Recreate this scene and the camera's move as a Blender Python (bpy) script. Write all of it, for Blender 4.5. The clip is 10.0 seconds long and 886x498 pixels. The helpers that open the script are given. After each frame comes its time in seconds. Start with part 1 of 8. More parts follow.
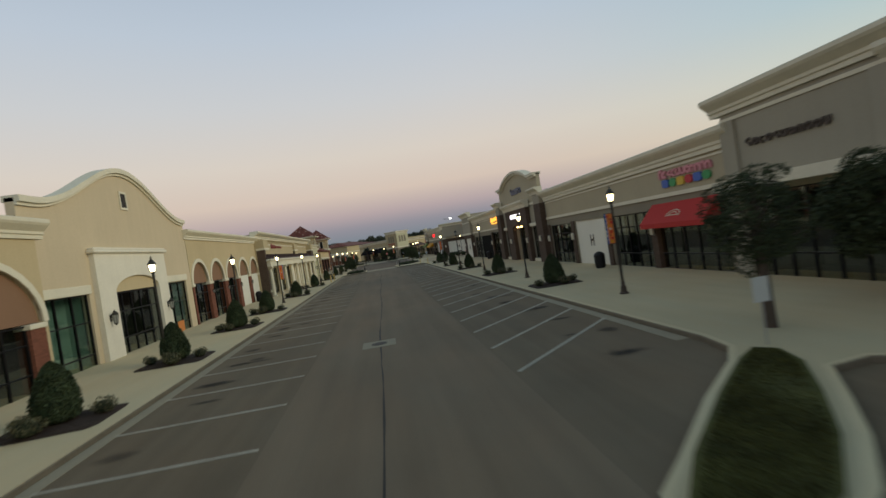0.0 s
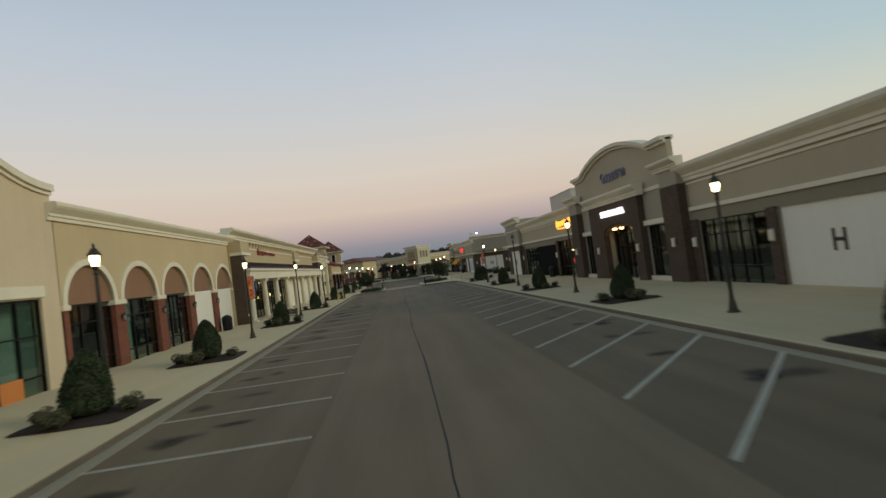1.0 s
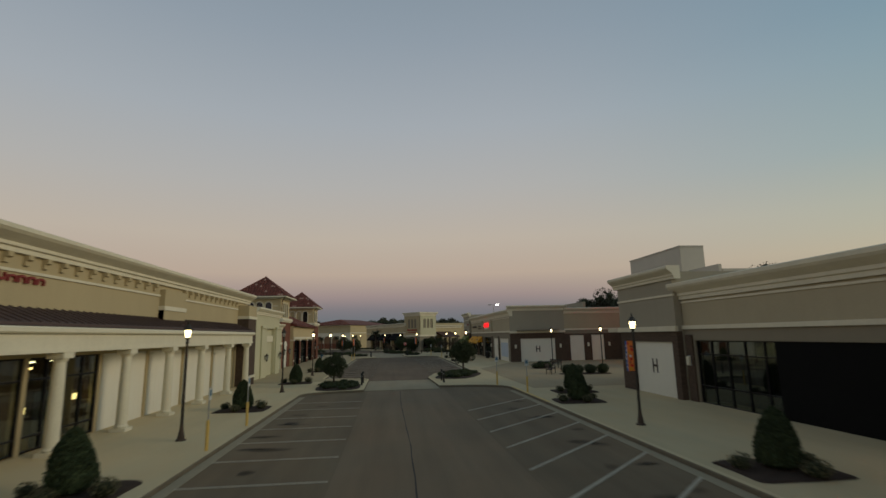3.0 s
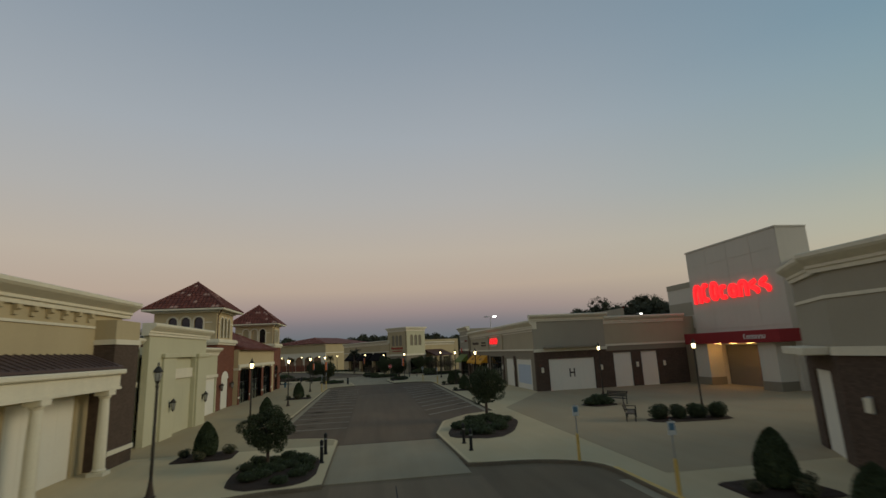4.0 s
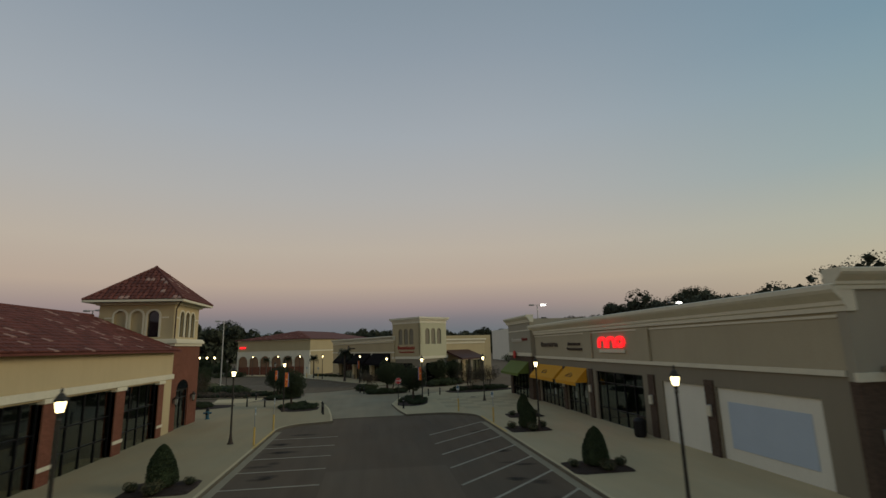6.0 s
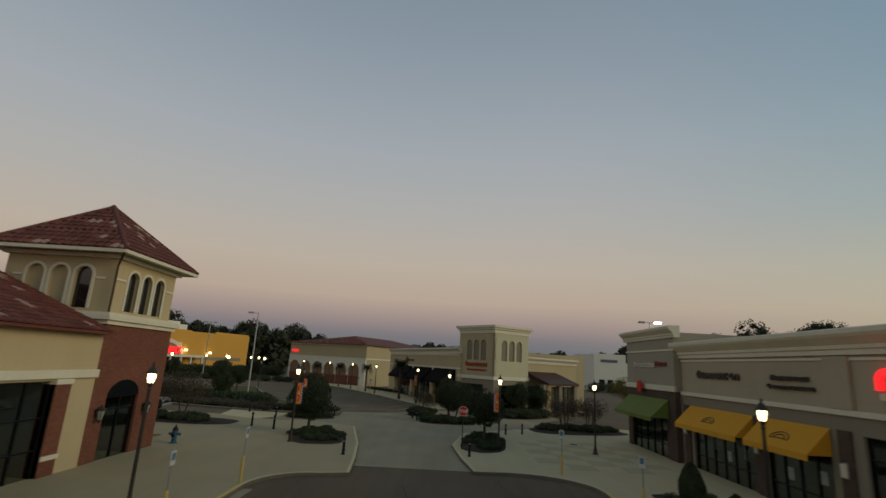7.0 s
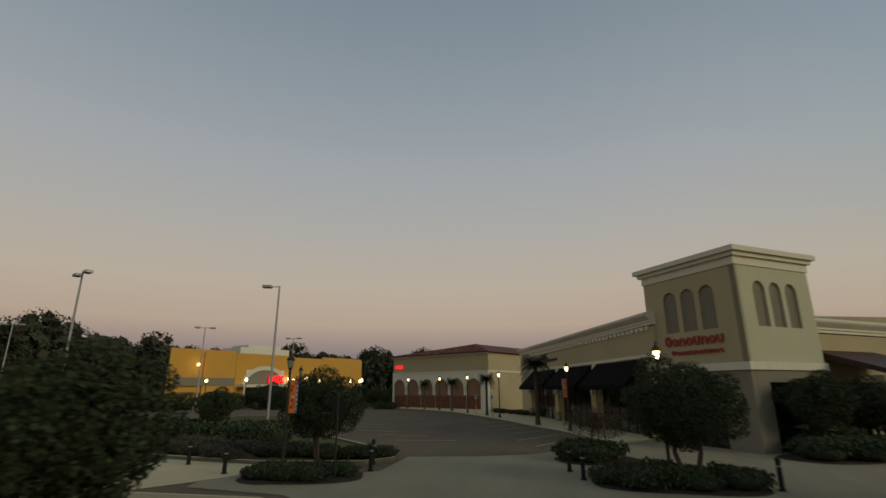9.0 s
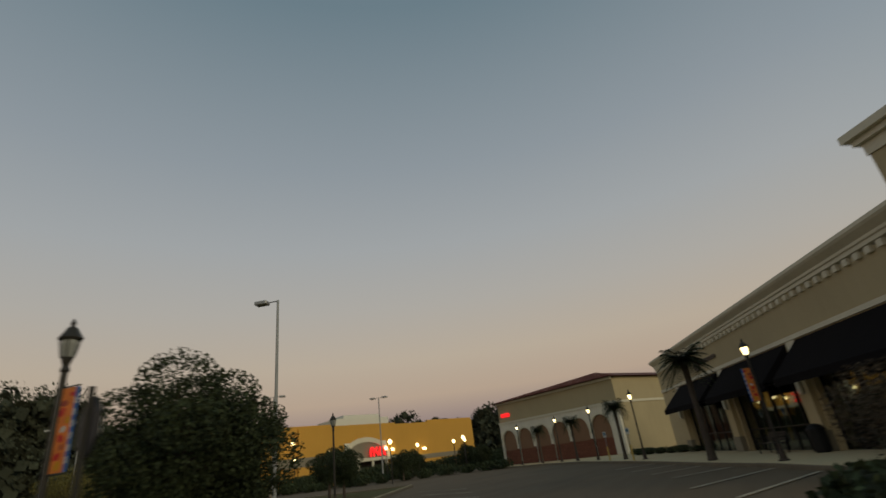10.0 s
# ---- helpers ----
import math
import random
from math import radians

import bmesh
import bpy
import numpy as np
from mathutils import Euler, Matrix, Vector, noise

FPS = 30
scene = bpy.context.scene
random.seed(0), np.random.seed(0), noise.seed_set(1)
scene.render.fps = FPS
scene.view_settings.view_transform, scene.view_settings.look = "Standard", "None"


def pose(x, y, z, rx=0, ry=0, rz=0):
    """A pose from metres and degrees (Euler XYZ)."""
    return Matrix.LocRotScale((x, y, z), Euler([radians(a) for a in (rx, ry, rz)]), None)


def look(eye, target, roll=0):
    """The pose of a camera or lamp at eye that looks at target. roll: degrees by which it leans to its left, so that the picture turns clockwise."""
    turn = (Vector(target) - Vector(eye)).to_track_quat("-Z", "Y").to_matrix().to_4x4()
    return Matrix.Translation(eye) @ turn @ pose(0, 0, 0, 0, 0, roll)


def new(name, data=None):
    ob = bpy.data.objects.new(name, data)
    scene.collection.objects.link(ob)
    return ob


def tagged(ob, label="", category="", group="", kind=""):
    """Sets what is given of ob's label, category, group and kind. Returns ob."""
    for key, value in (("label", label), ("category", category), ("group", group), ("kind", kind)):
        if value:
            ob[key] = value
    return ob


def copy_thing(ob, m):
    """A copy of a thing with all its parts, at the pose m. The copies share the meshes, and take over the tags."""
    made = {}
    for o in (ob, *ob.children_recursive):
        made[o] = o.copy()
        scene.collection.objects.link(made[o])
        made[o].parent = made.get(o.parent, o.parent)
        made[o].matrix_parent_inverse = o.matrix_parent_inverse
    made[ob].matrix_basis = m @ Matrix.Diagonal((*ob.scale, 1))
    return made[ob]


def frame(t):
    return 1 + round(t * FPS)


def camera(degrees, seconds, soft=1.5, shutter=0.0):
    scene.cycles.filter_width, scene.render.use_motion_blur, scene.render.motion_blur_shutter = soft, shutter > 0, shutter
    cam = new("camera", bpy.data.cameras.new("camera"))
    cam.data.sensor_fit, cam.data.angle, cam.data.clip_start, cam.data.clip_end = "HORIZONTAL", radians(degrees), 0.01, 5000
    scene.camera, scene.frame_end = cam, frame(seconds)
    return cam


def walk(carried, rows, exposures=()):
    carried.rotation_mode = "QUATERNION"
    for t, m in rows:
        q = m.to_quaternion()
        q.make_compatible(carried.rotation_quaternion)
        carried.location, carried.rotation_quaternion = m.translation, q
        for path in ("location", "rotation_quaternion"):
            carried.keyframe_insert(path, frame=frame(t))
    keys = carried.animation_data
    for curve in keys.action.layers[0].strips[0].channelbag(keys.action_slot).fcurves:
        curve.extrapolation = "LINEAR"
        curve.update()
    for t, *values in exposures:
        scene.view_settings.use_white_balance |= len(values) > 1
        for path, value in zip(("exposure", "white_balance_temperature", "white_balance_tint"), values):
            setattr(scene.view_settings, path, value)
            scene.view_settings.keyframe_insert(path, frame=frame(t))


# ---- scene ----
cam = camera(84.18, 10.0, 1.5, 0.25)
PATH = [
    (0, pose(0.737, 14.307, 3.462, 89.140, 8.755, -7.308)),
    (0.5, pose(0.024, 23.144, 3.040, 90.812, 10.802, -6.186)),
    (1, pose(-0.223, 31.996, 2.895, 91.711, 7.391, -5.402)),
    (1.5, pose(-0.370, 40.813, 2.925, 94.222, 2.478, -4.257)),
    (2, pose(-0.329, 49.529, 3.047, 97.561, 2.107, -4.136)),
    (2.5, pose(-0.391, 57.946, 3.547, 99.724, 0.834, -5.427)),
    (2.7, pose(-0.411, 61.476, 3.714, 99.567, 0.875, -5.578)),
    (3.8, pose(-0.519, 81.127, 4.580, 101.743, 2.336, -7.761)),
    (4, pose(-0.555, 84.708, 4.717, 101.577, 2.563, -8.154)),
    (4.5, pose(-0.799, 93.728, 4.870, 101.648, 2.187, -9.358)),
    (5, pose(-0.915, 102.352, 5.222, 102.040, 2.279, -9.629)),
    (5.2, pose(-0.772, 105.754, 5.298, 102.175, 2.071, -9.631)),
    (6.3, pose(0.285, 124.385, 5.612, 101.023, 0.223, -6.667)),
    (6.5, pose(0.470, 127.716, 5.618, 102.298, -2.554, -4.382)),
    (7, pose(0.850, 135.524, 5.173, 103.215, -3.195, -0.338)),
    (7.5, pose(0.809, 143.085, 4.387, 103.501, -1.667, 1.648)),
    (8, pose(0.356, 150.437, 3.699, 103.952, 0.134, 4.108)),
    (8.5, pose(-0.065, 157.942, 3.367, 102.982, 2.612, 9.281)),
    (9, pose(-0.676, 164.800, 2.888, 105.930, 0.087, 15.757)),
    (9.5, pose(-1.505, 171.633, 2.258, 108.417, 1.667, 21.501)),
    (10, pose(-2.882, 177.917, 1.561, 113.464, 6.619, 30.162)),
]
EXPOSURES = [(0, 0.5, 6150, 10), (1.5, 0.46, 6350, 10), (2.0, 0.26, 6450, 10), (2.5, 0.03, 6500, 10), (4.0, -0.04, 6500, 10), (8.0, -0.08, 6600, 10), (10, -0.13, 6900, 10)]
walk(cam, PATH, EXPOSURES)


# ---------------- world and light ----------------
def srgb(r, g, b):
    return tuple(((c / 255) / 12.92 if c < 10 else (((c / 255) + 0.055) / 1.055) ** 2.4) for c in (r, g, b))


GLOW = Vector((0.96, -0.28, 0.0))     # where the sun is about to rise


def make_world():
    w = bpy.data.worlds.new("dusk_sky")
    w.use_nodes = True
    scene.world = w
    nt = w.node_tree
    nt.nodes.clear()
    out = nt.nodes.new("ShaderNodeOutputWorld")
    bg = nt.nodes.new("ShaderNodeBackground")
    bg.inputs["Strength"].default_value = SKY_STRENGTH
    tc = nt.nodes.new("ShaderNodeTexCoord")
    sep = nt.nodes.new("ShaderNodeSeparateXYZ")
    nt.links.new(tc.outputs["Generated"], sep.inputs[0])
    asin = nt.nodes.new("ShaderNodeMath")
    asin.operation = "ARCSINE"
    nt.links.new(sep.outputs["Z"], asin.inputs[0])
    elev = nt.nodes.new("ShaderNodeMapRange")
    elev.inputs["From Min"].default_value = 0.0
    elev.inputs["From Max"].default_value = radians(90)
    nt.links.new(asin.outputs[0], elev.inputs["Value"])

    def ramp(stops):
        r = nt.nodes.new("ShaderNodeValToRGB")
        r.color_ramp.interpolation = "LINEAR"
        els = r.color_ramp.elements
        while len(els) < len(stops):
            els.new(0.5)
        for e, (deg, col) in zip(els, stops):
            e.position = deg / 90
            e.color = (*srgb(*col), 1)
        nt.links.new(elev.outputs[0], r.inputs["Fac"])
        return r

    west = ramp(WEST_SKY)
    east = ramp(EAST_SKY)
    dot = nt.nodes.new("ShaderNodeVectorMath")
    dot.operation = "DOT_PRODUCT"
    dot.inputs[1].default_value = GLOW
    nt.links.new(tc.outputs["Generated"], dot.inputs[0])
    az = nt.nodes.new("ShaderNodeMapRange")
    az.interpolation_type = "SMOOTHSTEP"
    az.inputs["From Min"].default_value = -0.10
    az.inputs["From Max"].default_value = 1.0
    nt.links.new(dot.outputs["Value"], az.inputs["Value"])
    mix = nt.nodes.new("ShaderNodeMix")
    mix.data_type = "RGBA"
    nt.links.new(az.outputs[0], mix.inputs["Factor"])
    nt.links.new(west.outputs[0], mix.inputs["A"])
    nt.links.new(east.outputs[0], mix.inputs["B"])
    nt.links.new(mix.outputs["Result"], bg.inputs["Color"])
    nt.links.new(bg.outputs[0], out.inputs[0])


SKY_STRENGTH = 1.0
WEST_SKY = [(0, (100, 109, 114)), (1.5, (108, 114, 119)), (3, (126, 122, 126)), (4.5, (156, 140, 137)), (7, (184, 166, 150)), (11, (187, 176, 162)),
            (17, (176, 175, 172)), (24, (163, 170, 176)), (33, (144, 156, 167)), (50, (108, 130, 144)), (90, (98, 114, 124))]
EAST_SKY = [(0, (206, 182, 136)), (4, (200, 184, 146)), (9, (176, 182, 162)), (16, (136, 166, 170)),
            (28, (96, 140, 159)), (45, (78, 122, 146)), (90, (98, 114, 124))]
make_world()

sun = new("sun", bpy.data.lights.new("sun", "SUN"))
sun.data.energy = 1.0
sun.data.angle = radians(24)
sun.data.color = (1.0, 0.85, 0.60)
sun.matrix_world = look(GLOW * 100 + Vector((0, 0, 34)), (0, 0, 0))


# ---------------- materials ----------------
def node_mat(name, col, rough=0.85, var=0.12, scale=0.6, fine=14.0, bump=0.15, metal=0.0, spec=0.3, stain=0.0, island=0.0):
    """Base colour with blotches at two scales, fine relief and an optional downward streak of dirt."""
    m = bpy.data.materials.new(name)
    m.use_nodes = True
    nt = m.node_tree
    b = nt.nodes["Principled BSDF"]
    b.inputs["Roughness"].default_value = rough
    b.inputs["Metallic"].default_value = metal
    b.inputs["Specular IOR Level"].default_value = spec
    geo = nt.nodes.new("ShaderNodeNewGeometry")
    n1 = nt.nodes.new("ShaderNodeTexNoise")
    n1.inputs["Scale"].default_value = scale
    n1.inputs["Detail"].default_value = 5
    n2 = nt.nodes.new("ShaderNodeTexNoise")
    n2.inputs["Scale"].default_value = fine
    n2.inputs["Detail"].default_value = 4
    for n in (n1, n2):
        nt.links.new(geo.outputs["Position"], n.inputs["Vector"])
    add = nt.nodes.new("ShaderNodeMath")
    add.operation = "ADD"
    nt.links.new(n1.outputs["Fac"], add.inputs[0])
    nt.links.new(n2.outputs["Fac"], add.inputs[1])
    last = add
    if stain:
        mp = nt.nodes.new("ShaderNodeMapping")
        mp.inputs["Scale"].default_value = (1.3, 1.3, 0.12)
        nt.links.new(geo.outputs["Position"], mp.inputs["Vector"])
        n3 = nt.nodes.new("ShaderNodeTexNoise")
        n3.inputs["Scale"].default_value = 2.2
        n3.inputs["Detail"].default_value = 6
        nt.links.new(mp.outputs[0], n3.inputs["Vector"])
        ma = nt.nodes.new("ShaderNodeMath")
        ma.operation = "MULTIPLY_ADD"
        ma.inputs[1].default_value = stain
        nt.links.new(n3.outputs["Fac"], ma.inputs[0])
        nt.links.new(last.outputs[0], ma.inputs[2])
        last = ma
    if island:
        ma = nt.nodes.new("ShaderNodeMath")
        ma.operation = "MULTIPLY_ADD"
        ma.inputs[1].default_value = island
        nt.links.new(geo.outputs["Random Per Island"], ma.inputs[0])
        nt.links.new(last.outputs[0], ma.inputs[2])
        last = ma
    mid = 1.0 + 0.5 * stain + 0.5 * island
    mr = nt.nodes.new("ShaderNodeMapRange")
    mr.clamp = False
    mr.inputs["From Min"].default_value = mid - 0.5
    mr.inputs["From Max"].default_value = mid + 0.5
    mr.inputs["To Min"].default_value = 1 - var
    mr.inputs["To Max"].default_value = 1 + var
    nt.links.new(last.outputs[0], mr.inputs["Value"])
    mul = nt.nodes.new("ShaderNodeVectorMath")
    mul.operation = "SCALE"
    mul.inputs[0].default_value = col
    nt.links.new(mr.outputs[0], mul.inputs["Scale"])
    nt.links.new(mul.outputs[0], b.inputs["Base Color"])
    if bump:
        bp = nt.nodes.new("ShaderNodeBump")
        bp.inputs["Strength"].default_value = bump
        bp.inputs["Distance"].default_value = 0.02
        nt.links.new(n2.outputs["Fac"], bp.inputs["Height"])
        nt.links.new(bp.outputs[0], b.inputs["Normal"])
    return m


def worn_mat(name, col, patch=0.22, streak=0.20, grain=0.12):
    """Road surface: wide patches, long streaks along the street, a warm tint that comes and goes, and grit."""
    m = bpy.data.materials.new(name)
    m.use_nodes = True
    nt = m.node_tree
    b = nt.nodes["Principled BSDF"]
    b.inputs["Roughness"].default_value = 0.92
    b.inputs["Specular IOR Level"].default_value = 0.25
    geo = nt.nodes.new("ShaderNodeNewGeometry")

    def noise(scale, stretch, detail):
        mp = nt.nodes.new("ShaderNodeMapping")
        mp.inputs["Scale"].default_value = stretch
        nt.links.new(geo.outputs["Position"], mp.inputs["Vector"])
        n = nt.nodes.new("ShaderNodeTexNoise")
        n.inputs["Scale"].default_value = scale
        n.inputs["Detail"].default_value = detail
        nt.links.new(mp.outputs[0], n.inputs["Vector"])
        return n

    def weigh(n, amount, last):
        ma = nt.nodes.new("ShaderNodeMath")
        ma.operation = "MULTIPLY_ADD"
        ma.inputs[1].default_value = amount * 2
        if last is None:
            ma.inputs[2].default_value = 1 - patch - streak - grain
        else:
            nt.links.new(last.outputs[0], ma.inputs[2])
        nt.links.new(n.outputs["Fac"], ma.inputs[0])
        return ma

    fine = noise(38, (1, 1, 1), 3)
    s = weigh(noise(0.33, (1, 0.6, 1), 6), patch, None)
    s = weigh(noise(1.5, (1, 0.05, 1), 4), streak, s)
    s = weigh(fine, grain, s)
    tint = nt.nodes.new("ShaderNodeMix")
    tint.data_type = "RGBA"
    tint.inputs["A"].default_value = (col[0] * 1.06, col[1] * 0.97, col[2] * 0.90, 1)
    tint.inputs["B"].default_value = (col[0] * 0.94, col[1] * 1.03, col[2] * 1.10, 1)
    nt.links.new(noise(0.55, (1, 0.4, 1), 4).outputs["Fac"], tint.inputs["Factor"])
    mul = nt.nodes.new("ShaderNodeVectorMath")
    mul.operation = "SCALE"
    nt.links.new(tint.outputs["Result"], mul.inputs[0])
    nt.links.new(s.outputs[0], mul.inputs["Scale"])
    nt.links.new(mul.outputs[0], b.inputs["Base Color"])
    bp = nt.nodes.new("ShaderNodeBump")
    bp.inputs["Strength"].default_value = 0.4
    bp.inputs["Distance"].default_value = 0.02
    nt.links.new(fine.outputs["Fac"], bp.inputs["Height"])
    nt.links.new(bp.outputs[0], b.inputs["Normal"])
    return m


def stain_mat(name, col):
    """A soaked-in stain: thins out towards its rim, where the road shows through."""
    m = node_mat(name, col, 0.8, 0.3, 1.5, 14, 0.2)
    nt = m.node_tree
    at = nt.nodes.new("ShaderNodeAttribute")
    at.attribute_name = "soak"
    n = nt.nodes.new("ShaderNodeTexNoise")
    n.inputs["Scale"].default_value = 3.0
    n.inputs["Detail"].default_value = 5
    mu = nt.nodes.new("ShaderNodeMath")
    mu.operation = "MULTIPLY"
    mu.use_clamp = True
    nt.links.new(at.outputs["Fac"], mu.inputs[0])
    nt.links.new(n.outputs["Fac"], mu.inputs[1])
    nt.links.new(mu.outputs[0], nt.nodes["Principled BSDF"].inputs["Alpha"])
    return m


def glow_mat(name, col, strength):
    m = bpy.data.materials.new(name)
    m.use_nodes = True
    b = m.node_tree.nodes["Principled BSDF"]
    b.inputs["Base Color"].default_value = (*col, 1)
    b.inputs["Emission Color"].default_value = (*col, 1)
    b.inputs["Emission Strength"].default_value = strength
    return m


def glass_mat(name, tint=(0.62, 0.68, 0.66), base=0.08):
    """A shop pane: clear with a tint, mirror-like towards grazing angles."""
    m = bpy.data.materials.new(name)
    m.use_nodes = True
    nt = m.node_tree
    nt.nodes.remove(nt.nodes["Principled BSDF"])
    out = nt.nodes["Material Output"]
    tr = nt.nodes.new("ShaderNodeBsdfTransparent")
    tr.inputs["Color"].default_value = (*tint, 1)
    gl = nt.nodes.new("ShaderNodeBsdfGlossy")
    gl.inputs["Roughness"].default_value = 0.03
    gl.inputs["Color"].default_value = (0.9, 0.95, 0.95, 1)
    lw = nt.nodes.new("ShaderNodeLayerWeight")
    lw.inputs["Blend"].default_value = 0.5
    pw = nt.nodes.new("ShaderNodeMath")
    pw.operation = "POWER"
    pw.inputs[1].default_value = 4.0
    nt.links.new(lw.outputs["Facing"], pw.inputs[0])
    fr = nt.nodes.new("ShaderNodeMath")
    fr.operation = "MULTIPLY_ADD"
    fr.inputs[1].default_value = 0.75
    fr.inputs[2].default_value = base
    nt.links.new(pw.outputs[0], fr.inputs[0])
    mix = nt.nodes.new("ShaderNodeMixShader")
    nt.links.new(fr.outputs[0], mix.inputs[0])
    nt.links.new(tr.outputs[0], mix.inputs[1])
    nt.links.new(gl.outputs[0], mix.inputs[2])
    nt.links.new(mix.outputs[0], out.inputs["Surface"])
    return m


def brick_mat(name, col, mortar, sx=0.2, sz=0.065):
    """Fine brickwork far below what the eye can count: courses in colour and relief."""
    m = node_mat(name, col, 0.9, 0.22, 0.9, 9.0, 0.0)
    nt = m.node_tree
    b = nt.nodes["Principled BSDF"]
    geo = nt.nodes.new("ShaderNodeNewGeometry")
    sep = nt.nodes.new("ShaderNodeSeparateXYZ")
    nt.links.new(geo.outputs["Position"], sep.inputs[0])
    s = nt.nodes.new("ShaderNodeMath")
    s.operation = "ADD"
    nt.links.new(sep.outputs["X"], s.inputs[0])
    nt.links.new(sep.outputs["Y"], s.inputs[1])
    cmb = nt.nodes.new("ShaderNodeCombineXYZ")
    nt.links.new(s.outputs[0], cmb.inputs["X"])
    nt.links.new(sep.outputs["Z"], cmb.inputs["Y"])
    br = nt.nodes.new("ShaderNodeTexBrick")
    br.inputs["Scale"].default_value = 1.0
    br.inputs["Brick Width"].default_value = sx
    br.inputs["Row Height"].default_value = sz
    br.inputs["Mortar Size"].default_value = 0.006
    br.inputs["Color1"].default_value = (1, 1, 1, 1)
    br.inputs["Color2"].default_value = (0.72, 0.72, 0.72, 1)
    br.inputs["Mortar"].default_value = (*mortar, 1)
    nt.links.new(cmb.outputs[0], br.inputs["Vector"])
    old = b.inputs["Base Color"].links[0].from_socket
    mul = nt.nodes.new("ShaderNodeMix")
    mul.data_type, mul.blend_type = "RGBA", "MULTIPLY"
    mul.inputs["Factor"].default_value = 1.0
    nt.links.new(old, mul.inputs["A"])
    nt.links.new(br.outputs["Color"], mul.inputs["B"])
    nt.links.new(mul.outputs["Result"], b.inputs["Base Color"])
    bp = nt.nodes.new("ShaderNodeBump")
    bp.inputs["Strength"].default_value = 0.4
    bp.inputs["Distance"].default_value = 0.01
    nt.links.new(br.outputs["Fac"], bp.inputs["Height"])
    bp.invert = True
    nt.links.new(bp.outputs[0], b.inputs["Normal"])
    return m


M_CREAM = node_mat("cream_stucco", (0.50, 0.40, 0.235), 0.9, 0.10, 0.35, 22, 0.2, stain=0.5)
M_GABLE = node_mat("sand_stucco", (0.56, 0.46, 0.31), 0.9, 0.10, 0.35, 22, 0.2, stain=0.5)
M_BROWN = node_mat("brown_stucco", (0.235, 0.135, 0.08), 0.9, 0.12, 0.5, 22, 0.2, stain=0.4)
M_STONE = node_mat("pale_cast_stone", (0.70, 0.65, 0.53), 0.85, 0.10, 0.8, 10, 0.25, stain=0.5)
M_TRIM = node_mat("off_white_trim", (0.66, 0.61, 0.47), 0.7, 0.10, 0.6, 12, 0.1, stain=0.7)
M_BRICK = brick_mat("red_brick", (0.215, 0.082, 0.050), (0.6, 0.58, 0.55))
M_DKBRICK = brick_mat("dark_brown_brick", (0.100, 0.069, 0.050), (0.8, 0.77, 0.73))
M_TAN = node_mat("tan_stucco", (0.44, 0.36, 0.215), 0.9, 0.10, 0.35, 22, 0.2, stain=0.5)
M_SAGE = node_mat("pale_sage_stucco", (0.50, 0.475, 0.325), 0.9, 0.09, 0.35, 22, 0.2, stain=0.5)
M_BEIGE = node_mat("beige_stucco", (0.405, 0.35, 0.24), 0.9, 0.09, 0.35, 22, 0.2, stain=0.4)
M_TAUPE = node_mat("taupe_stucco", (0.235, 0.205, 0.15), 0.9, 0.10, 0.35, 22, 0.2, stain=0.4)
M_GREY = node_mat("grey_stucco", (0.325, 0.295, 0.225), 0.9, 0.09, 0.4, 22, 0.2, stain=0.4)
M_PALEGREY = node_mat("pale_grey_panel", (0.56, 0.52, 0.435), 0.8, 0.07, 0.3, 20, 0.1, stain=0.5)
M_BOARD = node_mat("white_painted_boarding", (0.72, 0.69, 0.59), 0.75, 0.06, 0.5, 16, 0.08, stain=0.5)
M_ROOFM = node_mat("dark_brown_metal_roof", (0.085, 0.058, 0.055), 0.55, 0.15, 0.6, 10, 0.1)
M_ROOF = node_mat("gravel_roof_membrane", (0.30, 0.28, 0.25), 0.95, 0.15, 0.4, 8, 0.3)
M_TILE = node_mat("red_clay_tile", (0.145, 0.046, 0.033), 0.75, 0.28, 1.6, 14, 0.2, island=0.9)
M_TILEPALE = node_mat("faded_pink_clay_tile", (0.36, 0.215, 0.17), 0.8, 0.2, 2.0, 14, 0.2)
M_FRAME = node_mat("black_anodised_frame", (0.018, 0.018, 0.02), 0.4, 0.15, 2, 20, 0.05, metal=0.6)
# M_DARK and M_ROOMFLOOR: the gloom of unlit rooms is put into the colour
M_DARK = node_mat("unlit_dark_paint", (0.05, 0.046, 0.042), 0.8, 0.3, 0.8, 5, 0.1)
M_PALEIN = node_mat("pale_shop_interior", (0.34, 0.30, 0.24), 0.8, 0.3, 0.6, 4, 0.1)
M_ROOMFLOOR = node_mat("unlit_shop_floor", (0.06, 0.055, 0.05), 0.6, 0.2, 0.8, 12, 0.05)
M_GLASS = glass_mat("clear_shop_glass")
M_TEAL = glass_mat("green_tinted_glass", (0.58, 0.70, 0.65))
M_TEALBK = node_mat("teal_paper_backing", (0.36, 0.45, 0.42), 0.8, 0.10, 0.6, 12, 0.05)
M_ORANGE = node_mat("orange_notice_board", (0.55, 0.20, 0.05), 0.6, 0.1, 2, 14, 0.05)
M_ASPH = worn_mat("worn_asphalt", (0.146, 0.107, 0.068))
M_ROAD = worn_mat("worn_street_asphalt", (0.172, 0.126, 0.078), 0.26, 0.26, 0.12)
M_LANE = worn_mat("brown_grey_drive_lane", (0.202, 0.146, 0.092), 0.20, 0.24, 0.10)
M_ROADNEW = worn_mat("newer_street_asphalt", (0.130, 0.092, 0.060), 0.24, 0.26, 0.12)
M_LANENEW = worn_mat("newer_drive_lane", (0.155, 0.110, 0.072), 0.20, 0.26, 0.10)
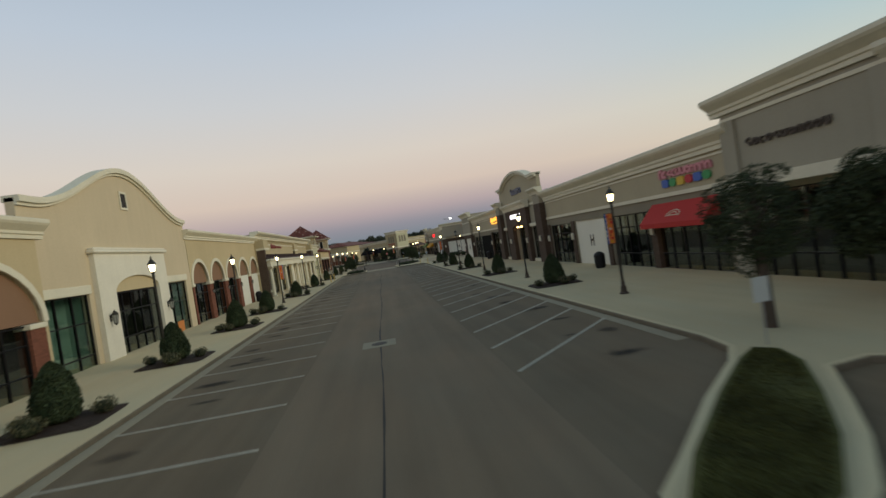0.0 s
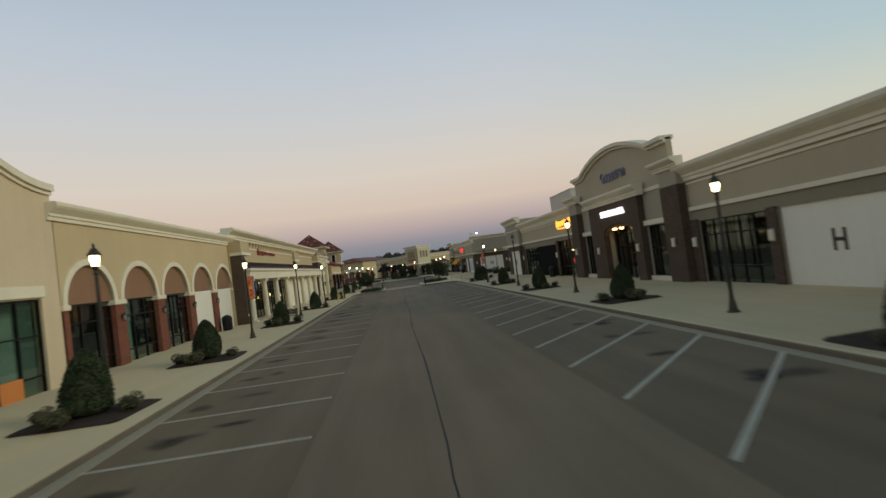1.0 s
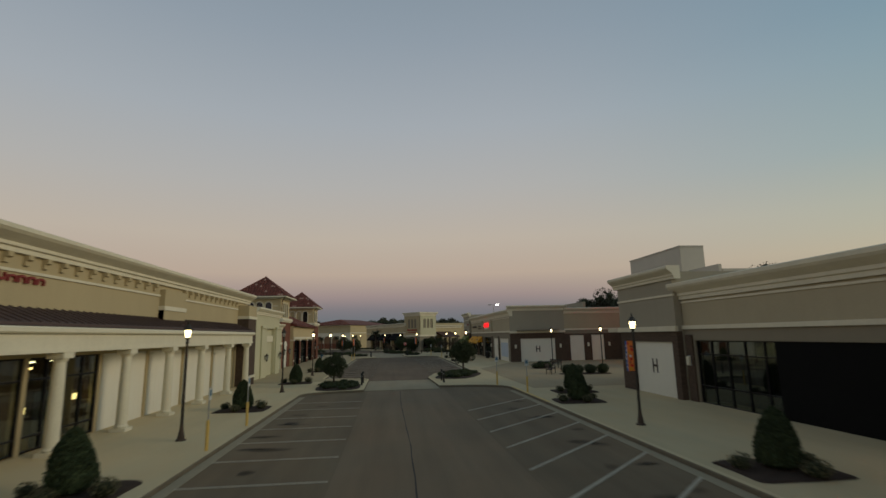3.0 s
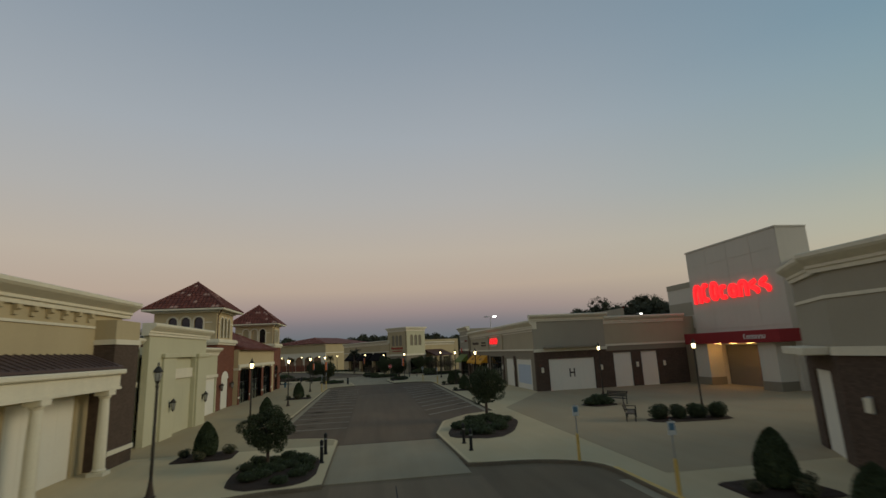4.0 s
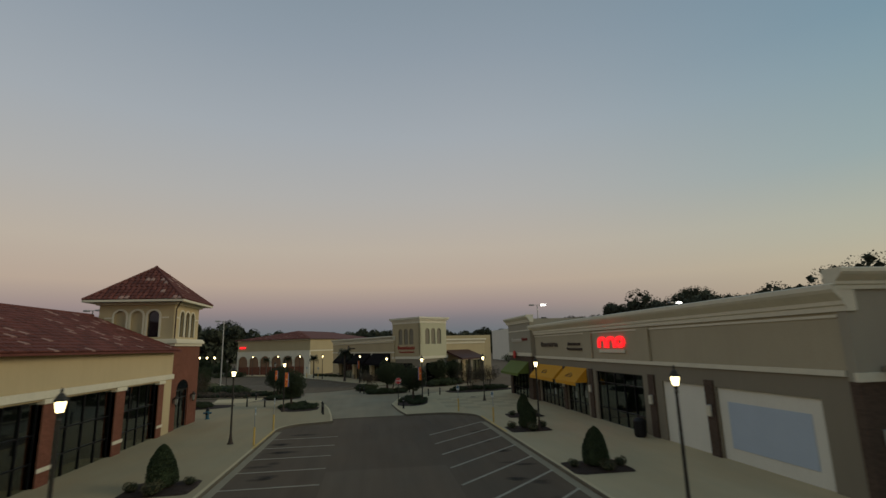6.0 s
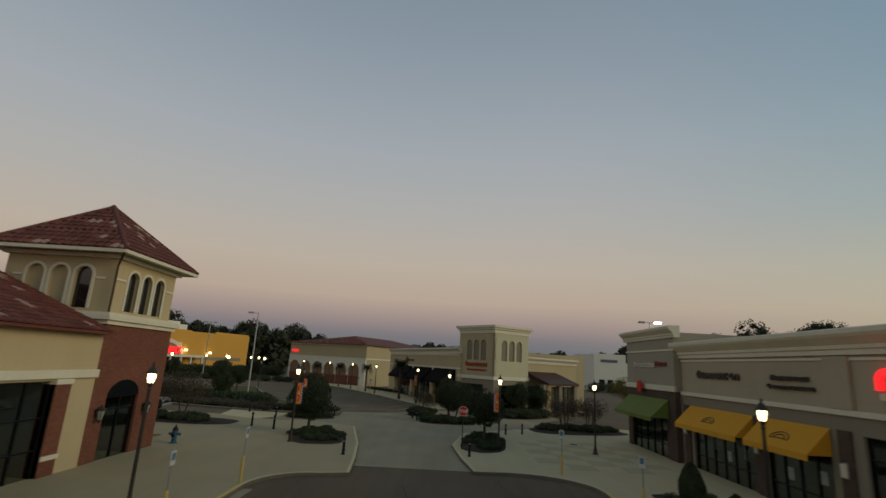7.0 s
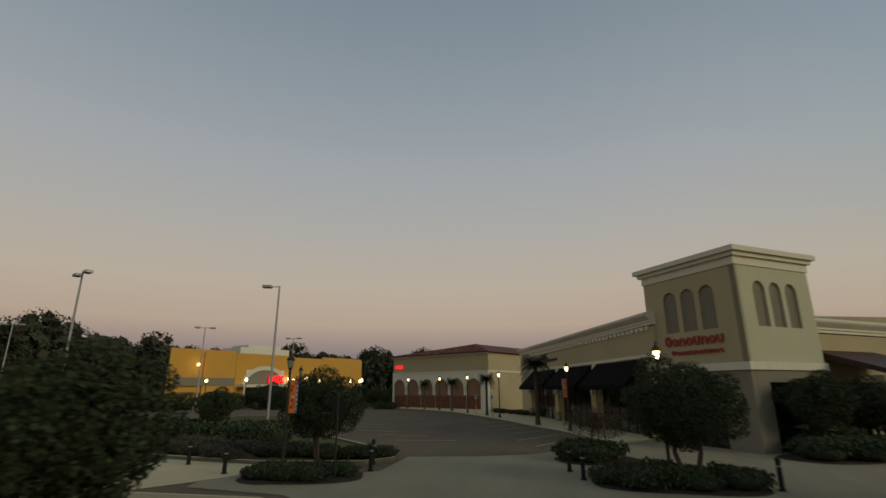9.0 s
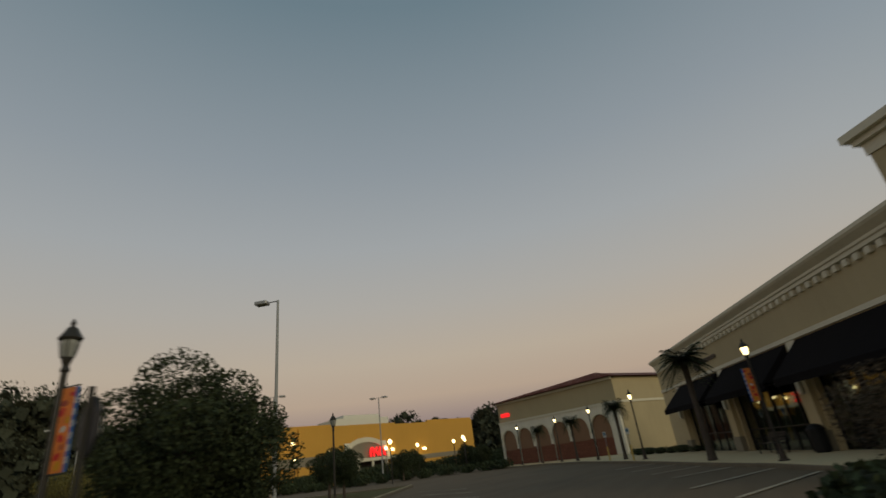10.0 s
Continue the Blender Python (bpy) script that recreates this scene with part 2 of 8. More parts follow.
M_CONC = worn_mat("pale_concrete", (0.58, 0.47, 0.285), 0.12, 0.06, 0.05)
# M_CONC darkened: the east pavement's dimmer light is put into its colour
M_CONCEAST = worn_mat("dimmed_concrete", (0.50, 0.405, 0.245), 0.14, 0.07, 0.06)
# A darker, browner concrete tone for the west pavement past the crossing
M_CONCBROWN = worn_mat("darker_brownish_concrete", (0.385, 0.308, 0.184), 0.14, 0.06, 0.06)
M_XWALK = worn_mat("grey_concrete_paving", (0.312, 0.258, 0.172), 0.28, 0.12, 0.08)
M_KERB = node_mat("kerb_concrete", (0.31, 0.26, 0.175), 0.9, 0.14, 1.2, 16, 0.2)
M_PAINT = node_mat("worn_white_road_paint", (0.42, 0.37, 0.28), 0.85, 0.30, 1.2, 18, 0.15)
M_YELLOW = node_mat("yellow_safety_paint", (0.62, 0.42, 0.12), 0.6, 0.15, 2, 16, 0.08)
M_OIL = stain_mat("oil_stain", (0.030, 0.024, 0.018))
M_SEAL = node_mat("tar_seam", (0.045, 0.036, 0.028), 0.8, 0.3, 1.5, 14, 0.2)
M_DOWNLIGHT = glow_mat("amber_downlight", (1.0, 0.55, 0.15), 26.0)
# Upright kerb face: tyre dirt and the face's shading, both put into the colour
M_KERBFACE = node_mat("soiled_shaded_kerb", (0.17, 0.14, 0.098), 0.9, 0.3, 1.0, 14, 0.25)
M_VOID = node_mat("void_black_sheet", (0.010, 0.010, 0.010), 0.95, 0.2, 1, 14, 0.05, spec=0.05)
M_WARMIN = node_mat("brown_shop_interior", (0.15, 0.10, 0.06), 0.8, 0.4, 0.8, 5, 0.1)
M_GRASS = node_mat("short_grass", (0.060, 0.057, 0.013), 0.95, 0.6, 1.6, 14, 0.6, island=0.5)
M_MULCH = node_mat("brown_bark_mulch", (0.042, 0.026, 0.018), 0.95, 0.4, 3.0, 40, 0.8)
M_LEAF = node_mat("evergreen_leaf", (0.044, 0.060, 0.025), 0.75, 0.35, 1.5, 20, 0.0, island=1.2)
M_LEAF2 = node_mat("oak_leaf", (0.038, 0.050, 0.020), 0.75, 0.35, 1.5, 20, 0.0, island=1.2)
M_WOODS = node_mat("mixed_wood_foliage", (0.066, 0.075, 0.048), 0.85, 0.35, 0.08, 2, 0.0, island=1.2)
M_WOODS2 = node_mat("shaded_inner_foliage", (0.050, 0.056, 0.036), 0.9, 0.3, 0.1, 2, 0.0, island=0.8)
M_LEAFO = node_mat("pale_olive_leaf", (0.105, 0.098, 0.050), 0.8, 0.35, 1.5, 20, 0.0, island=1.0)
M_LEAFY = node_mat("yellowing_leaf", (0.15, 0.13, 0.035), 0.75, 0.3, 1.5, 20, 0.0, island=1.0)
M_LEAFR = node_mat("russet_twiggy_leaf", (0.062, 0.046, 0.029), 0.8, 0.35, 1.5, 20, 0.0, island=1.2)
M_SHADE = node_mat("shaded_inner_core", (0.024, 0.030, 0.014), 0.9, 0.3, 4, 20, 0.3)
M_FLOWER = node_mat("pale_pink_flower", (0.115, 0.082, 0.060), 0.8, 0.3, 2, 20, 0.0, island=0.8)
M_BARK = node_mat("grey_brown_bark", (0.085, 0.065, 0.05), 0.95, 0.3, 4, 30, 0.6)
M_POLE = node_mat("dark_bronze_pole", (0.045, 0.040, 0.033), 0.5, 0.15, 2, 16, 0.05, metal=0.3)
M_BASE = node_mat("rusty_pole_base", (0.065, 0.046, 0.034), 0.7, 0.25, 3, 20, 0.1)
M_STEEL = node_mat("galvanised_steel", (0.36, 0.36, 0.35), 0.5, 0.12, 2, 14, 0.05, metal=0.5)
M_BLACK = node_mat("black_powder_coat", (0.012, 0.012, 0.013), 0.5, 0.2, 2, 14, 0.05)
M_LAMP = glow_mat("lit_lamp_glass", (1.0, 0.80, 0.38), 6.0)
M_LAMPW = glow_mat("lit_flood_lamp", (0.95, 0.95, 0.85), 7.0)
M_LAMPOFF = node_mat("unlit_lamp_glass", (0.30, 0.30, 0.27), 0.3, 0.1, 2, 14, 0.02)
M_REDGLOW = glow_mat("red_lit_letters", (1.0, 0.015, 0.02), 1.25)
M_WHITEGLOW = glow_mat("white_lit_letters", (1.0, 0.93, 0.95), 1.1)
M_AMBERGLOW = glow_mat("amber_lit_letters", (1.0, 0.46, 0.05), 1.0)
M_WARM = glow_mat("warm_shop_light", (1.0, 0.62, 0.22), 9.0)
M_SPOT = glow_mat("pale_spot_light", (1.0, 0.80, 0.42), 9.0)
M_PENDANT = glow_mat("amber_pendant_shade", (1.0, 0.68, 0.25), 5.0)
M_REDDISC = glow_mat("red_lit_disc", (1.0, 0.04, 0.03), 0.9)
M_REDSIGN = node_mat("dull_red_letters", (0.22, 0.035, 0.03), 0.5, 0.1, 2, 14, 0.02)
M_DKRED = node_mat("brick_red_letters", (0.35, 0.06, 0.04), 0.5, 0.1, 2, 14, 0.02)
M_BRONZE = node_mat("dark_bronze_letters", (0.06, 0.045, 0.035), 0.45, 0.1, 2, 14, 0.02)
M_BLUEGREY = node_mat("blue_grey_letters", (0.13, 0.14, 0.19), 0.45, 0.1, 2, 14, 0.02)
M_AWNRED = node_mat("red_awning_canvas", (0.42, 0.035, 0.03), 0.8, 0.08, 1, 30, 0.1)
M_CANRED = node_mat("crimson_metal_canopy", (0.24, 0.018, 0.022), 0.5, 0.08, 1, 20, 0.03)
M_AWNYEL = node_mat("golden_yellow_awning_canvas", (0.62, 0.30, 0.02), 0.8, 0.08, 1, 30, 0.1)
M_AWNGRN = node_mat("olive_green_awning_canvas", (0.13, 0.17, 0.035), 0.8, 0.10, 1, 30, 0.1)
M_AWNBLK = node_mat("black_awning_canvas", (0.010, 0.009, 0.010), 0.95, 0.15, 1, 30, 0.1, spec=0.05)
M_MAROON = node_mat("maroon_metal_canopy", (0.055, 0.022, 0.022), 0.5, 0.12, 1, 20, 0.05)
M_SHUTTER = node_mat("grey_roller_shutter", (0.16, 0.15, 0.14), 0.55, 0.08, 0.6, 16, 0.05, metal=0.2)
M_CINEMA = node_mat("ochre_yellow_render", (0.60, 0.32, 0.06), 0.85, 0.08, 0.2, 14, 0.15, stain=0.4)
M_BANNER = node_mat("orange_banner_vinyl", (0.72, 0.20, 0.04), 0.55, 0.25, 3.0, 8, 0.02)
M_BANNERB = node_mat("blue_banner_edge", (0.05, 0.14, 0.40), 0.55, 0.1, 2, 14, 0.02)
M_SIGNRED = node_mat("red_reflective_sheet", (0.55, 0.02, 0.02), 0.35, 0.05, 2, 14, 0.0)
M_SIGNWHITE = node_mat("white_reflective_sheet", (0.58, 0.58, 0.54), 0.4, 0.05, 2, 14, 0.0)
M_SIGNBLUE = node_mat("blue_sign_sheet", (0.10, 0.19, 0.26), 0.4, 0.05, 2, 14, 0.0)
M_HYDRANT = node_mat("blue_hydrant_paint", (0.03, 0.11, 0.16), 0.5, 0.15, 4, 14, 0.05)
M_CARBODY = node_mat("black_car_paint", (0.012, 0.013, 0.016), 0.25, 0.1, 2, 14, 0.0, spec=0.5)
M_TYRE = node_mat("tyre_rubber", (0.012, 0.012, 0.012), 0.9, 0.1, 2, 20, 0.1)
M_CARGLASS = node_mat("dark_car_glass", (0.01, 0.012, 0.014), 0.05, 0.05, 2, 14, 0.0, spec=0.8)
M_SLABDK = worn_mat("greyer_paving_slab", (0.42, 0.345, 0.215), 0.14, 0.04, 0.06)
M_SLABLT = worn_mat("paler_paving_slab", (0.50, 0.41, 0.25), 0.12, 0.04, 0.05)
M_PLAZA = worn_mat("brown_grey_plaza_paving", (0.345, 0.272, 0.168), 0.16, 0.06, 0.06)
M_COPPER = node_mat("dark_copper_pipe", (0.075, 0.045, 0.03), 0.5, 0.2, 3, 14, 0.05, metal=0.4)
M_WOODSLAT = node_mat("dark_bench_slat", (0.035, 0.025, 0.02), 0.6, 0.2, 3, 16, 0.1)
M_POSTER = node_mat("pale_blue_poster", (0.45, 0.52, 0.60), 0.6, 0.06, 1, 14, 0.02)
M_MULTI = [node_mat("sign_" + n, c, 0.5, 0.08, 2, 14, 0.02) for n, c in
           (("blue", (0.06, 0.12, 0.40)), ("green", (0.06, 0.28, 0.10)), ("yellow", (0.6, 0.40, 0.05)), ("red", (0.45, 0.04, 0.05)), ("pink", (0.60, 0.25, 0.28)))]


# ---------------- mesh helpers ----------------
def mesh_of(name, bm, material):
    me = bpy.data.meshes.new(name)
    bm.to_mesh(me)
    bm.free()
    me.materials.append(material)
    return me


def part(name, bm, material, parent=None, label="", smooth=False):
    """One bmesh as one mesh object, under a thing or a part."""
    me = mesh_of(name, bm, material)
    if smooth:
        me.polygons.foreach_set("use_smooth", [True] * len(me.polygons))
    ob = new(name, me)
    if parent:
        ob.parent = parent
    if label:
        ob["label"] = label
    return ob


def thing(name, m, label, category, group="", kind=""):
    ob = new(name)
    ob.matrix_world = m
    return tagged(ob, label, category, group, kind)


def box(bm, x0, x1, y0, y1, z0, z1, bevel=0.0):
    vs = [bm.verts.new((x, y, z)) for z in (z0, z1) for y in (y0, y1) for x in (x0, x1)]
    for f in ((0, 2, 3, 1), (4, 5, 7, 6), (0, 1, 5, 4), (2, 6, 7, 3), (0, 4, 6, 2), (1, 3, 7, 5)):
        bm.faces.new([vs[i] for i in f])
    if bevel:
        es = {e for v in vs for e in v.link_edges}
        bmesh.ops.bevel(bm, geom=list(es), offset=bevel, segments=1, affect="EDGES")
    return bm


def boxes(*bs, bevel=0.0):
    bm = bmesh.new()
    for b in bs:
        box(bm, *b, bevel=bevel)
    return bm


def prism(bm, pts, a0, a1, axis="x"):
    """Extrudes a closed outline. axis x: the outline lies in (y, z); axis y: in (x, z); axis z: in (x, y)."""
    def at(p, a):
        return {"x": (a, p[0], p[1]), "y": (p[0], a, p[1]), "z": (p[0], p[1], a)}[axis]
    lo = [bm.verts.new(at(p, a0)) for p in pts]
    hi = [bm.verts.new(at(p, a1)) for p in pts]
    n = len(pts)
    bm.faces.new(lo)
    bm.faces.new(hi[::-1])
    for i in range(n):
        bm.faces.new((lo[i], hi[i], hi[(i + 1) % n], lo[(i + 1) % n]))
    bmesh.ops.recalc_face_normals(bm, faces=bm.faces)
    return bm


def lathe(bm, prof, seg=12, cx=0.0, cy=0.0):
    """Turns a profile of (radius, height) round an upright axis."""
    rings = []
    for r, z in prof:
        rings.append([bm.verts.new((cx + r * math.cos(2 * math.pi * k / seg), cy + r * math.sin(2 * math.pi * k / seg), z)) for k in range(seg)])
    for a, b in zip(rings, rings[1:]):
        for k in range(seg):
            bm.faces.new((a[k], a[(k + 1) % seg], b[(k + 1) % seg], b[k]))
    bm.faces.new(rings[0][::-1])
    bm.faces.new(rings[-1])
    return bm


def tube(bm, p, q, r0, r1=None, seg=6):
    """A tapered rod from p to q."""
    r1 = r0 if r1 is None else r1
    p, q = Vector(p), Vector(q)
    d = (q - p).normalized()
    a = d.orthogonal().normalized()
    b = d.cross(a)
    ra, rb = [], []
    for k in range(seg):
        w = a * math.cos(2 * math.pi * k / seg) + b * math.sin(2 * math.pi * k / seg)
        ra.append(bm.verts.new(p + w * r0))
        rb.append(bm.verts.new(q + w * r1))
    for k in range(seg):
        bm.faces.new((ra[k], ra[(k + 1) % seg], rb[(k + 1) % seg], rb[k]))
    bm.faces.new(ra[::-1])
    bm.faces.new(rb)
    return bm


def ring(bm, inner, outer, y0, y1):
    """A connected band between two lines of points (u, z), from y0 to y1."""
    rows = [[bm.verts.new((p[0], y, p[1])) for p in line] for line, y in ((inner, y0), (outer, y0), (outer, y1), (inner, y1))]
    for k in range(len(inner) - 1):
        for a, b in zip(rows, rows[1:] + rows[:1]):
            bm.faces.new((a[k], a[k + 1], b[k + 1], b[k]))
    for k in (0, -1):
        bm.faces.new([r[k] for r in rows])
    bmesh.ops.recalc_face_normals(bm, faces=bm.faces)
    return bm


def arc_pts(uc, zs, r, n=14, rise=None):
    """Points of a round (or flatter) arch from left spring to right."""
    h = r if rise is None else rise
    return [(uc - r * math.cos(math.pi * k / n), zs + h * math.sin(math.pi * k / n)) for k in range(n + 1)]


# ---------------- facade helpers: x along the front, -y towards the street ----------------
def grid_mesh(us, zs, solid, y0, y1):
    """One connected body out of the solid cells of an upright grid: shared corners, faces only where solid meets air."""
    bm = bmesh.new()
    seen = {}

    def v(i, j, y):
        if (i, j, y) not in seen:
            seen[i, j, y] = bm.verts.new((us[i], y, zs[j]))
        return seen[i, j, y]

    nu, nz = len(us) - 1, len(zs) - 1
    full = [[bool(solid((us[i] + us[i + 1]) / 2, (zs[j] + zs[j + 1]) / 2)) for j in range(nz)] for i in range(nu)]

    def at(i, j):
        return 0 <= i < nu and 0 <= j < nz and full[i][j]

    for i in range(nu):
        for j in range(nz):
            if not full[i][j]:
                continue
            bm.faces.new((v(i, j, y0), v(i + 1, j, y0), v(i + 1, j + 1, y0), v(i, j + 1, y0)))
            bm.faces.new((v(i, j, y1), v(i, j + 1, y1), v(i + 1, j + 1, y1), v(i + 1, j, y1)))
            if not at(i - 1, j):
                bm.faces.new((v(i, j, y0), v(i, j + 1, y0), v(i, j + 1, y1), v(i, j, y1)))
            if not at(i + 1, j):
                bm.faces.new((v(i + 1, j, y0), v(i + 1, j, y1), v(i + 1, j + 1, y1), v(i + 1, j + 1, y0)))
            if not at(i, j - 1):
                bm.faces.new((v(i, j, y0), v(i, j, y1), v(i + 1, j, y1), v(i + 1, j, y0)))
            if not at(i, j + 1):
                bm.faces.new((v(i, j + 1, y0), v(i + 1, j + 1, y0), v(i + 1, j + 1, y1), v(i, j + 1, y1)))
    return bm


def wall(parent, u0, u1, z0, z1, holes, mat, front=0.0, thick=0.35, name="wall", label=""):
    """A wall with square openings (u0, u1, z0, z1) that go right through."""
    us = sorted({u0, u1, *[c for h in holes for c in h[:2] if u0 < c < u1]})
    zs = sorted({z0, z1, *[c for h in holes for c in h[2:] if z0 < c < z1]})
    bm = grid_mesh(us, zs, lambda u, z: not any(h[0] < u < h[1] and h[2] < z < h[3] for h in holes), front, front + thick)
    return part(name, bm, mat, parent, label)


def row_of(parent, name, bm, mat, places, label=""):
    """Alike pieces, each its own object, on one mesh."""
    me = mesh_of(name, bm, mat)
    for p in places:
        ob = new(name, me)
        ob.parent = parent
        ob.matrix_local = Matrix.Translation(p) if isinstance(p, tuple) else p
        if label:
            ob["label"] = label


def slab(parent, name, b, mat, label="", bevel=0.0):
    return part(name, boxes(b, bevel=bevel), mat, parent, label)


CORN = [(0.0, 0.0), (-0.10, 0.0), (-0.10, 0.16), (-0.16, 0.20), (-0.16, 0.32), (-0.26, 0.42), (-0.40, 0.56), (-0.46, 0.66), (-0.46, 0.80), (-0.40, 0.84), (0.0, 0.84)]


def cornice(parent, u0, u1, ztop, mat=None, front=0.0, h=0.84, deep=1.0, ends=True, name="cornice"):
    """A stepped, coved cornice whose top is at ztop; with returns at both ends."""
    k = h / 0.84
    pts = [(front + y * deep, ztop - h + z * k) for y, z in CORN]
    bm = bmesh.new()
    o = 0.40 * deep if ends else 0.0
    prism(bm, pts[1:-1] + [(front + 0.30, ztop), (front + 0.30, ztop - h)], u0 - o, u1 + o, "x")
    return part(name, bm, mat or M_TRIM, parent)


def band(parent, u0, u1, z0, z1, mat=None, front=0.0, proud=0.06, name="string_course"):
    return slab(parent, name, (u0, u1, front - proud, front + 0.05, z0, z1), mat or M_TRIM)


def body(parent, u0, u1, depth, ztop, mat, front=0.0, roof_drop=0.7):
    """Side and back walls, the flat roof behind the parapet."""
    slab(parent, "side_wall", (u0, u0 + 0.3, front + 0.35, front + depth, 0, ztop), mat)
    slab(parent, "side_wall", (u1 - 0.3, u1, front + 0.35, front + depth, 0, ztop), mat)
    slab(parent, "back_wall", (u0 + 0.3, u1 - 0.3, front + depth - 0.3, front + depth, 0, ztop), mat)
    slab(parent, "flat_roof", (u0 + 0.3, u1 - 0.3, front + 0.35, front + depth - 0.3, ztop - roof_drop - 0.2, ztop - roof_drop), M_ROOF)


def shopfront(parent, u0, u1, z0, z1, cols, rows=(0.75,), front=0.0, recess=0.15, glass=None, deep=3.2, inside=None, lit=0, door=None, name="shop_window"):
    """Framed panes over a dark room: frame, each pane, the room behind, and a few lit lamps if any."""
    glass, inside = glass or M_GLASS, inside or M_DARK
    y = front + recess
    w = 0.06
    us = [u0 + (u1 - u0) * k / cols for k in range(cols + 1)]
    zs = [z0] + [z0 + (z1 - z0) * r for r in rows] + [z1]

    def rails(cs):
        return [cs[0], cs[0] + w] + [q for c in cs[1:-1] for q in (c - w / 2, c + w / 2)] + [cs[-1] - w, cs[-1]]

    gu, gz = rails(us), rails(zs)
    bm = grid_mesh(gu, gz, lambda u, z: any(a < u < b for a, b in zip(gu[::2], gu[1::2])) or any(a < z < b for a, b in zip(gz[::2], gz[1::2])), y - 0.04, y + 0.08)
    win = part(name, bm, M_FRAME, parent)
    for a, b in zip(gu[1::2], gu[2::2]):
        for c, d in zip(gz[1::2], gz[2::2]):
            p = part("pane", boxes((a, b, y + 0.01, y + 0.022, c, d)), glass, win)
            p.visible_shadow = False
    yb = y + deep
    bm = bmesh.new()
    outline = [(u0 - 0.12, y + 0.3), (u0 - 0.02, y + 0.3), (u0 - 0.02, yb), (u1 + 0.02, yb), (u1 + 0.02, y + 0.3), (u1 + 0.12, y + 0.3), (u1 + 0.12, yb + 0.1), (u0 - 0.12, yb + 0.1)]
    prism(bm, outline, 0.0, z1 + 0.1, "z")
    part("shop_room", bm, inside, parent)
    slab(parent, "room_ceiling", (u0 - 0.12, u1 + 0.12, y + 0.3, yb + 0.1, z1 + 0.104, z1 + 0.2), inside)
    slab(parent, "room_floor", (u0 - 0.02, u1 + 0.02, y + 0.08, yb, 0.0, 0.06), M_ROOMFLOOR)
    for k in range(lit):
        u = u0 + (u1 - u0) * (k + 0.5) / lit
        part("room_light", boxes((u - 0.22, u + 0.22, y + deep * 0.45, y + deep * 0.45 + 0.22, z1 - 0.5, z1 - 0.43)), M_WARM, parent)
    return win


def arch_fill(parent, uc, r, zs, mat, front=0.0, trim=0.24, infill=None, thick=0.35, rise=None, flat=None):
    """Makes a square opening (r each way, up to its crown) into an arch: spandrels, a raised trim ring and a set-back infill."""
    h = r if rise is None else rise
    pts = arc_pts(uc, zs, r, 16, h)
    for half in (pts[:9], pts[8:]):
        corner = (half[0][0], zs + h) if half[0][0] < uc - 0.01 else (half[-1][0], zs + h)
        bm = bmesh.new()
        prism(bm, list(half) + [corner], front, front + thick, "y")
        part("spandrel", bm, mat, parent)
    if trim:
        bm = bmesh.new()
        outer = arc_pts(uc, zs, r + trim, 16, h + trim)
        ring(bm, pts, outer, front - 0.07, front + 0.12)
        part("arch_trim", bm, M_TRIM, parent)
    if infill:
        bm = bmesh.new()
        prism(bm, pts, front + 0.16, front + 0.22, "y")
        part("arch_infill", bm, infill, parent)


def boarded(parent, u0, u1, z0, z1, front=0.0, recess=0.1, emblem=True, mat=None, joints=True):
    """White hoarding in a shop opening, in sheets with open joints, with an H-shaped emblem."""
    n = max(1, round((u1 - u0) / 1.22)) if joints else 1
    hd = new("hoarding")
    hd.parent = parent
    hd["label"] = "white painted plywood hoarding" if mat is None else "painted plywood hoarding"
    w = (u1 - u0) / n
    row_of(hd, "sheet", boxes((0.004, w - 0.004, 0.0, 0.03, z0, z1)), mat or M_BOARD, [(u0 + w * k, front + recess, 0.0) for k in range(n)])
    slab(parent, "backing_wall", (u0, u1, front + recess + 0.034, front + 0.34, z0, z1), M_DARK)
    if emblem:
        c, z = (u0 + u1) / 2, z0 + (z1 - z0) * 0.55
        y = front + recess
        bm = grid_mesh([c - 0.30, c - 0.16, c + 0.16, c + 0.30], [z - 0.42, z - 0.07, z + 0.07, z + 0.42], lambda u, v: abs(u - c) > 0.16 or abs(v - z) < 0.07, y - 0.014, y - 0.002)
        part("emblem", bm, M_BRONZE, hd, "dark H-shaped emblem")
    return hd


def stroke(bm, pts, w, y0, y1):
    """A flat ribbon of even width along a line of (u, z) points, raised from y1 to y0."""
    inner, outer = [], []
    for k, (u, z) in enumerate(pts):
        p, q = pts[max(0, k - 1)], pts[min(len(pts) - 1, k + 1)]
        du, dz = q[0] - p[0], q[1] - p[1]
        ln = math.hypot(du, dz) or 1.0
        inner.append((u + dz / ln * w / 2, z - du / ln * w / 2))
        outer.append((u - dz / ln * w / 2, z + du / ln * w / 2))
    ring(bm, inner, outer, y0, y1)


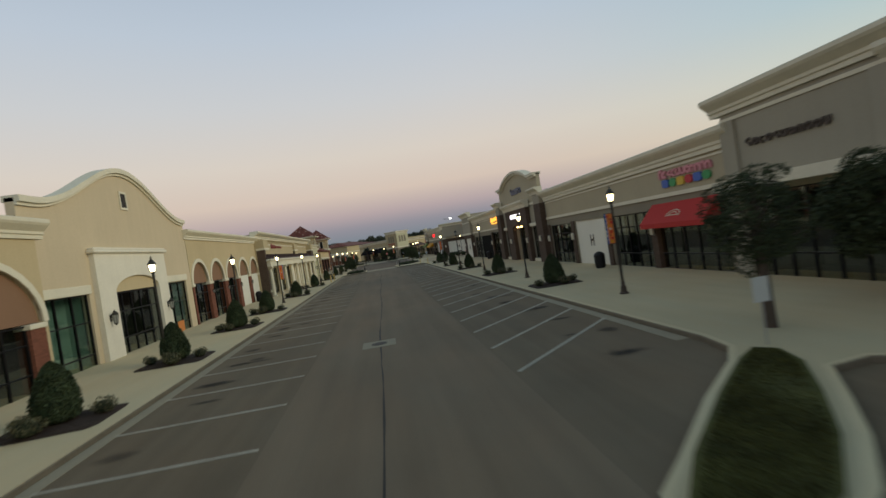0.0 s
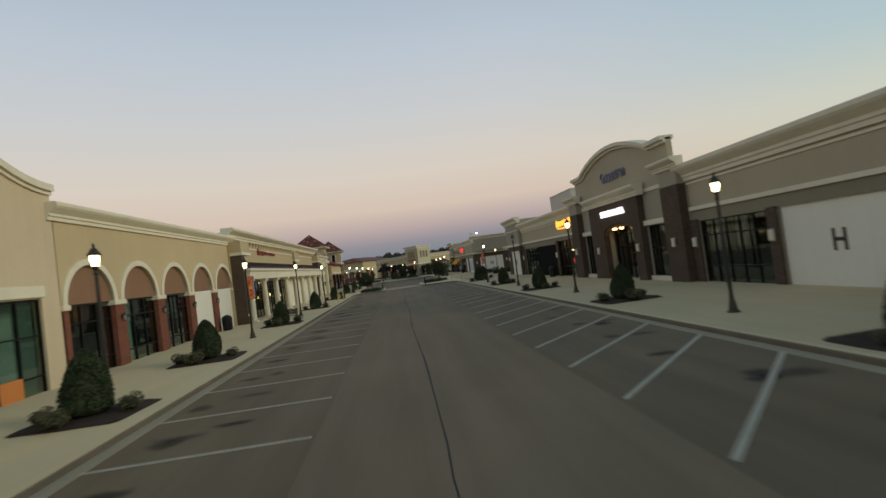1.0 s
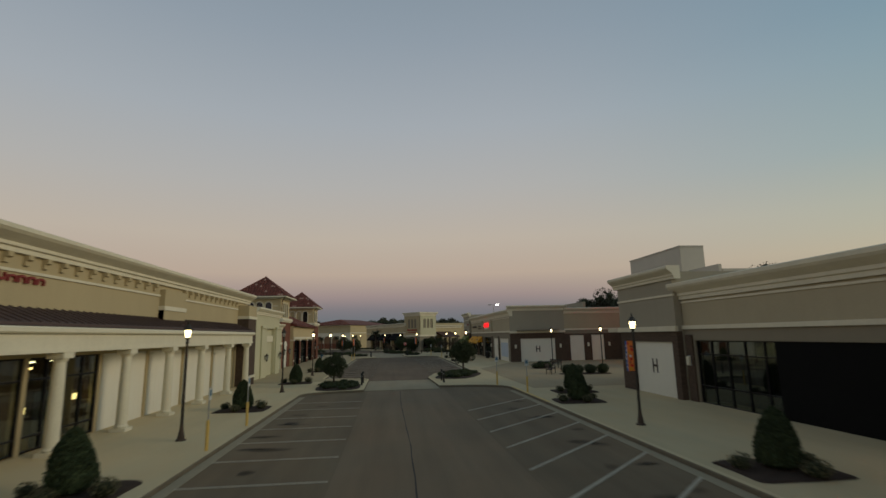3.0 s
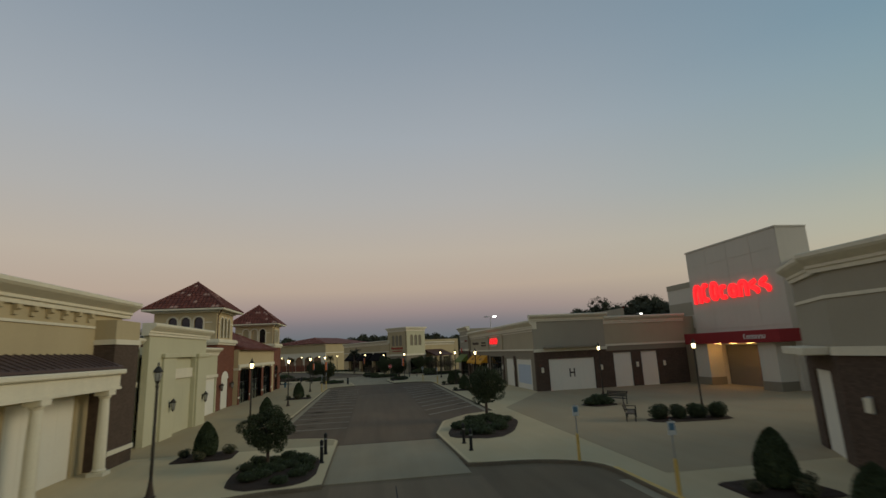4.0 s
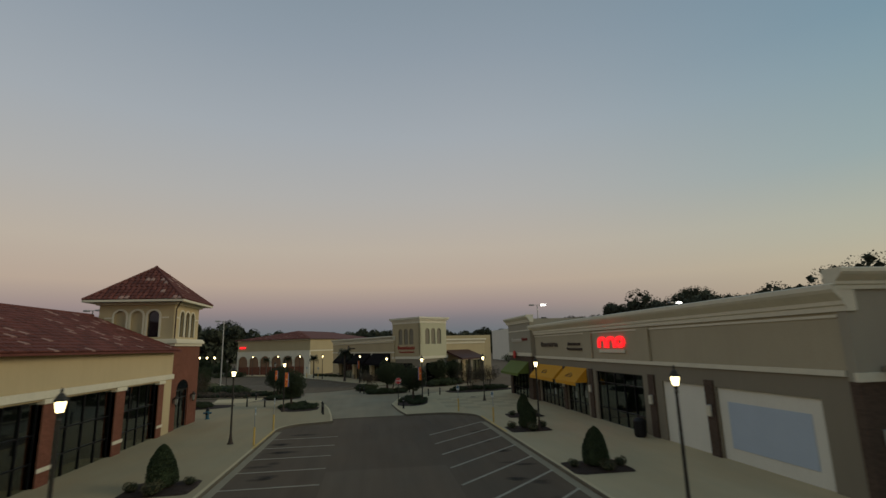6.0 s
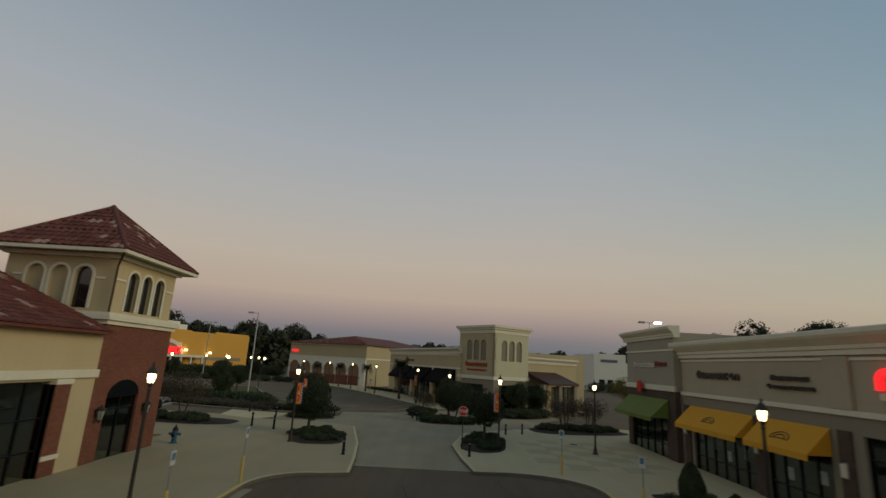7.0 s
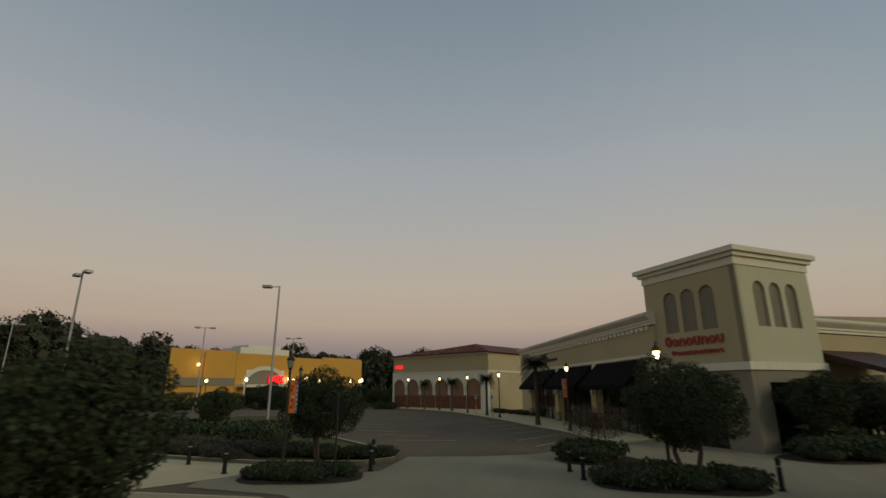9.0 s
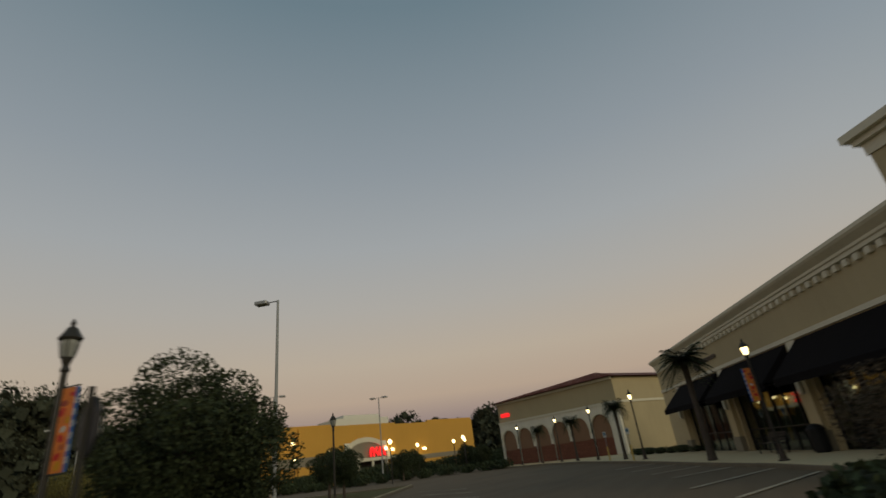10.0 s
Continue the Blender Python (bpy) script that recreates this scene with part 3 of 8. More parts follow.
def mark(kind, u0, u1, z0, z1, w, y0, y1):
    """One abstract mark of a fascia sign: a ring, an arch, a cup, an open bow or a wave."""
    c, m, ru, rz = (u0 + u1) / 2, (z0 + z1) / 2, (u1 - u0 - w) / 2, (z1 - z0 - w) / 2
    turn = {"ring": (0, 360), "arch": (0, 180), "cup": (180, 360), "bow": (50, 310)}.get(kind)
    if turn:
        pts = [(c + ru * math.cos(radians(turn[0] + (turn[1] - turn[0]) * k / 14)), m + rz * math.sin(radians(turn[0] + (turn[1] - turn[0]) * k / 14))) for k in range(15)]
        if kind == "arch":
            pts = [(c + ru, z0)] + pts + [(c - ru, z0)]
        elif kind == "cup":
            pts = [(c - ru, z1)] + pts + [(c + ru, z1)]
    else:
        pts = [(c + ru * math.sin(2 * math.pi * k / 14 + 0.6), z0 + w / 2 + 2 * rz * k / 14) for k in range(15)]
    bm = bmesh.new()
    stroke(bm, pts, w, y0, y1)
    return bm


def bars(parent, u0, u1, z0, z1, n, mat, front=0.0, name="sign", label="", seed=1, deep=0.10, slope=0.0, tall=1, low=0.78, heavy=0.24, wide=0.86):
    """A fascia sign whose lettering is not spelled out: a row of abstract marks of its size, weight and colour."""
    rng = random.Random(seed)
    holder = new(name)
    holder.parent = parent
    if label:
        holder["label"] = label
    w = (u1 - u0) / n
    for k in range(n):
        a = u0 + k * w + w * (1 - wide) / 2
        hgt = (z1 - z0) * (1.0 if k < tall else low * rng.uniform(0.94, 1.06))
        z = z0 + slope * k
        kind = rng.choice(("ring", "arch", "bow", "arch", "cup", "ring", "wave"))
        bm = mark(kind, a, a + w * wide, z, z + hgt, min(heavy * w, 0.3 * hgt), front - deep, front - 0.002)
        part("sign_mark", bm, mat, holder)
    return holder


def text_sign(parent, words, u, z, size, mat, front=0.0, name="sign", label="", deep=0.05, bold=0.0):
    cu = bpy.data.curves.new(name, "FONT")
    cu.body, cu.size, cu.extrude, cu.align_x, cu.offset = words, size, deep, "CENTER", bold
    tmp = bpy.data.objects.new("tmp_text", cu)
    scene.collection.objects.link(tmp)
    me = bpy.data.meshes.new_from_object(tmp.evaluated_get(bpy.context.evaluated_depsgraph_get()))
    bpy.data.objects.remove(tmp)
    bpy.data.curves.remove(cu)
    me.transform(Matrix.Translation((u, front - deep - 0.005, z)) @ pose(0, 0, 0, 90))
    me.materials.clear()
    me.materials.append(mat)
    ob = new(name, me)
    ob.parent = parent
    if label:
        ob["label"] = label
    return ob


def sconce(parent, u, z, front=0.0, lantern=False, size=1.0):
    """A wall lamp: a shaded box, or a hung lantern on a bracket."""
    k = size
    hw, hz = (0.06 * k, 0.17 * k) if lantern else (0.10, 0.28)
    s = part("wall_sconce", boxes((u - hw, u + hw, front - 0.05 * k, front, z - hz, z + hz), bevel=0.01), M_POLE if lantern else M_STEEL, parent)
    if not lantern:
        part("sconce_shade", boxes((u - 0.13, u + 0.13, front - 0.17, front - 0.055, z - 0.24, z + 0.24), bevel=0.02), M_TRIM, s)
        return s
    y = front - 0.24 * k
    for name, prof, mat in (("lantern_hat", [(0.17, 0.14), (0.19, 0.17), (0.09, 0.30), (0.03, 0.34), (0.03, 0.40)], M_POLE),
                            ("lantern_glass", [(0.08, -0.26), (0.145, 0.135)], M_LAMPOFF),
                            ("lantern_foot", [(0.01, -0.40), (0.05, -0.34), (0.10, -0.30), (0.10, -0.265)], M_POLE)):
        bm = bmesh.new()
        lathe(bm, [(r * k, z + d * k) for r, d in prof], 8, u, y)
        part(name, bm, mat, s)
    for n in range(4):
        a = math.pi / 4 + math.pi / 2 * n
        bm = bmesh.new()
        tube(bm, (u + 0.095 * k * math.cos(a), y + 0.095 * k * math.sin(a), z - 0.27 * k), (u + 0.16 * k * math.cos(a), y + 0.16 * k * math.sin(a), z + 0.15 * k), 0.012 * k, 0.012 * k, 4)
        part("cage_bar", bm, M_POLE, s)
    bm = bmesh.new()
    tube(bm, (u, front - 0.04 * k, z + 0.1 * k), (u, y + 0.02 * k, z + 0.36 * k), 0.02 * k)
    part("arm", bm, M_POLE, s)
    return s


def awning(parent, u0, u1, z0, z1, out, mat, front=0.0, valance=0.25, emblem=None):
    bm = bmesh.new()
    y = front - 0.02
    prism(bm, [(y, z1), (y - out, z0), (y - out, z0 - valance), (y - out + 0.02, z0 - valance), (y - out + 0.02, z0 - 0.02), (y, z1 - 0.04)], u0, u1, "x")
    a = part("awning", bm, mat, parent)
    for u in (u0, u1 - 0.02):
        bm = bmesh.new()
        prism(bm, [(y - 0.03, z1 - 0.06), (y - out + 0.03, z0 - 0.03), (y - 0.03, z0 - 0.03)], u + 0.001, u + 0.019, "x")
        part("awning_side", bm, mat, a)
    if emblem:
        c = (u0 + u1) / 2
        for r, lift in ((0.55, 0.34), (0.32, 0.34), (0.55, 0.30)):
            arc = [(c + r * math.cos(math.pi * k / 10), lift + (0.42 * r if lift > 0.32 else 0.03) * math.sin(math.pi * k / 10)) for k in range(11)]
            bm = bmesh.new()
            for (ua, fa), (ub, fb) in zip(arc, arc[1:]):
                tube(bm, (ua, y - out * (1 - fa) - 0.012, z0 + (z1 - z0) * fa + 0.012), (ub, y - out * (1 - fb) - 0.012, z0 + (z1 - z0) * fb + 0.012), 0.022, 0.022, 5)
            part("print_arc", bm, emblem, a)
    return a


# ---------------- the ground ----------------
def flat(name, outline, z0, z1, mat, label="", category="", kind="structure"):
    bm = bmesh.new()
    prism(bm, outline, z0, z1, "z")
    ob = part(name, bm, mat)
    return tagged(ob, label, category, kind=kind)


def rect(x0, x1, y0, y1):
    return [(x0, y0), (x1, y0), (x1, y1), (x0, y1)]


def ellipse(cx, cy, rx, ry, n=28, turn=0.0, power=2.4):
    out = []
    for k in range(n):
        a = 2 * math.pi * k / n
        c, s = math.cos(a), math.sin(a)
        x = rx * math.copysign(abs(c) ** (2 / power), c)
        y = ry * math.copysign(abs(s) ** (2 / power), s)
        ca, sa = math.cos(turn), math.sin(turn)
        out.append((cx + x * ca - y * sa, cy + x * sa + y * ca))
    return out


def stripe(ax, ay, bx, by, w=0.12):
    bm = bmesh.new()
    d = Vector((bx - ax, by - ay)).normalized()
    s = Vector((-d.y, d.x)) * w / 2
    prism(bm, [(ax + s.x, ay + s.y), (bx + s.x, by + s.y), (bx - s.x, by - s.y), (ax - s.x, ay - s.y)], 0.006, 0.010, "z")
    return bm


KL, KR = -6.6, 8.3          # faces of the two kerbs
PAVE = 0.15                  # height of the pavements

flat("ground", rect(-1500, 1500, -900, 2400), -0.30, -0.02, M_ASPH, "worn dark asphalt ground of the car parks", "ground")
flat("road", [(KL, -60), (10.5, -60), (10.5, 21.9), (KR, 25.7), (KR, 112.6), (KL, 112.6)], -0.018, 0.0, M_ROAD, "worn asphalt street with parking along both sides", "road")
flat("road", rect(KL, KR, 112.6, 161.6), -0.018, 0.0, M_ROADNEW, "darker asphalt street past the crossing with parking bays", "road")
flat("drive_lane", rect(-2.1, 3.5, -60, 104.2), 0.001, 0.005, M_LANE, "brown-grey worn driving lane down the street's middle", "road")
flat("drive_lane", rect(-2.1, 3.5, 112.8, 144.0), 0.001, 0.005, M_LANENEW, "brown-grey worn driving lane down the street's middle", "road")


def pavement(name, outline, label, mat=None):
    return flat(name, outline, -0.25, PAVE, mat or M_CONC, label, "pavement")


def kerb(pts, w=0.16, closed=False):
    """A kerbstone run along a line, rounded at its top edge; w is to the left of the way it goes."""
    bm = bmesh.new()
    n = len(pts)
    prof = [(-0.02, -0.2), (-0.02, PAVE - 0.03), (0.01, PAVE + 0.004), (w, PAVE + 0.004), (w, -0.2)]
    rings = []
    for i, p in enumerate(pts):
        a = Vector(pts[i - 1] if (i or closed) else p)
        b = Vector(pts[(i + 1) % n] if (i < n - 1 or closed) else p)
        d = (b - a).normalized()
        nrm = Vector((-d.y, d.x))
        rings.append([bm.verts.new((p[0] + nrm.x * o, p[1] + nrm.y * o, z)) for o, z in prof])
    pairs = list(zip(rings, rings[1:])) + ([(rings[-1], rings[0])] if closed else [])
    for a, b in pairs:
        for k in range(len(prof) - 1):
            bm.faces.new((a[k], a[k + 1], b[k + 1], b[k]))
    bmesh.ops.recalc_face_normals(bm, faces=bm.faces)
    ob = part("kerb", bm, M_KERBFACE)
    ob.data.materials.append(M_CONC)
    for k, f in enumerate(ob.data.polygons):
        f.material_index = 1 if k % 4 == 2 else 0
    return tagged(ob, "worn grey concrete kerb along the pavement", "kerb", kind="structure")


def bulge(x0, y0, x1, y1, n=7):
    """A quarter turn from (x0, y0), leaving along y, to (x1, y1), arriving along x."""
    return [(x1 + (x0 - x1) * math.cos(math.pi / 2 * k / n), y0 + (y1 - y0) * math.sin(math.pi / 2 * k / n)) for k in range(n + 1)]


# left pavement: along the shops, with the planted build-out at the crossing and the one at the street's end
left_edge = [(KL, -60), (KL, 102.2)] + bulge(KL, 102.2, -3.2, 104.0) + [(-2.4, 104.2), (-2.4, 113.2)] + bulge(KL + 4.2, 113.2, KL, 115.0)[1:] + \
            [(KL, 156.4)] + bulge(KL, 156.4, -4.2, 159.2) + [(-3.0, 159.6), (-3.3, 163.0), (-3.9, 167.8), (-5.4, 175.3), (-9.2, 177.2), (-14.0, 176.8), (-17.5, 178.4), (-24.0, 178.6), (-24.0, 166.8)]
cut = next(k for k, (x, y) in enumerate(left_edge) if y > 112)
pavement("pavement", [(-15.5, -60)] + left_edge[:cut] + [(-2.4, 112.0), (-15.5, 112.0)], "pale concrete pavement in front of the shops")
pavement("pavement", [(-15.5, 112.0), (-2.4, 112.0)] + left_edge[cut:] + [(-15.5, 166.8)], "darker brownish concrete pavement past the crossing", M_CONCBROWN)
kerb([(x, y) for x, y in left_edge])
right_edge = [(10.5, -60), (10.5, 21.6), (9.4, 22.4), (8.5, 22.3), (7.5, 21.0), (6.6, 19.9), (5.6, 18.9), (4.6, 18.2), (3.7, 18.2), (3.3, 18.9), (3.5, 19.7), (4.2, 20.4), (5.8, 22.1), (7.4, 23.6), (8.1, 24.5), (KR, 25.7), (KR, 103.2)] + \
             bulge(KR, 103.2, 4.4, 105.6) + [(3.3, 105.8), (3.0, 113.6), (4.0, 118.0), (6.0, 120.6), (KR, 121.8), (KR, 158.6)] + bulge(KR, 158.6, 4.6, 161.6) + [(2.8, 161.4), (2.3, 164.8), (1.9, 169.3), (2.9, 175.0), (6.8, 178.5), (9.2, 180.6), (11.9, 183.9), (15.4, 184.6), (19.0, 183.6), (23.3, 187.5), (26.5, 187.5), (26.5, 176.0)]
pavement("pavement", [(x, y) for x, y in right_edge] + [(26.0, 135.2), (35.0, 135.2), (35.0, 100.0), (17.2, 100.0), (17.2, -60)], "pale concrete pavement and plaza before the shops", M_CONCEAST)
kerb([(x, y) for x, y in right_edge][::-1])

flat("plaza", [(9.6, 101.8), (34.6, 101.8), (34.6, 133.8), (15.9, 133.8), (13.4, 129.4), (9.6, 123.0)], PAVE + 0.001, PAVE + 0.006, M_PLAZA, "brown-grey paved plaza before the department store", "paving")
flat("crossing", rect(-2.5, 3.2, 104.6, 112.4), -0.01, 0.03, M_XWALK, "grey concrete raised crossing between planted islands", "crossing")
flat("junction", [(-3.6, 161.8), (2.9, 162), (2.3, 166.8), (3.1, 174.8), (6.95, 178.75), (9.59, 181.78), (10.86, 186.43), (14.43, 191.78), (12, 198.4), (3.4, 197.9), (-0.26, 192.83), (-3.61, 188.99), (-5.52, 187.83), (-8.54, 186.9), (-8.19, 182.94),
                  (-10.42, 180.62), (-13.62, 180.85), (-12.75, 178.52), (-9.25, 178.29), (-5.58, 175.96), (-4.1, 167.8)], -0.01, 0.006, M_XWALK, "grey concrete paving of the junction", "paving")
flat("footpath", [(-17.4, 178.64), (-14.47, 177.01), (-12.62, 180.62), (-12.99, 183.17), (-16.6, 185.97), (-18.4, 184.57)], -0.01, 0.012, M_CONC, "pale concrete footpath across the verge", "path")
wing_edge = [(0.56, 194.11), (-1.2, 197.7), (-2.3, 200.5), (-5.1, 205.7), (-7.4, 210.5), (-10.2, 215.7), (-16.5, 226.4), (-22, 232.4), (-31, 238.4)]
pavement("pavement", wing_edge + [(-33.5, 244.9), (-13.9, 235.4), (-7.6, 225.3), (3.6, 197.1)], "pale concrete pavement along the awninged wing")
kerb(wing_edge[::-1])
h = thing("parking_lines", Matrix.Identity(4), "white painted lines of slanted bays before the wing", "road marking", kind="structure")
for p in ((-3.49, 192.4, -1.3, 197.5), (-4.75, 195.43, -2.4, 200.3), (-5.75, 199.9, -3.8, 202.9), (-6.95, 202.8, -5.2, 205.4), (-8.4, 206.1, -6.6, 208.5), (-9.9, 209.4, -8.1, 211.7)):
    part("line", stripe(*p), M_PAINT, h)
h = thing("parking_lines", Matrix.Identity(4), "faded white lines of bays along the grass verge", "road marking", kind="structure")
for p in ((-11.67, 193.68, -8.2, 194.3), (-14.03, 196.71, -10.6, 196.5), (-17.2, 200.2, -13.6, 199.1), (-19.3, 203.4, -15.6, 202.3), (-21.6, 206.8, -17.6, 205.5)):
    part("line", stripe(*p), M_PAINT, h)

for x0, x1 in ((KL + 0.02, KL + 0.40), (KR - 0.40, KR - 0.02)):
    for y0, y1 in ((-60, 102.0), (116.0, 156.4)):
        if x0 > 0:
            y0 = max(y0, 26.2) if y0 < 0 else 122.0
        flat("gutter", rect(x0, x1, y0, y1), -0.01, 0.0075, M_KERB, "pale concrete gutter strip along the kerb", "gutter")

# stall lines: square on one side, at 45 degrees on the other
def lines(label, bm, spots):
    """A row of alike painted lines under one holder."""
    h = thing("parking_lines", Matrix.Identity(4), label, "road marking", kind="structure")
    row_of(h, "line", bm, M_PAINT, [(0.0, y, 0.0) for y in spots])


def stall_lines():
    lines("worn white painted lines of square parking bays", stripe(KL + 0.34, 0, -2.18, 0, 0.11), [38.58 + 2.87 * n for n in range(-12, 41) if not 100.0 < 38.58 + 2.87 * n < 116.6])
    lines("worn white painted lines of slanted parking bays", stripe(KR - 0.34, -0.27, 3.62, -4.6), [48.28 + 2.93 * n for n in range(-6, 38) if not 100.0 < 48.28 + 2.93 * n < 126])


stall_lines()


def oil_stains():
    rng = random.Random(7)
    vs, fs, soak = [], [], []

    def blob(cx, cy, rx, ry, z, n=14):
        c = len(vs)
        vs.append((cx, cy, z))
        soak.append(rng.uniform(0.7, 1.4))
        for f, s in ((0.5, soak[c] * 0.75), (1.0, 0.0)):
            for k in range(n):
                a = 2 * math.pi * k / n
                g = f * rng.uniform(0.75, 1.15)
                vs.append((cx + rx * g * math.cos(a), cy + ry * g * math.sin(a), z))
                soak.append(s)
        for k in range(n):
            q = (k + 1) % n
            fs.append((c, c + 1 + k, c + 1 + q))
            fs.append((c + 1 + k, c + 1 + n + k, c + 1 + n + q, c + 1 + q))

    for n in range(-11, 41):
        y = 40.0 + 2.87 * n
        if not 100 < y < 116:
            for k in range(rng.randrange(1, 4)):
                blob(-4.9 + rng.uniform(-0.8, 0.7), y + rng.uniform(-0.5, 0.5), rng.uniform(0.35, 0.95), rng.uniform(0.2, 0.45), 0.0030 + 0.0006 * k)
    for n in range(-7, 37):
        y = 47.9 + 2.93 * n
        if not 100 < y < 125:
            for k in range(rng.randrange(1, 4)):
                blob(6.7 + rng.uniform(-0.8, 0.6), y - 1.2 + rng.uniform(-0.4, 0.4), rng.uniform(0.3, 0.7), rng.uniform(0.22, 0.5), 0.0030 + 0.0006 * k)
    me = bpy.data.meshes.new("oil_stains")
    me.from_pydata(vs, [], fs)
    me.materials.append(M_OIL)
    at = me.attributes.new("soak", "FLOAT", "POINT")
    at.data.foreach_set("value", soak)
    tagged(new("oil_stains", me), "soaked-in dark oil stains in the parking bays", "stain", kind="stuff")


oil_stains()
# the sealed seam down the lane and a drain
bm = bmesh.new()
prev = None
rng = random.Random(3)
for k in range(70):
    y = 14 + k * 1.3
    x = 0.22 + 0.05 * math.sin(y * 0.31) + rng.uniform(-0.02, 0.02)
    w = rng.uniform(0.012, 0.032)
    cur = (bm.verts.new((x - w, y, 0.0072)), bm.verts.new((x + w, y, 0.0072)))
    if prev:
        bm.faces.new((prev[0], prev[1], cur[1], cur[0]))
    prev = cur
tagged(part("seam", bm, M_SEAL), "dark sealed seam along the lane", "seam", kind="structure")
for path in ([(4.6, 155.2), (4.2, 156.4), (4.3, 157.4), (3.9, 158.8), (3.8, 160.2)], [(0.2, 153.4), (-0.2, 154.8), (-0.1, 156.2), (-0.5, 158.4)]):
    bm = bmesh.new()
    ring(bm, [(x - 0.018, y) for x, y in path], [(x + 0.018, y) for x, y in path], 0.0056, 0.0066)
    bmesh.ops.transform(bm, matrix=Matrix(((1, 0, 0, 0), (0, 0, 1, 0), (0, 1, 0, 0), (0, 0, 0, 1))), verts=bm.verts)
    tagged(part("crack", bm, M_SEAL), "dark tar-filled crack in the asphalt", "crack", kind="structure")
drain = thing("drain", pose(0.15, 33.0, 0), "square concrete drain surround with a dark iron cover", "drain")
part("surround", boxes((-0.62, 0.62, -0.62, 0.62, 0.0055, 0.016)), M_KERB, drain)
bm = bmesh.new()
lathe(bm, [(0.30, 0.017), (0.30, 0.022), (0.27, 0.024)], 20)
part("cover", bm, M_BASE, drain)


# ---------------- shops on the west side ----------------
def west(x, label, name="shop_building", start=0.0, along=1.0, up=1.0):
    """A front that faces east; start and along set where its own length begins and how long its metre is, up the same for its height."""
    return thing(name, pose(x, start, 0, 0, 0, 90) @ Matrix.Diagonal((along, 1, up, 1)), label, "building")


def brick_pier(b, u0, u1, z1, front=0.0, mat=None, cap=True, depth=0.5):
    p = slab(b, "pier", (u0, u1, front - 0.06, front + depth, 0, z1), mat or M_BRICK)
    if cap:
        slab(b, "pier_cap", (u0 - 0.07, u1 + 0.07, front - 0.13, front + depth, z1, z1 + 0.22), M_TRIM, bevel=0.03)
    return p


# first shop, with a wide arch
b = west(-12.75, "cream stucco shop with a wide arch and brick pier", start=14.35, along=0.9, up=0.92)
wall(b, 0, 23.8, 0, 6.6, [(15.8, 23.5, 0, 5.6), (4, 15, 0, 3.6)], M_CREAM)
arch_fill(b, 19.65, 3.85, 3.0, M_CREAM, infill=M_BROWN, trim=0.3, rise=2.6)
shopfront(b, 15.8, 22.55, 0.05, 2.95, 5, (0.3, 0.72), recess=0.12, lit=1)
brick_pier(b, 22.55, 23.5, 2.75)
shopfront(b, 4, 15, 0.05, 3.6, 7, (0.3, 0.72))
cornice(b, 0, 23.8, 7.4)
body(b, 0, 23.8, 16, 7.2, M_CREAM)

# curved mission gable
b = west(-13.25, "sand stucco shop with a curved gable and stone surround", start=16.66, along=0.8)
G0, G1, GC = 23.85, 44.6, 34.6


def gable_z(u):
    d = min(1.0, abs(u - GC) / 9.7)
    return 7.8 + 2.42 * math.cos(math.pi / 2 * d) ** 2


wall(b, G0, G1, 0, 6.3, [(24.3, 28.8, 0.05, 3.58), (31.2, 37.4, 0.0, 4.25), (39.2, 43.4, 0.05, 3.52)], M_GABLE)
bm = bmesh.new()
top = [(G0 + (G1 - G0) * k / 40, gable_z(G0 + (G1 - G0) * k / 40)) for k in range(41)]
win = (34.15, 34.85, 8.12, 8.92)
bm = bmesh.new()
prism(bm, [(G0, 6.3)] + top + [(G1, 6.3)], 0.0, 0.35, "y")
part("gable", bm, M_GABLE, b)
bm = bmesh.new()
ring(bm, [(u, z - 0.16) for u, z in top], [(u, z + 0.10) for u, z in top], -0.22, 0.45)
part("coping", bm, M_TRIM, b)
bm = bmesh.new()
ring(bm, [(u, z - 0.30) for u, z in top], [(u, z - 0.165) for u, z in top], -0.10, -0.002)
part("coping_mould", bm, M_TRIM, b)
bm = grid_mesh([win[0] - 0.12, win[0], win[1], win[1] + 0.12], [win[2] - 0.12, win[2], win[3], win[3] + 0.12], lambda u, z: not (win[0] < u < win[1] and win[2] < z < win[3]), -0.07, -0.002)
gw = part("gable_window", bm, M_TRIM, b)
for k in range(6):
    slab(gw, "louvre_slat", (win[0], win[1], -0.045, -0.015, win[2] + 0.133 * k + 0.02, win[2] + 0.133 * k + 0.11), M_DARK)
slab(gw, "louvre_back", (win[0], win[1], -0.012, -0.003, win[2], win[3]), M_DARK)
# stone surround and its flat-arched window
wall(b, 29.3, 39.0, 0, 5.5, [(31.2, 37.4, 0, 4.25)], M_STONE, front=-0.26, thick=0.25, name="stone_surround")
slab(b, "surround_cap", (29.1, 39.2, -0.42, -0.005, 5.5, 5.66), M_STONE, bevel=0.04)
slab(b, "surround_cap", (29.2, 39.1, -0.34, -0.005, 5.66, 5.78), M_STONE, bevel=0.03)
arch_fill(b, 34.3, 3.1, 3.45, M_STONE, front=-0.26, thick=0.6, trim=0.0, rise=0.8, infill=M_CREAM)
shopfront(b, 31.2, 37.4, 0.02, 3.42, 5, (0.28, 0.7), front=0.0, recess=0.05)
for u0, u1 in ((24.3, 28.8), (39.2, 43.4)):
    slab(b, "lintel", (u0 - 0.1, u1 + 0.1, -0.10, 0.0, 3.56, 3.98), M_TRIM, bevel=0.02)
shopfront(b, 24.3, 28.8, 0.06, 3.56, 3, (0.18, 0.62), glass=M_TEAL, inside=M_TEALBK, deep=1.0)
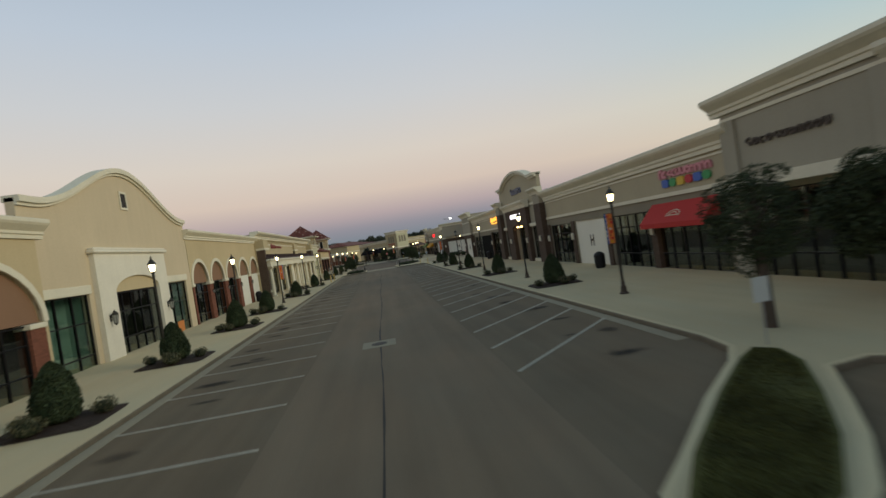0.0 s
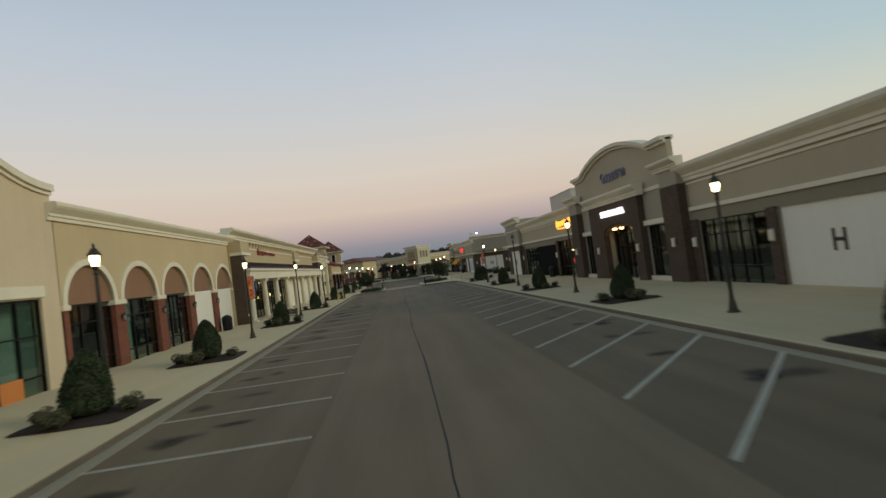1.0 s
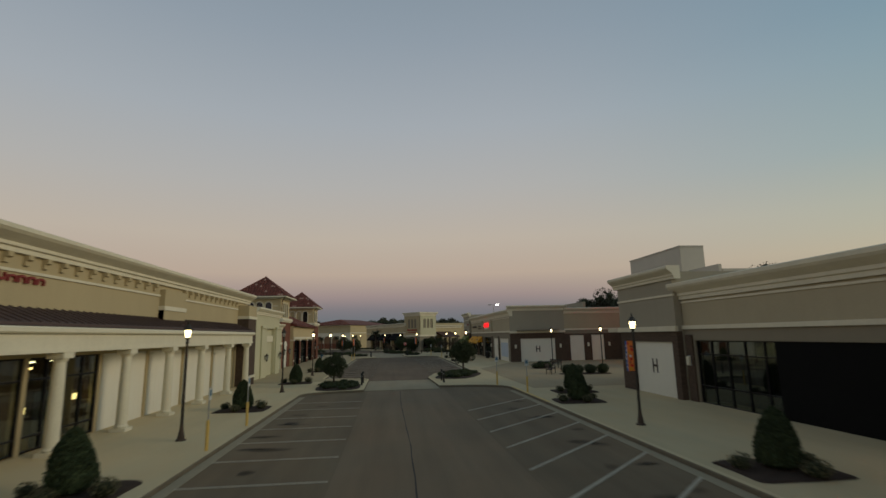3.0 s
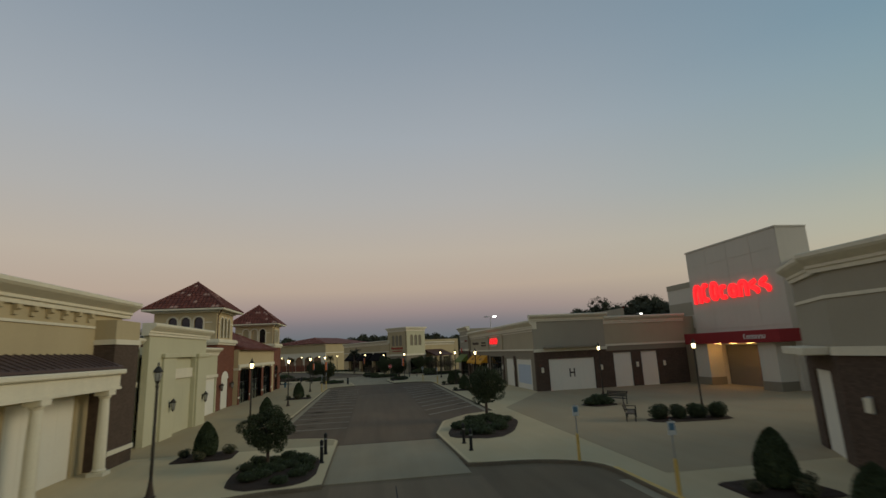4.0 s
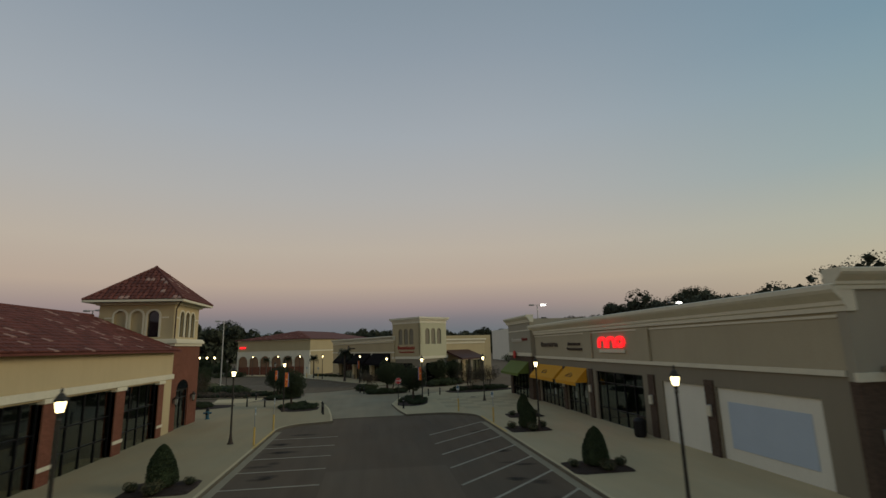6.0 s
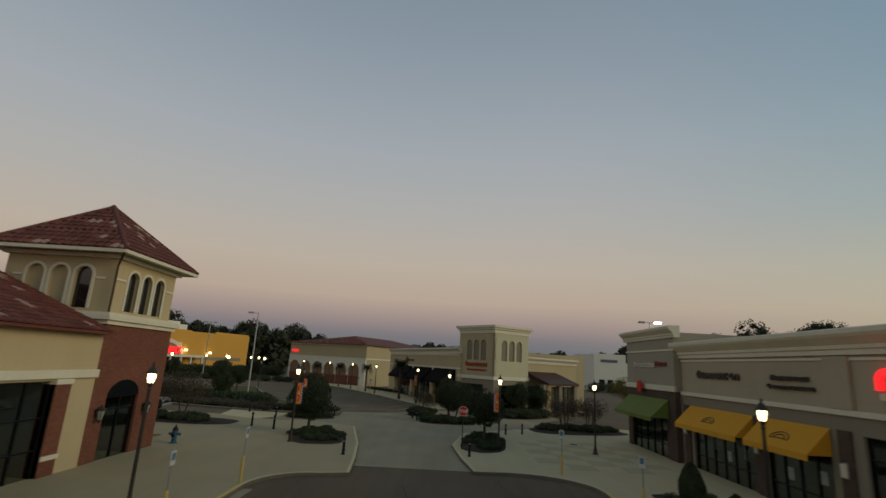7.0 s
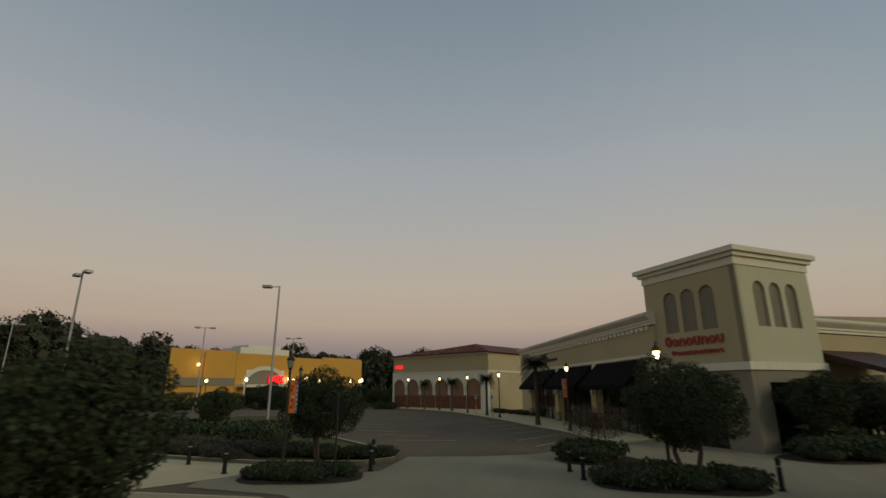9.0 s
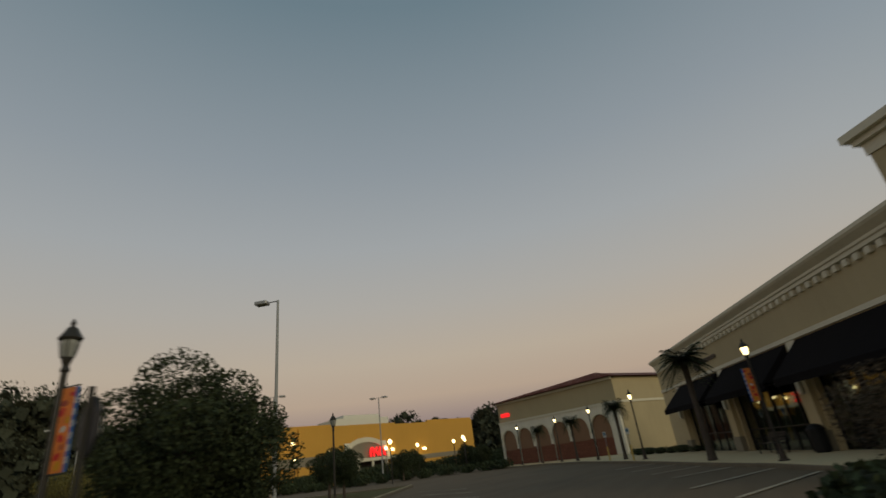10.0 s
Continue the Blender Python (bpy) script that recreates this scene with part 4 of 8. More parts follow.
shopfront(b, 39.2, 43.4, 0.06, 3.5, 3, (0.2, 0.62), glass=M_TEAL, inside=M_TEALBK, deep=1.0)
slab(b, "notice_board", (40.7, 41.95, 0.08, 0.10, 0.15, 0.85), M_ORANGE, "orange notice in the window")
for u in (30.0, 38.3):
    sconce(b, u, 2.2, -0.26, lantern=True)
body(b, G0, G1, 16, 6.9, M_GABLE)

# arcade of five arches
b = west(-13.25, "cream stucco arcade of five arches on brick piers")
AC = [54.3, 58.33, 62.36, 66.39, 70.42]
holes = [(c - 1.62, c + 1.62, 0, 4.79) for c in AC]
wall(b, 52.4, 72.5, 0, 6.5, holes, M_CREAM)
for k, c in enumerate(AC):
    arch_fill(b, c, 1.62, 3.17, M_CREAM, infill=M_BROWN, trim=0.26)
    if k < 3:
        shopfront(b, c - 1.62, c + 1.62, 0.05, 3.15, 3, (0.22, 0.75), recess=0.2, glass=M_TEAL if k == 1 else M_GLASS)
        if k == 1:
            slab(b, "window_paper", (c - 1.55, c - 0.6, 0.33, 0.35, 0.1, 3.05), M_TEALBK)
    else:
        boarded(b, c - 1.62, c + 1.62, 0.02, 3.15, emblem=False)
for u0, u1 in [(52.42, 52.68)] + [(a + 1.62, c - 1.62) for a, c in zip(AC, AC[1:])] + [(72.04, 72.46)]:
    brick_pier(b, u0 - 0.02, u1 + 0.02, 2.95)
    if u0 > 53:
        sconce(b, (u0 + u1) / 2, 2.35, -0.06, lantern=True, size=0.55)
cornice(b, 52.4, 72.5, 7.2, h=0.7)
body(b, 52.4, 72.5, 16, 7.0, M_CREAM)

# colonnaded shop
b = west(-12.2, "tan stucco shop with a white colonnade under a brown roof")
C0, C1 = 72.0, 112.0
COLS = [72.9, 77.1, 81.4, 85.9, 90.4, 94.7, 99.2, 104.3, 108.8]
BAYS = [(p + 0.1, q - 0.1) for p, q in zip(COLS, COLS[1:])]
wall(b, C0, C1, 0, 7.05, [(p, q, 0, 3.45) for p, q in BAYS], M_TAN, front=0.9)
for u0, u1 in ((C0, 74.3), (95.4, 98.2), (109.6, C1)):
    mid = u0 == 95.4
    slab(b, "pilaster", (u0, u1, 0.6 if mid else 0.0, 0.895, 5.0 if mid else 5.85, 6.75), M_TAN)
    slab(b, "pilaster_band", (u0 - 0.05, u1 + 0.05, 0.55 if mid else -0.06, 0.897, 5.62, 5.85), M_TRIM)
    if mid:
        slab(b, "pilaster_base", (u0, u1, 0.62, 0.893, 5.0, 5.62), M_DKBRICK)
slab(b, "pilaster_base", (C0, 72.55, 0.0, 0.893, 0.0, 5.62), M_DKBRICK)
slab(b, "pilaster_base", (109.6, C1, 0.0, 0.893, 0.0, 5.62), M_DKBRICK)
slab(b, "base_band", (C0 - 0.02, 72.57, -0.07, 0.0, 0.75, 0.95), M_TRIM)
slab(b, "base_band", (109.58, C1 + 0.02, -0.07, 0.0, 0.75, 0.95), M_TRIM)
cornice(b, C0, C1, 7.8, front=0.9, h=0.8, deep=1.5)
bm = bmesh.new()
prism(bm, [(0.9, 6.62), (0.80, 6.62), (0.80, 6.78), (0.68, 6.82), (0.68, 6.98), (0.9, 6.98)], 0.0, 0.24, "x")
row_of(b, "bracket", bm, M_TAN, [(74.6 + 0.95 * k, 0.0, 0.0) for k in range(37) if not 95.1 < 74.6 + 0.95 * k < 98.3])
slab(b, "sign_band", (74.4, 109.5, 0.84, 0.895, 6.36, 6.46), M_TRIM)
# lean-to roof, entablature and columns
bm = bmesh.new()
prism(bm, [(0.89, 5.2), (-0.5, 4.62), (-0.5, 4.52), (0.89, 5.05)], 72.3, 109.5, "x")
part("canopy_roof", bm, M_ROOFM, b, "dark brown standing-seam lean-to roof")
bm = bmesh.new()
prism(bm, [(0.88, 5.25), (-0.5, 4.675), (-0.5, 4.63), (0.88, 5.205)], 0.0, 0.03, "x")
row_of(b, "roof_seam", bm, M_ROOFM, [(72.5 + 0.45 * k, 0.0, 0.0) for k in range(82)])
slab(b, "entablature", (72.3, 109.5, -0.40, 0.05, 3.75, 4.28), M_TRIM)
slab(b, "entablature_cap", (72.1, 109.7, -0.57, 0.06, 4.28, 4.50), M_TRIM, bevel=0.05)
slab(b, "entablature_foot", (72.25, 109.55, -0.45, 0.06, 3.63, 3.75), M_TRIM)
slab(b, "soffit", (72.3, 109.5, 0.06, 0.89, 3.75, 3.82), M_BOARD)
for u in COLS:
    bm = bmesh.new()
    lathe(bm, [(0.25, 0.30), (0.28, 0.36), (0.23, 0.44), (0.215, 2.0), (0.19, 3.28), (0.24, 3.35), (0.24, 3.42)], 14, u, -0.15)
    c = part("column", bm, M_TRIM, b, smooth=False)
    slab(c, "plinth", (u - 0.32, u + 0.32, -0.47, 0.17, PAVE, 0.30), M_TRIM)
    slab(c, "abacus", (u - 0.29, u + 0.29, -0.44, 0.14, 3.42, 3.63), M_TRIM)
for k, (u0, u1) in enumerate(BAYS[:4]):
    shopfront(b, u0, u1, 0.2, 3.45, 4, (0.16, 0.76), front=0.9, recess=0.1, lit=(2, 2, 1, 1)[k], inside=M_WARMIN, deep=3.0)
rng = random.Random(14)
for k, (u0, u1) in enumerate(BAYS[:4]):
    u = u0 + 0.35
    while u < u1 - 0.7:
        w = rng.uniform(0.5, 0.9)
        y = 1.25 + rng.uniform(0.0, 0.5)
        top = rng.uniform(1.7, 2.5)
        slab(b, "display_panel", (u, u + w, y, y + 0.05, 0.06, top), rng.choice((M_WARMIN, M_DKBRICK, M_BROWN, M_DARK, M_WARMIN, M_DARK)))
        if rng.random() < 0.7:
            slab(b, "display_lamp", (u + 0.08, u + w - 0.08, y - 0.05, y - 0.005, top - 0.35, top - 0.12), M_PENDANT)
        u += w + rng.uniform(0.15, 0.6)
    for s in range(3):
        c = u0 + (u1 - u0) * (s + 0.5) / 3
        slab(b, "spot_light", (c - 0.10, c + 0.10, 2.2, 2.4, 3.2, 3.26), M_SPOT)
for u0, u1 in BAYS[4:]:
    boarded(b, u0, u1, 0.15, 3.45, front=0.9, emblem=False)
bars(b, 79.7, 82.2, 5.95, 6.6, 4, M_REDSIGN, front=0.9, name="sign", label="dull red fascia lettering", seed=4)
bars(b, 82.5, 86.2, 6.02, 6.36, 8, M_REDSIGN, front=0.9, name="sign", label="small dull red fascia lettering", seed=5)
body(b, C0, C1, 16, 7.55, M_TAN, front=0.9)

# pale sage boarded shop
b = west(-13.4, "pale sage stucco shop with boarded white openings")
S0, S1 = 112.05, 132.9
wall(b, S0, 115.7, 0, 5.5, [(112.5, 115.5, 0, 3.4)], M_SAGE, front=0.3)
wall(b, 125.4, S1, 0, 5.2, [(126.1, 132.6, 0, 3.2)], M_SAGE, front=1.0)
wall(b, 115.4, 125.4, 0, 6.25, [(119.2, 123.2, 0, 5.0)], M_SAGE, front=-0.3)
slab(b, "panel", (119.2, 123.2, 0.05, 0.3, 4.25, 5.0), M_SAGE)
slab(b, "door_head", (119.2, 123.2, -0.12, 0.3, 3.62, 4.25), M_TRIM)
boarded(b, 119.2, 123.2, 0.1, 3.62, front=-0.3, recess=0.3, emblem=False, mat=M_SAGE)
boarded(b, 112.5, 115.4, 0.1, 3.4, front=0.3, emblem=False)
boarded(b, 126.1, 132.6, 0.1, 3.2, front=1.0, emblem=False)
slab(b, "door_trim", (112.3, 115.38, 0.18, 0.3, 3.4, 3.68), M_TRIM)
slab(b, "door_trim", (125.42, S1, 0.88, 1.0, 3.2, 3.46), M_TRIM)
for u in (117.4, 123.5):
    slab(b, "pilaster", (u - 0.15, u + 1.75, -0.45, -0.305, 0, 4.95), M_SAGE)
    slab(b, "pilaster_cap", (u - 0.25, u + 1.85, -0.55, -0.305, 4.95, 5.22), M_SAGE, bevel=0.04)
    sconce(b, u + 1.0, 2.1, -0.45, lantern=True)
cornice(b, 115.4, 125.4, 6.95, front=-0.3, h=0.7)
cornice(b, S0, 115.3, 6.1, front=0.3, h=0.65, ends=False)
cornice(b, 125.5, S1, 5.75, front=1.0, h=0.65, ends=False)
slab(b, "return_wall", (125.05, 125.4, -0.0, 1.0, 0, 6.25), M_SAGE)
body(b, S0, 125.3, 16, 5.9, M_SAGE, front=0.3)
body(b, 125.42, S1, 16, 5.6, M_SAGE, front=1.0)


def tile_bm(w=0.33, ln=0.46, h=0.075):
    """One barrel tile: a low arch, tapering a little, with closed front end."""
    bm = bmesh.new()
    n = 5
    lo = [bm.verts.new((-w / 2 * math.cos(math.pi * k / n), 0.0, 0.03 + h * math.sin(math.pi * k / n))) for k in range(n + 1)]
    hi = [bm.verts.new((-w * 0.44 * math.cos(math.pi * k / n), ln, 0.005 + h * 0.8 * math.sin(math.pi * k / n))) for k in range(n + 1)]
    for k in range(n):
        bm.faces.new((lo[k], lo[k + 1], hi[k + 1], hi[k]))
    bm.faces.new(lo[::-1])
    return bm


def slope_tiles(holder, origin, along, up, width, length, narrow, single, seed, faded=0.07):
    """Courses of tiles on one roof slope, from its eave line; narrow: the slope runs to a point. single: each tile an object."""
    rng = random.Random(seed)
    e, s = Vector(along).normalized(), Vector(up).normalized()
    nrm = e.cross(s)
    base = Matrix((e, s, nrm)).transposed().to_4x4()
    rows = int(length / 0.40)
    meshes = [mesh_of("roof_tile", tile_bm(), m) for m in (M_TILE, M_TILEPALE)]
    joined = [([], []), ([], [])]
    src = [([tuple(v.co) for v in me.vertices], [tuple(p.vertices) for p in me.polygons]) for me in meshes]
    for r in range(rows):
        d = length * r / rows
        half = width / 2 * (1 - d / length if narrow else 1.0) - 0.10
        n = int(2 * half / 0.36)
        for k in range(n):
            off = (k - (n - 1) / 2) * 0.36
            m = Matrix.Translation(Vector(origin) + e * (off + rng.uniform(-0.01, 0.01)) + s * (d + rng.uniform(-0.015, 0.015))) @ base @ pose(0, 0, 0, rng.uniform(-1, 1), 0, rng.uniform(-1.5, 1.5))
            pale = 1 if rng.random() < faded else 0
            if single:
                ob = new("roof_tile", meshes[pale])
                ob.parent = holder
                ob.matrix_local = m
            else:
                vs, fs = joined[pale]
                i = len(vs)
                vs += [tuple(m @ Vector(v)) for v in src[pale][0]]
                fs += [tuple(q + i for q in f) for f in src[pale][1]]
    if not single:
        for (vs, fs), mat in zip(joined, (M_TILE, M_TILEPALE)):
            me = bpy.data.meshes.new("roof_tiles")
            me.from_pydata(vs, [], fs)
            me.materials.append(mat)
            ob = tagged(new("roof_tiles", me), kind="stuff")
            ob.parent = holder


def tile_roof(parent, cx, cy, half, z0, z1, over, near=()):
    """A pyramid roof with a deep eave: boarding, fascia, hips, and clay tiles in courses."""
    e = half + over
    bm = bmesh.new()
    apex = bm.verts.new((cx, cy, z1))
    base = [bm.verts.new((cx + sx * e, cy + sy * e, z0)) for sx, sy in ((-1, -1), (1, -1), (1, 1), (-1, 1))]
    for k in range(4):
        bm.faces.new((base[k], base[(k + 1) % 4], apex))
    bm.faces.new(base[::-1])
    r = part("roof", bm, M_TILE, parent, "red clay barrel tile roof with scattered faded tiles")
    h = z1 - z0
    ln = math.hypot(e, h)
    for k, (dx, dy) in enumerate(((0, -1), (1, 0), (0, 1), (-1, 0))):
        slope_tiles(r, (cx + dx * e, cy + dy * e, z0 + 0.01), (-dy, dx, 0), (-dx * e, -dy * e, h), 2 * e, ln, True, k in near, 17 + k)
        sx, sy = ((-1, -1), (1, -1), (1, 1), (-1, 1))[k]
        bm = bmesh.new()
        tube(bm, (cx + sx * e, cy + sy * e, z0 + 0.04), (cx, cy, z1 + 0.06), 0.10, 0.10, 8)
        part("hip_ridge", bm, M_TILE, r)
    bm = bmesh.new()
    lathe(bm, [(0.16, z1 - 0.02), (0.13, z1 + 0.12), (0.03, z1 + 0.2)], 8, cx, cy)
    part("finial", bm, M_TILE, r)
    for q in ((cx - e, cx + e, cy - e - 0.02, cy - e + 0.06), (cx - e, cx + e, cy + e - 0.06, cy + e + 0.02), (cx - e - 0.02, cx - e + 0.06, cy - e + 0.06, cy + e - 0.06), (cx + e - 0.06, cx + e + 0.02, cy - e + 0.06, cy + e - 0.06)):
        slab(r, "fascia", (*q, z0 - 0.16, z0 - 0.002), M_TRIM)
    slab(r, "soffit", (cx - e + 0.06, cx + e - 0.06, cy - e + 0.06, cy + e - 0.06, z0 - 0.10, z0 - 0.01), M_TRIM)
    return r


def tower(x, u0, u1, label, door_u, door_open, blind=()):
    """A square tower: brick base with an arched door, cream upper stage with three arched windows a side, tiled roof."""
    b = west(x, label, "tower_building", up=0.965)
    w = u1 - u0
    c = (u0 + u1) / 2
    wall(b, u0, u1, 0, 6.3, [(door_u - 1.2, door_u + 1.2, 0, 3.75)], M_BRICK)
    slab(b, "brick_side", (u0, u0 + 0.35, 0.351, w, 0, 6.3), M_BRICK)
    slab(b, "brick_side", (u1 - 0.35, u1, 0.351, w, 0, 6.3), M_BRICK)
    slab(b, "brick_back", (u0 + 0.36, u1 - 0.36, w - 0.35, w, 0, 6.3), M_BRICK)
    bm = bmesh.new()
    prism(bm, arc_pts(door_u, 3.0, 1.2, 12, 0.75), 0.02, 0.1, "y")
    part("door_head", bm, M_CARGLASS if door_open else M_BOARD, b)
    for half in (arc_pts(door_u, 3.0, 1.2, 12, 0.75)[:7] + [(door_u - 1.2, 3.75)], arc_pts(door_u, 3.0, 1.2, 12, 0.75)[6:] + [(door_u + 1.2, 3.75)]):
        bm = bmesh.new()
        prism(bm, half, 0.0, 0.35, "y")
        part("spandrel", bm, M_BRICK, b)
    if door_open:
        shopfront(b, door_u - 1.2, door_u + 1.2, 0.1, 2.98, 2, (0.8,), recess=0.15, deep=1.5, name="door")
    else:
        slab(b, "door", (door_u - 1.2, door_u + 1.2, 0.1, 0.15, 0.1, 3.0), M_BOARD, "white painted boarded door")
    for s in (-1, 1):
        sconce(b, door_u + s * 1.75, 2.3, 0.0, lantern=True)
    bm = bmesh.new()
    tube(bm, (u0 - 0.45, -0.45, 9.62), (u0 + 0.02, 0.02, 9.05), 0.05)
    tube(bm, (u0 + 0.02, 0.02, 9.08), (u0 + 0.02, 0.02, 6.84), 0.05)
    part("downpipe", bm, M_COPPER, b, "dark copper downpipe at the tower corner")
    # moulding between the stages
    for z0, z1, o in ((6.3, 6.5, 0.12), (6.5, 6.72, 0.26), (6.72, 6.84, 0.18)):
        slab(b, "moulding", (u0 - o, u1 + o, -o, w + o, z0, z1), M_TRIM)
    # upper stage: four walls with three arched openings each
    i = 0.18
    h = w - 2 * i
    for face in range(4):
        st = new("stage_wall")
        st.parent = b
        st.matrix_local = Matrix.Translation((c, w / 2, 0)) @ pose(0, 0, 0, 0, 0, 90 * face) @ Matrix.Translation((0, -h / 2, 0))
        cs = [-1.12, 0.0, 1.12]
        e = h / 2 if face % 2 == 0 else h / 2 - 0.3
        wall(st, -e, e, 6.84, 9.42, [(k - 0.40, k + 0.40, 7.0, 8.98) for k in cs], M_CREAM, thick=0.3, name="stage_front")
        for k in cs:
            pts = arc_pts(k, 8.58, 0.40, 10)
            for half in (pts[:6] + [(k - 0.40, 8.98)], pts[5:] + [(k + 0.40, 8.98)]):
                bm = bmesh.new()
                prism(bm, half, 0, 0.3, "y")
                part("spandrel", bm, M_CREAM, st)
            bm = bmesh.new()
            ring(bm, [(k - 0.40, 7.0)] + pts + [(k + 0.40, 7.0)], [(k - 0.53, 7.0)] + arc_pts(k, 8.58, 0.53, 10) + [(k + 0.53, 7.0)], -0.05, 0.04)
            part("arch_trim", bm, M_TRIM, st)
        slab(st, "impost_band", (-e + 0.1, -1.7, -0.05, -0.001, 8.4, 8.5), M_TRIM)
        slab(st, "impost_band", (1.7, e - 0.1, -0.05, -0.001, 8.4, 8.5), M_TRIM)
        for k in cs:
            bm = bmesh.new()
            prism(bm, [(k - 0.40, 7.0)] + arc_pts(k, 8.58, 0.40, 10) + [(k + 0.40, 7.0)], 0.16, 0.2, "y")
            if face == 3 and k in blind:
                part("blind_panel", bm, M_CREAM, st)
            else:
                part("window_pane", bm, M_CARGLASS, st)
    slab(b, "stage_cornice", (u0 - 0.02, u1 + 0.02, -0.02, w + 0.02, 9.42, 9.6), M_TRIM)
    tile_roof(b, c, w / 2, w / 2, 9.75, 12.65, 0.62, near=(0,))
    return b


tower_one = tower(-14.5, 132.95, 138.75, "brick and cream tower with a red tiled pyramid roof", 135.9, False)

# low shop between the towers
b = west(-14.05, "cream shop with red tiled roof between two towers")
L0, L1 = 138.8, 157.6
bays = [(139.4, 143.6), (144.5, 149.8), (150.8, 155.4)]
wall(b, L0, L1, 0, 5.65, [(a, c, 0.0, 3.7) for a, c in bays], M_CREAM)
for a, c in bays:
    shopfront(b, a, c, 0.05, 3.7, 4, (0.3, 0.62), recess=0.2)
for a, c in ((138.82, 139.4), (143.6, 144.5), (149.8, 150.8), (155.4, 156.2)):
    brick_pier(b, a, c, 3.55, cap=True)
    slab(b, "pier_band", (a - 0.04, c + 0.04, -0.11, -0.06, 0.75, 0.92), M_TRIM)
slab(b, "lintel_band", (L0, L1, -0.16, 0.0, 3.78, 4.12), M_TRIM, bevel=0.03)
bm = bmesh.new()
prism(bm, [(-0.55, 5.62), (-0.55, 5.72), (5.6, 8.3), (11.5, 5.72), (11.5, 5.62)], L0 + 0.01, L1 - 0.01, "x")
roof = part("roof", bm, M_TILE, b, "red clay barrel tile roof with scattered faded tiles")
slope_tiles(roof, ((L0 + L1) / 2, -0.56, 5.73), (1, 0, 0), (0, 6.15, 2.58), L1 - L0 + 0.1, 6.6, False, False, 5, 0.05)
bm = bmesh.new()
tube(bm, (L0 + 0.02, 5.6, 8.34), (L1 - 0.02, 5.6, 8.34), 0.12, 0.12, 8)
part("ridge", bm, M_TILE, roof)
body(b, L0, L1, 11.0, 5.6, M_CREAM, roof_drop=0.3)

tower_two = tower(-14.1, 157.65, 163.1, "brick and cream corner tower with red tiled roof", 159.9, True, blind=(-1.12, 0.0))


# ---------------- shops on the east side ----------------
def east(x, label, name="shop_building", start=0.0, up=1.0):
    """A front that faces west; its length runs against the street from start."""
    return thing(name, pose(x, start, 0, 0, 0, -90) @ Matrix.Diagonal((1, 1, up, 1)), label, "building")


EX = 16.0
b = east(EX - 0.2, "grey stucco shop block with a tall cornice", start=12.1, up=0.9)
wall(b, -21.5, -14.2, 0, 8.0, [(-20.8, -15.0, 0, 3.9)], M_GREY)
slab(b, "canopy", (-21.3, -14.4, -1.0, 0.0, 4.15, 4.6), M_TRIM)
shopfront(b, -20.8, -15.0, 0.1, 3.9, 6, (0.28, 0.75), lit=1)
cornice(b, -21.5, -14.2, 8.6, h=0.9, deep=1.2)
band(b, -21.5, -14.2, 7.35, 7.5)
bars(b, -20.2, -16.4, 5.95, 6.35, 11, M_BRONZE, name="sign", label="dark bronze fascia lettering", seed=2)
for u in (-21.05, -14.6):
    slab(b, "pilaster", (u - 0.4, u + 0.4, -0.15, 0.0, 0, 7.35), M_GREY)
body(b, -21.5, -14.2, 20, 8.6, M_GREY)
b = east(EX - 0.2, "pale stone corner shop with tall pilasters", start=12.1, up=0.88)
wall(b, -14.15, 32, 0, 7.4, [(-12.6, -5, 0, 3.9)], M_BEIGE)
for u in (-13.5, -4.0):
    slab(b, "pilaster", (u - 0.5, u + 0.5, -0.3, 0.0, 0, 7.4), M_STONE)
cornice(b, -14.15, 32, 8.2, h=0.9)
shopfront(b, -12.6, -5, 0.1, 3.9, 7, (0.28, 0.75), lit=1)
body(b, -14.15, 32, 20, 8.0, M_BEIGE)


def long_row(x, y0, y1, top, openings, label, band_z=4.0):
    """A run of shops: beige wall, white string course, taupe fascia over the openings."""
    b = east(x, label)
    hs = [(-c, -a, 0, z) for a, c, z in openings]
    wall(b, -y1, -y0, 0, band_z, hs, M_TAUPE)
    wall(b, -y1, -y0, band_z, top - 0.6, [], M_BEIGE, front=0.02, name="upper_wall")
    band(b, -y1, -y0, band_z, band_z + 0.2, front=0.0, proud=0.10)
    band(b, -y1, -y0, top - 1.15, top - 1.05, front=0.02, proud=0.05)
    cornice(b, -y1, -y0, top, h=0.95, deep=1.2, front=0.02)
    body(b, -y1, -y0, 20, top - 0.2, M_BEIGE)
    return b


b = long_row(EX, 33.65, 57.3, 6.6, [(34.3, 39.9, 3.4), (40.3, 45.2, 3.4), (46.1, 51.2, 3.45), (51.95, 56.7, 3.4)], "beige stucco shop row with taupe fascia and boarded front")
shopfront(b, -39.9, -34.3, 0.1, 3.4, 5, (0.26, 0.76), lit=2)
shopfront(b, -45.2, -40.3, 0.1, 3.4, 5, (0.26, 0.76), lit=0)
boarded(b, -51.2, -46.1, 0.05, 3.45)
shopfront(b, -56.7, -51.95, 0.1, 3.4, 5, (0.26, 0.76))
for u in (-40.1, -45.65, -51.55, -57.0):
    slab(b, "pier", (u - 0.28, u + 0.28, -0.1, 0.3, 0, 3.5), M_DKBRICK)
    sconce(b, u, 2.3, -0.1)
awning(b, -40.0, -34.6, 2.7, 3.7, 0.9, M_AWNRED, emblem=M_TRIM)
bars(b, -38.9, -34.7, 4.95, 5.45, 11, M_MULTI[4], name="sign", label="pink and white fascia lettering", seed=9, heavy=0.36, wide=1.05)
